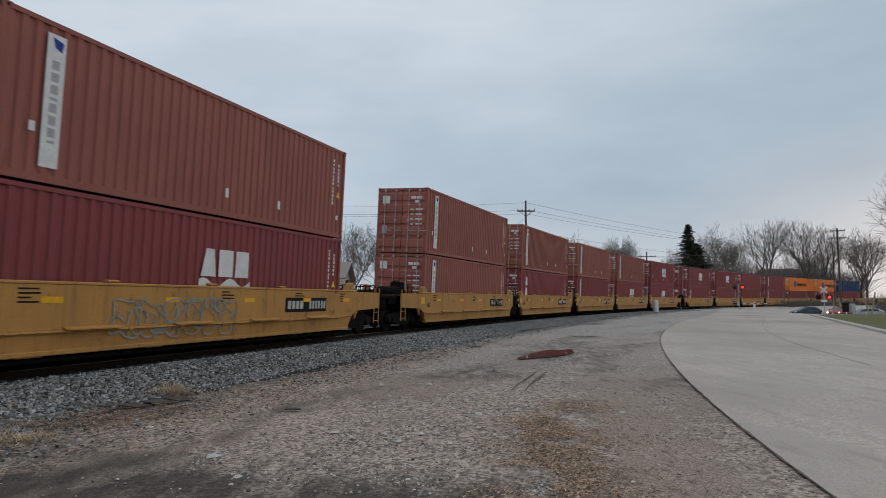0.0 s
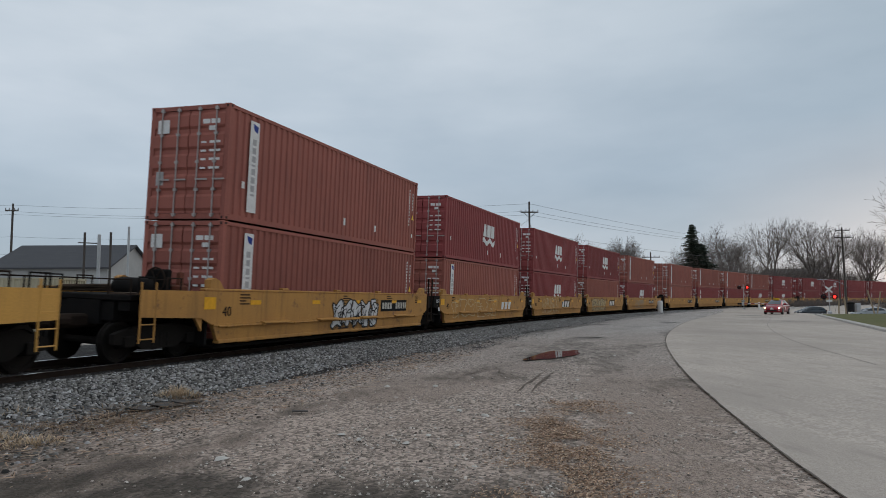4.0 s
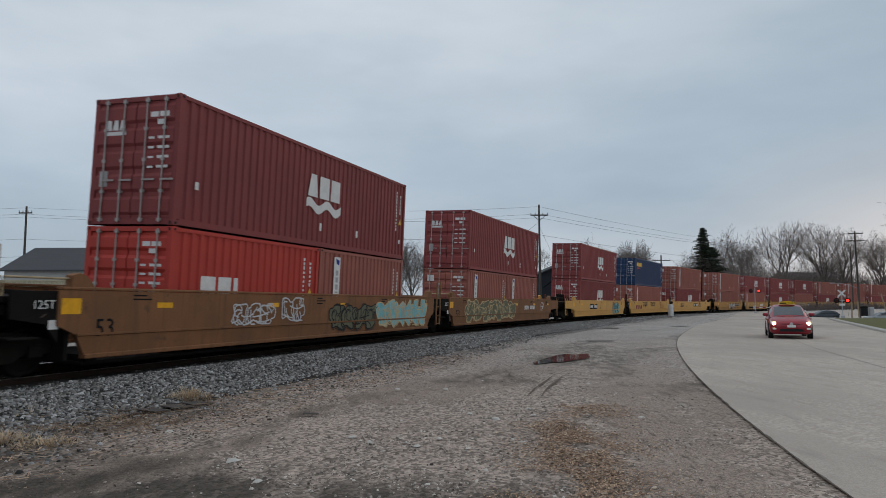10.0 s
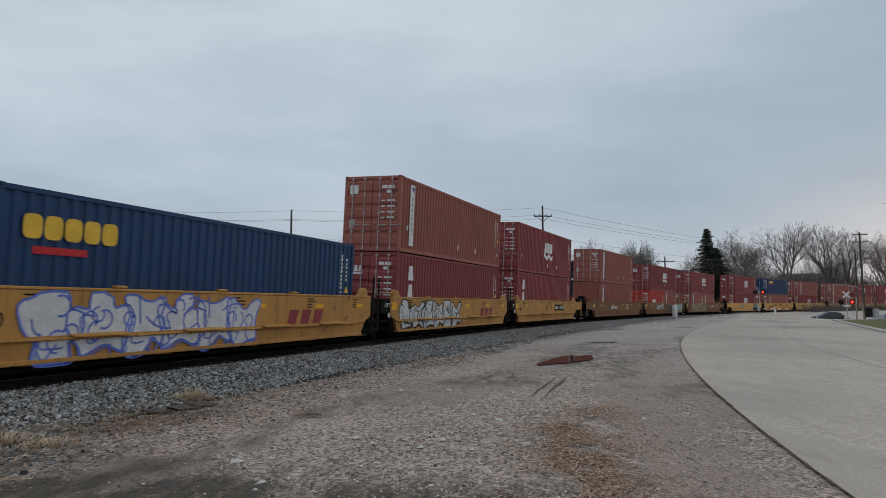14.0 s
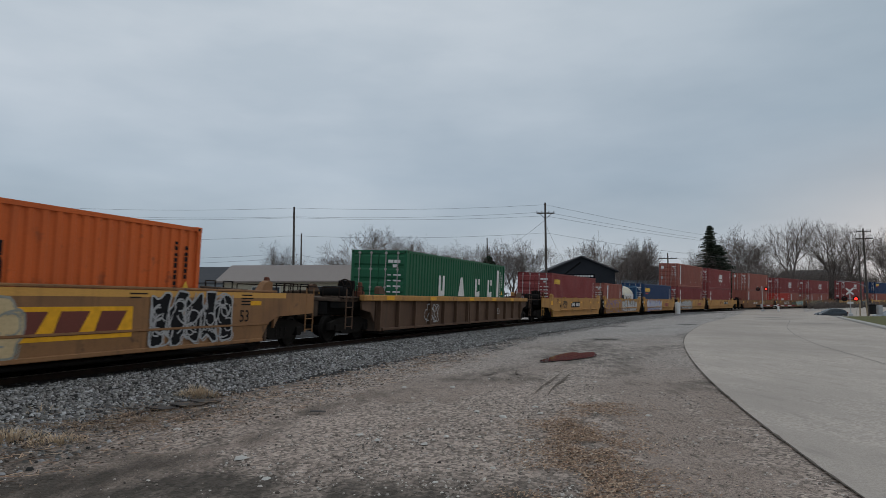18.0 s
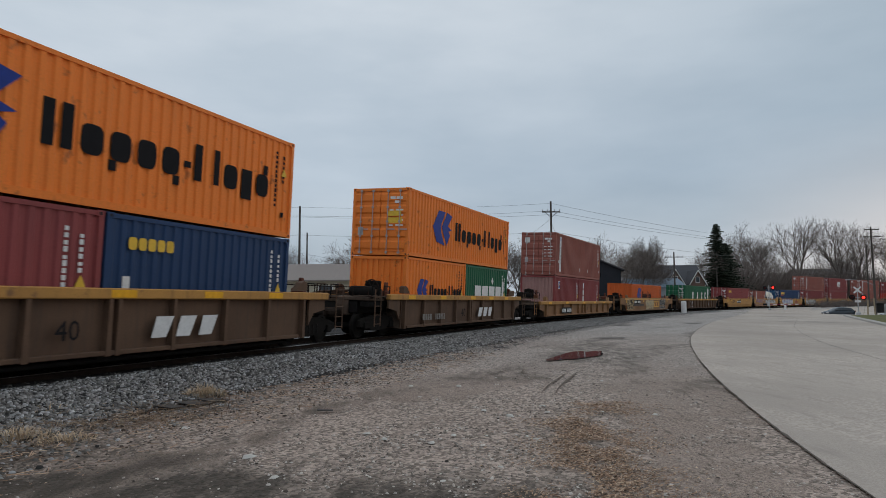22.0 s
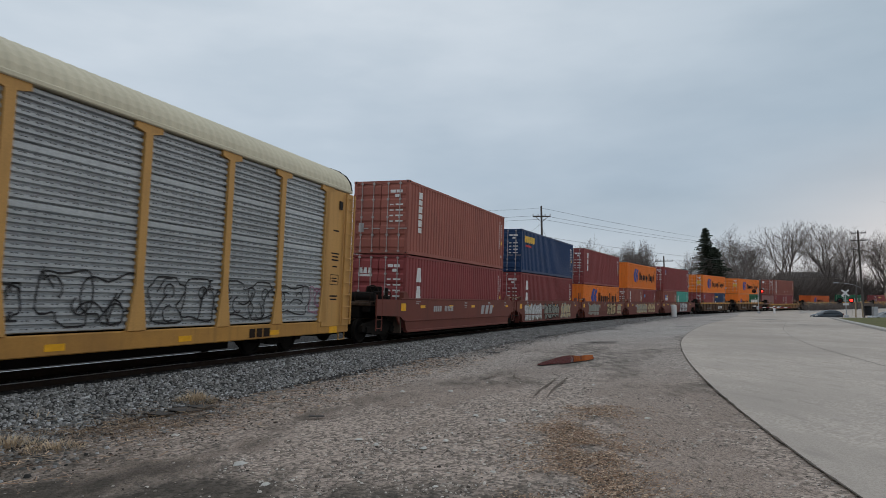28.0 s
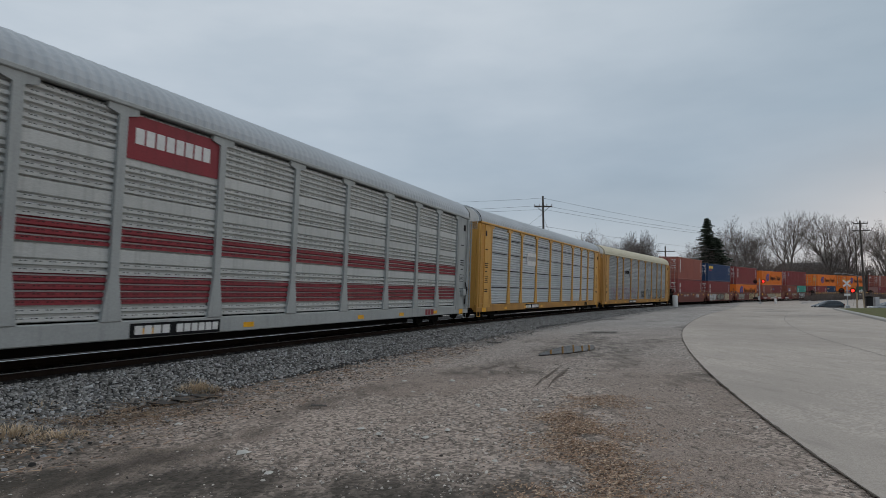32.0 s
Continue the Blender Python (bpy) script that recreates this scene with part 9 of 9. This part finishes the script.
    for s in (-1, 1):
        mir = part("mirror", Geo().box(s * 0.93 - 0.12, s * 0.93 + 0.12, -hl + 1.42, -hl + 1.58, 0.97, 1.11, bevel=0.045), paint, v)
        hd = part("headlight", Geo().prism([(s * 0.44, 0.60), (s * 0.72, 0.58), (s * 0.80, 0.66), (s * 0.815, 0.80), (s * 0.62, 0.735)], "y", -hl + 0.085, -hl + 0.36), mat("clear_lamp", (0.6, 0.6, 0.6), 0.15, scale=2, fine=5, bump=0), v)
        if glow:
            part("lamp", Geo().lathe([(0.075, -hl + 0.085), (0.065, -hl + 0.06), (0.02, -hl + 0.05)], (s * 0.66, 0, 0.665), "y", 14), mat("lit_headlamp", (1, 0.9, 0.7), 0.3, scale=2, fine=5, bump=0, emit=(1.0, 0.62, 0.30, 11.0)), hd)
        part("tail_lamp", Geo().box(s * 0.70 - 0.08, s * 0.70 + 0.08, hl - 0.13, hl - 0.02, 0.72, 0.98, bevel=0.02), RED_OFF, v)
        part("fog_lamp", Geo().box(s * 0.66 - 0.07, s * 0.66 + 0.07, -hl + 0.02, -hl + 0.12, 0.40, 0.48, bevel=0.01), WHITE, v)
        part("door_handle", Geo().box(s * 0.885 - 0.012, s * 0.885 + 0.012, 0.28, 0.46, 0.82, 0.85), paint, v)
    part("grille", Geo().prism([(-0.5, 0.32), (0.5, 0.32), (0.42, 0.44), (-0.42, 0.44)], "y", -hl - 0.01, -hl + 0.2).box(-0.36, 0.36, -hl - 0.004, -hl + 0.1, 0.625, 0.66, bevel=0.01), HOOD, v)
    part("number_plate", Geo().box(-0.16, 0.16, -hl - 0.03, -hl - 0.01, 0.50, 0.60), WHITE, v)
    part("badge", Geo().lathe([(0.07, -hl - 0.02), (0.05, -hl - 0.03)], (0, 0, 0.645), "y", 14), ALU, v)
    wheels = []
    for y in (-hl + 0.85, hl - 0.9):
        for s in (-1, 1):
            arch = part("wheel_arch", Geo().lathe([(0.355, s * 0.70), (0.355, s * 0.872)], (0, y, 0.33), "x", 20), HOOD, v)
            w = new("wheel")
            w.parent = v
            w.location = (s * 0.775, y, 0.315)
            part("tyre", ("tyre", lambda: Geo().lathe([(0.2, -0.10), (0.29, -0.10), (0.315, -0.07), (0.315, 0.07), (0.29, 0.10), (0.2, 0.10)], (0, 0, 0), "x", 28)), HOOD, w)

            def rim():
                r = Geo().lathe([(0.21, 0.08), (0.20, 0.1), (0.17, 0.08)], (0, 0, 0), "x", 20)
                for i in range(5):
                    a = i * math.tau / 5
                    r.tube([(0.095, 0, 0), (0.10, 0.2 * math.cos(a), 0.2 * math.sin(a))], 0.03, 5)
                return r
            q = part("rim", ("rim", rim), ALU, w)
            if s < 0:
                q.rotation_euler = (0, 0, math.pi)
            wheels.append(w)
    if taxi:
        sgn = part("roof_sign", Geo().prism([(-0.34, height), (0.34, height), (0.30, height + 0.1), (0.10, height + 0.16), (-0.10, height + 0.16), (-0.30, height + 0.1)], "y", -0.12, 0.10), mat("yellow_sign", (0.85, 0.55, 0.03), 0.4, scale=3, fine=10, bump=0), v, "yellow rooftop taxi sign")
        lettering("sign_word", "TAXI", 0.10, Matrix.Translation((0.15, -0.125, height + 0.06)) @ Matrix.Rotation(math.pi / 2, 4, "X"), INK, sgn)
        part("sign_bar", Geo().box(-0.28, -0.02, -0.124, -0.12, height + 0.035, height + 0.085), INK, sgn)
        for s in (-1, 1):
            st2 = Geo().box(min(s * 0.872, s * 0.885), max(s * 0.872, s * 0.885), -1.3, 1.55, 0.84, 0.90)
            part("side_stripe", st2, WHITE, v)
            part("door_badge", Geo().lathe([(0.17, s * 0.878), (0.17, s * 0.888)], (0, -0.35, 0.6), "x", 20), WHITE, v)
    return v, wheels


CARS = {}


def park_cars():
    red = mat("metallic_red_paint", (0.30, 0.016, 0.03), 0.25, 0.2, scale=2, fine=60, bump=0.0, spec=0.6, fine_amount=0.15)
    slate = mat("dark_slate_paint", (0.04, 0.052, 0.062), 0.25, 0.3, scale=2, fine=60, bump=0, spec=0.6, fine_amount=0.1)
    silver = mat("silver_paint", (0.30, 0.32, 0.33), 0.3, 0.5, scale=2, fine=60, bump=0, spec=0.6, fine_amount=0.1)
    CARS["taxi"] = car("red hatchback taxi with lit headlights and yellow roof sign", red, pose(48, 74.5, 0.1, 0, 0, -90), glow=True, taxi=True)
    car("dark slate station wagon waiting at the crossing", slate, pose(59.4, 103.0, float(ground_z(59.4, 103)) + 0.02, 0, 0, -88), 4.5, 1.5, True)
    car("silver-grey car standing on the side street", silver, pose(58.5, 87.5, float(ground_z(58.5, 87.5)) + 0.02, 0, 0, -105), 4.5, 1.45)


park_cars()

# seconds and place of the taxi's middle
TAXI = [(0.0, 53.3, 84.6), (0.4, 50.0, 82.0), (0.8, 47.5, 79.9), (1.2, 45.1, 77.9), (1.6, 43.1, 76.2), (2.0, 41.4, 74.7), (2.5, 39.8, 73.4), (3.0, 38.5, 71.8), (3.5, 37.2, 70.0), (4.5, 35.2, 67.6), (5.5, 33.2, 65.0), (6.5, 29.1, 57.6), (7.5, 25.4, 50.4), (8.5, 21.5, 42.4), (9.5, 17.9, 34.8), (10.5, 14.7, 27.5), (11.5, 11.85, 19.9),
        (12.5, 8.5, 11.4), (13.5, 6.5, 3.0), (15.0, 5.6, -10.0), (20.0, 5.6, -50.0), (32.0, 5.6, -140.0)]


def taxi_motion():
    tt = np.array([r[0] for r in TAXI])
    P = np.array([r[1:] for r in TAXI])
    times = np.arange(0, 32.001, 1 / 15)

    def smooth(col):
        out = np.interp(times, tt, P[:, col])
        for _ in range(12):
            out[1:-1] = (out[:-2] + 2 * out[1:-1] + out[2:]) / 4
        return out
    xs, ys = smooth(0), smooth(1)
    dx, dy = np.gradient(xs), np.gradient(ys)
    head = np.unwrap(np.arctan2(dx, -dy))
    dist = np.concatenate([[0], np.cumsum(np.hypot(np.diff(xs), np.diff(ys)))])
    v, wheels = CARS["taxi"]
    idx = list(range(0, len(times), 5))
    if idx[-1] != len(times) - 1:
        idx.append(len(times) - 1)
    walk(v, [(float(times[i]), Matrix.Translation((xs[i], ys[i], float(ground_z(xs[i], ys[i])) + 0.022)) @ Matrix.Rotation(head[i], 4, "Z")) for i in idx])
    for w in wheels:
        at = Vector(w.location)
        walk(w, [(float(times[i]), Matrix.Translation(at) @ Matrix.Rotation(dist[i] / 0.315, 4, "X")) for i in range(len(times))])


def motions():
    for ob, s, local in MOVING:
        rows = []
        for i in range(33):
            t = float(i)
            d = t - 16
            rows.append((t, line_pose(s + SPEED * d + GAIN * d * d / 2) @ local))
        walk(ob, rows)
    taxi_motion()


motions()
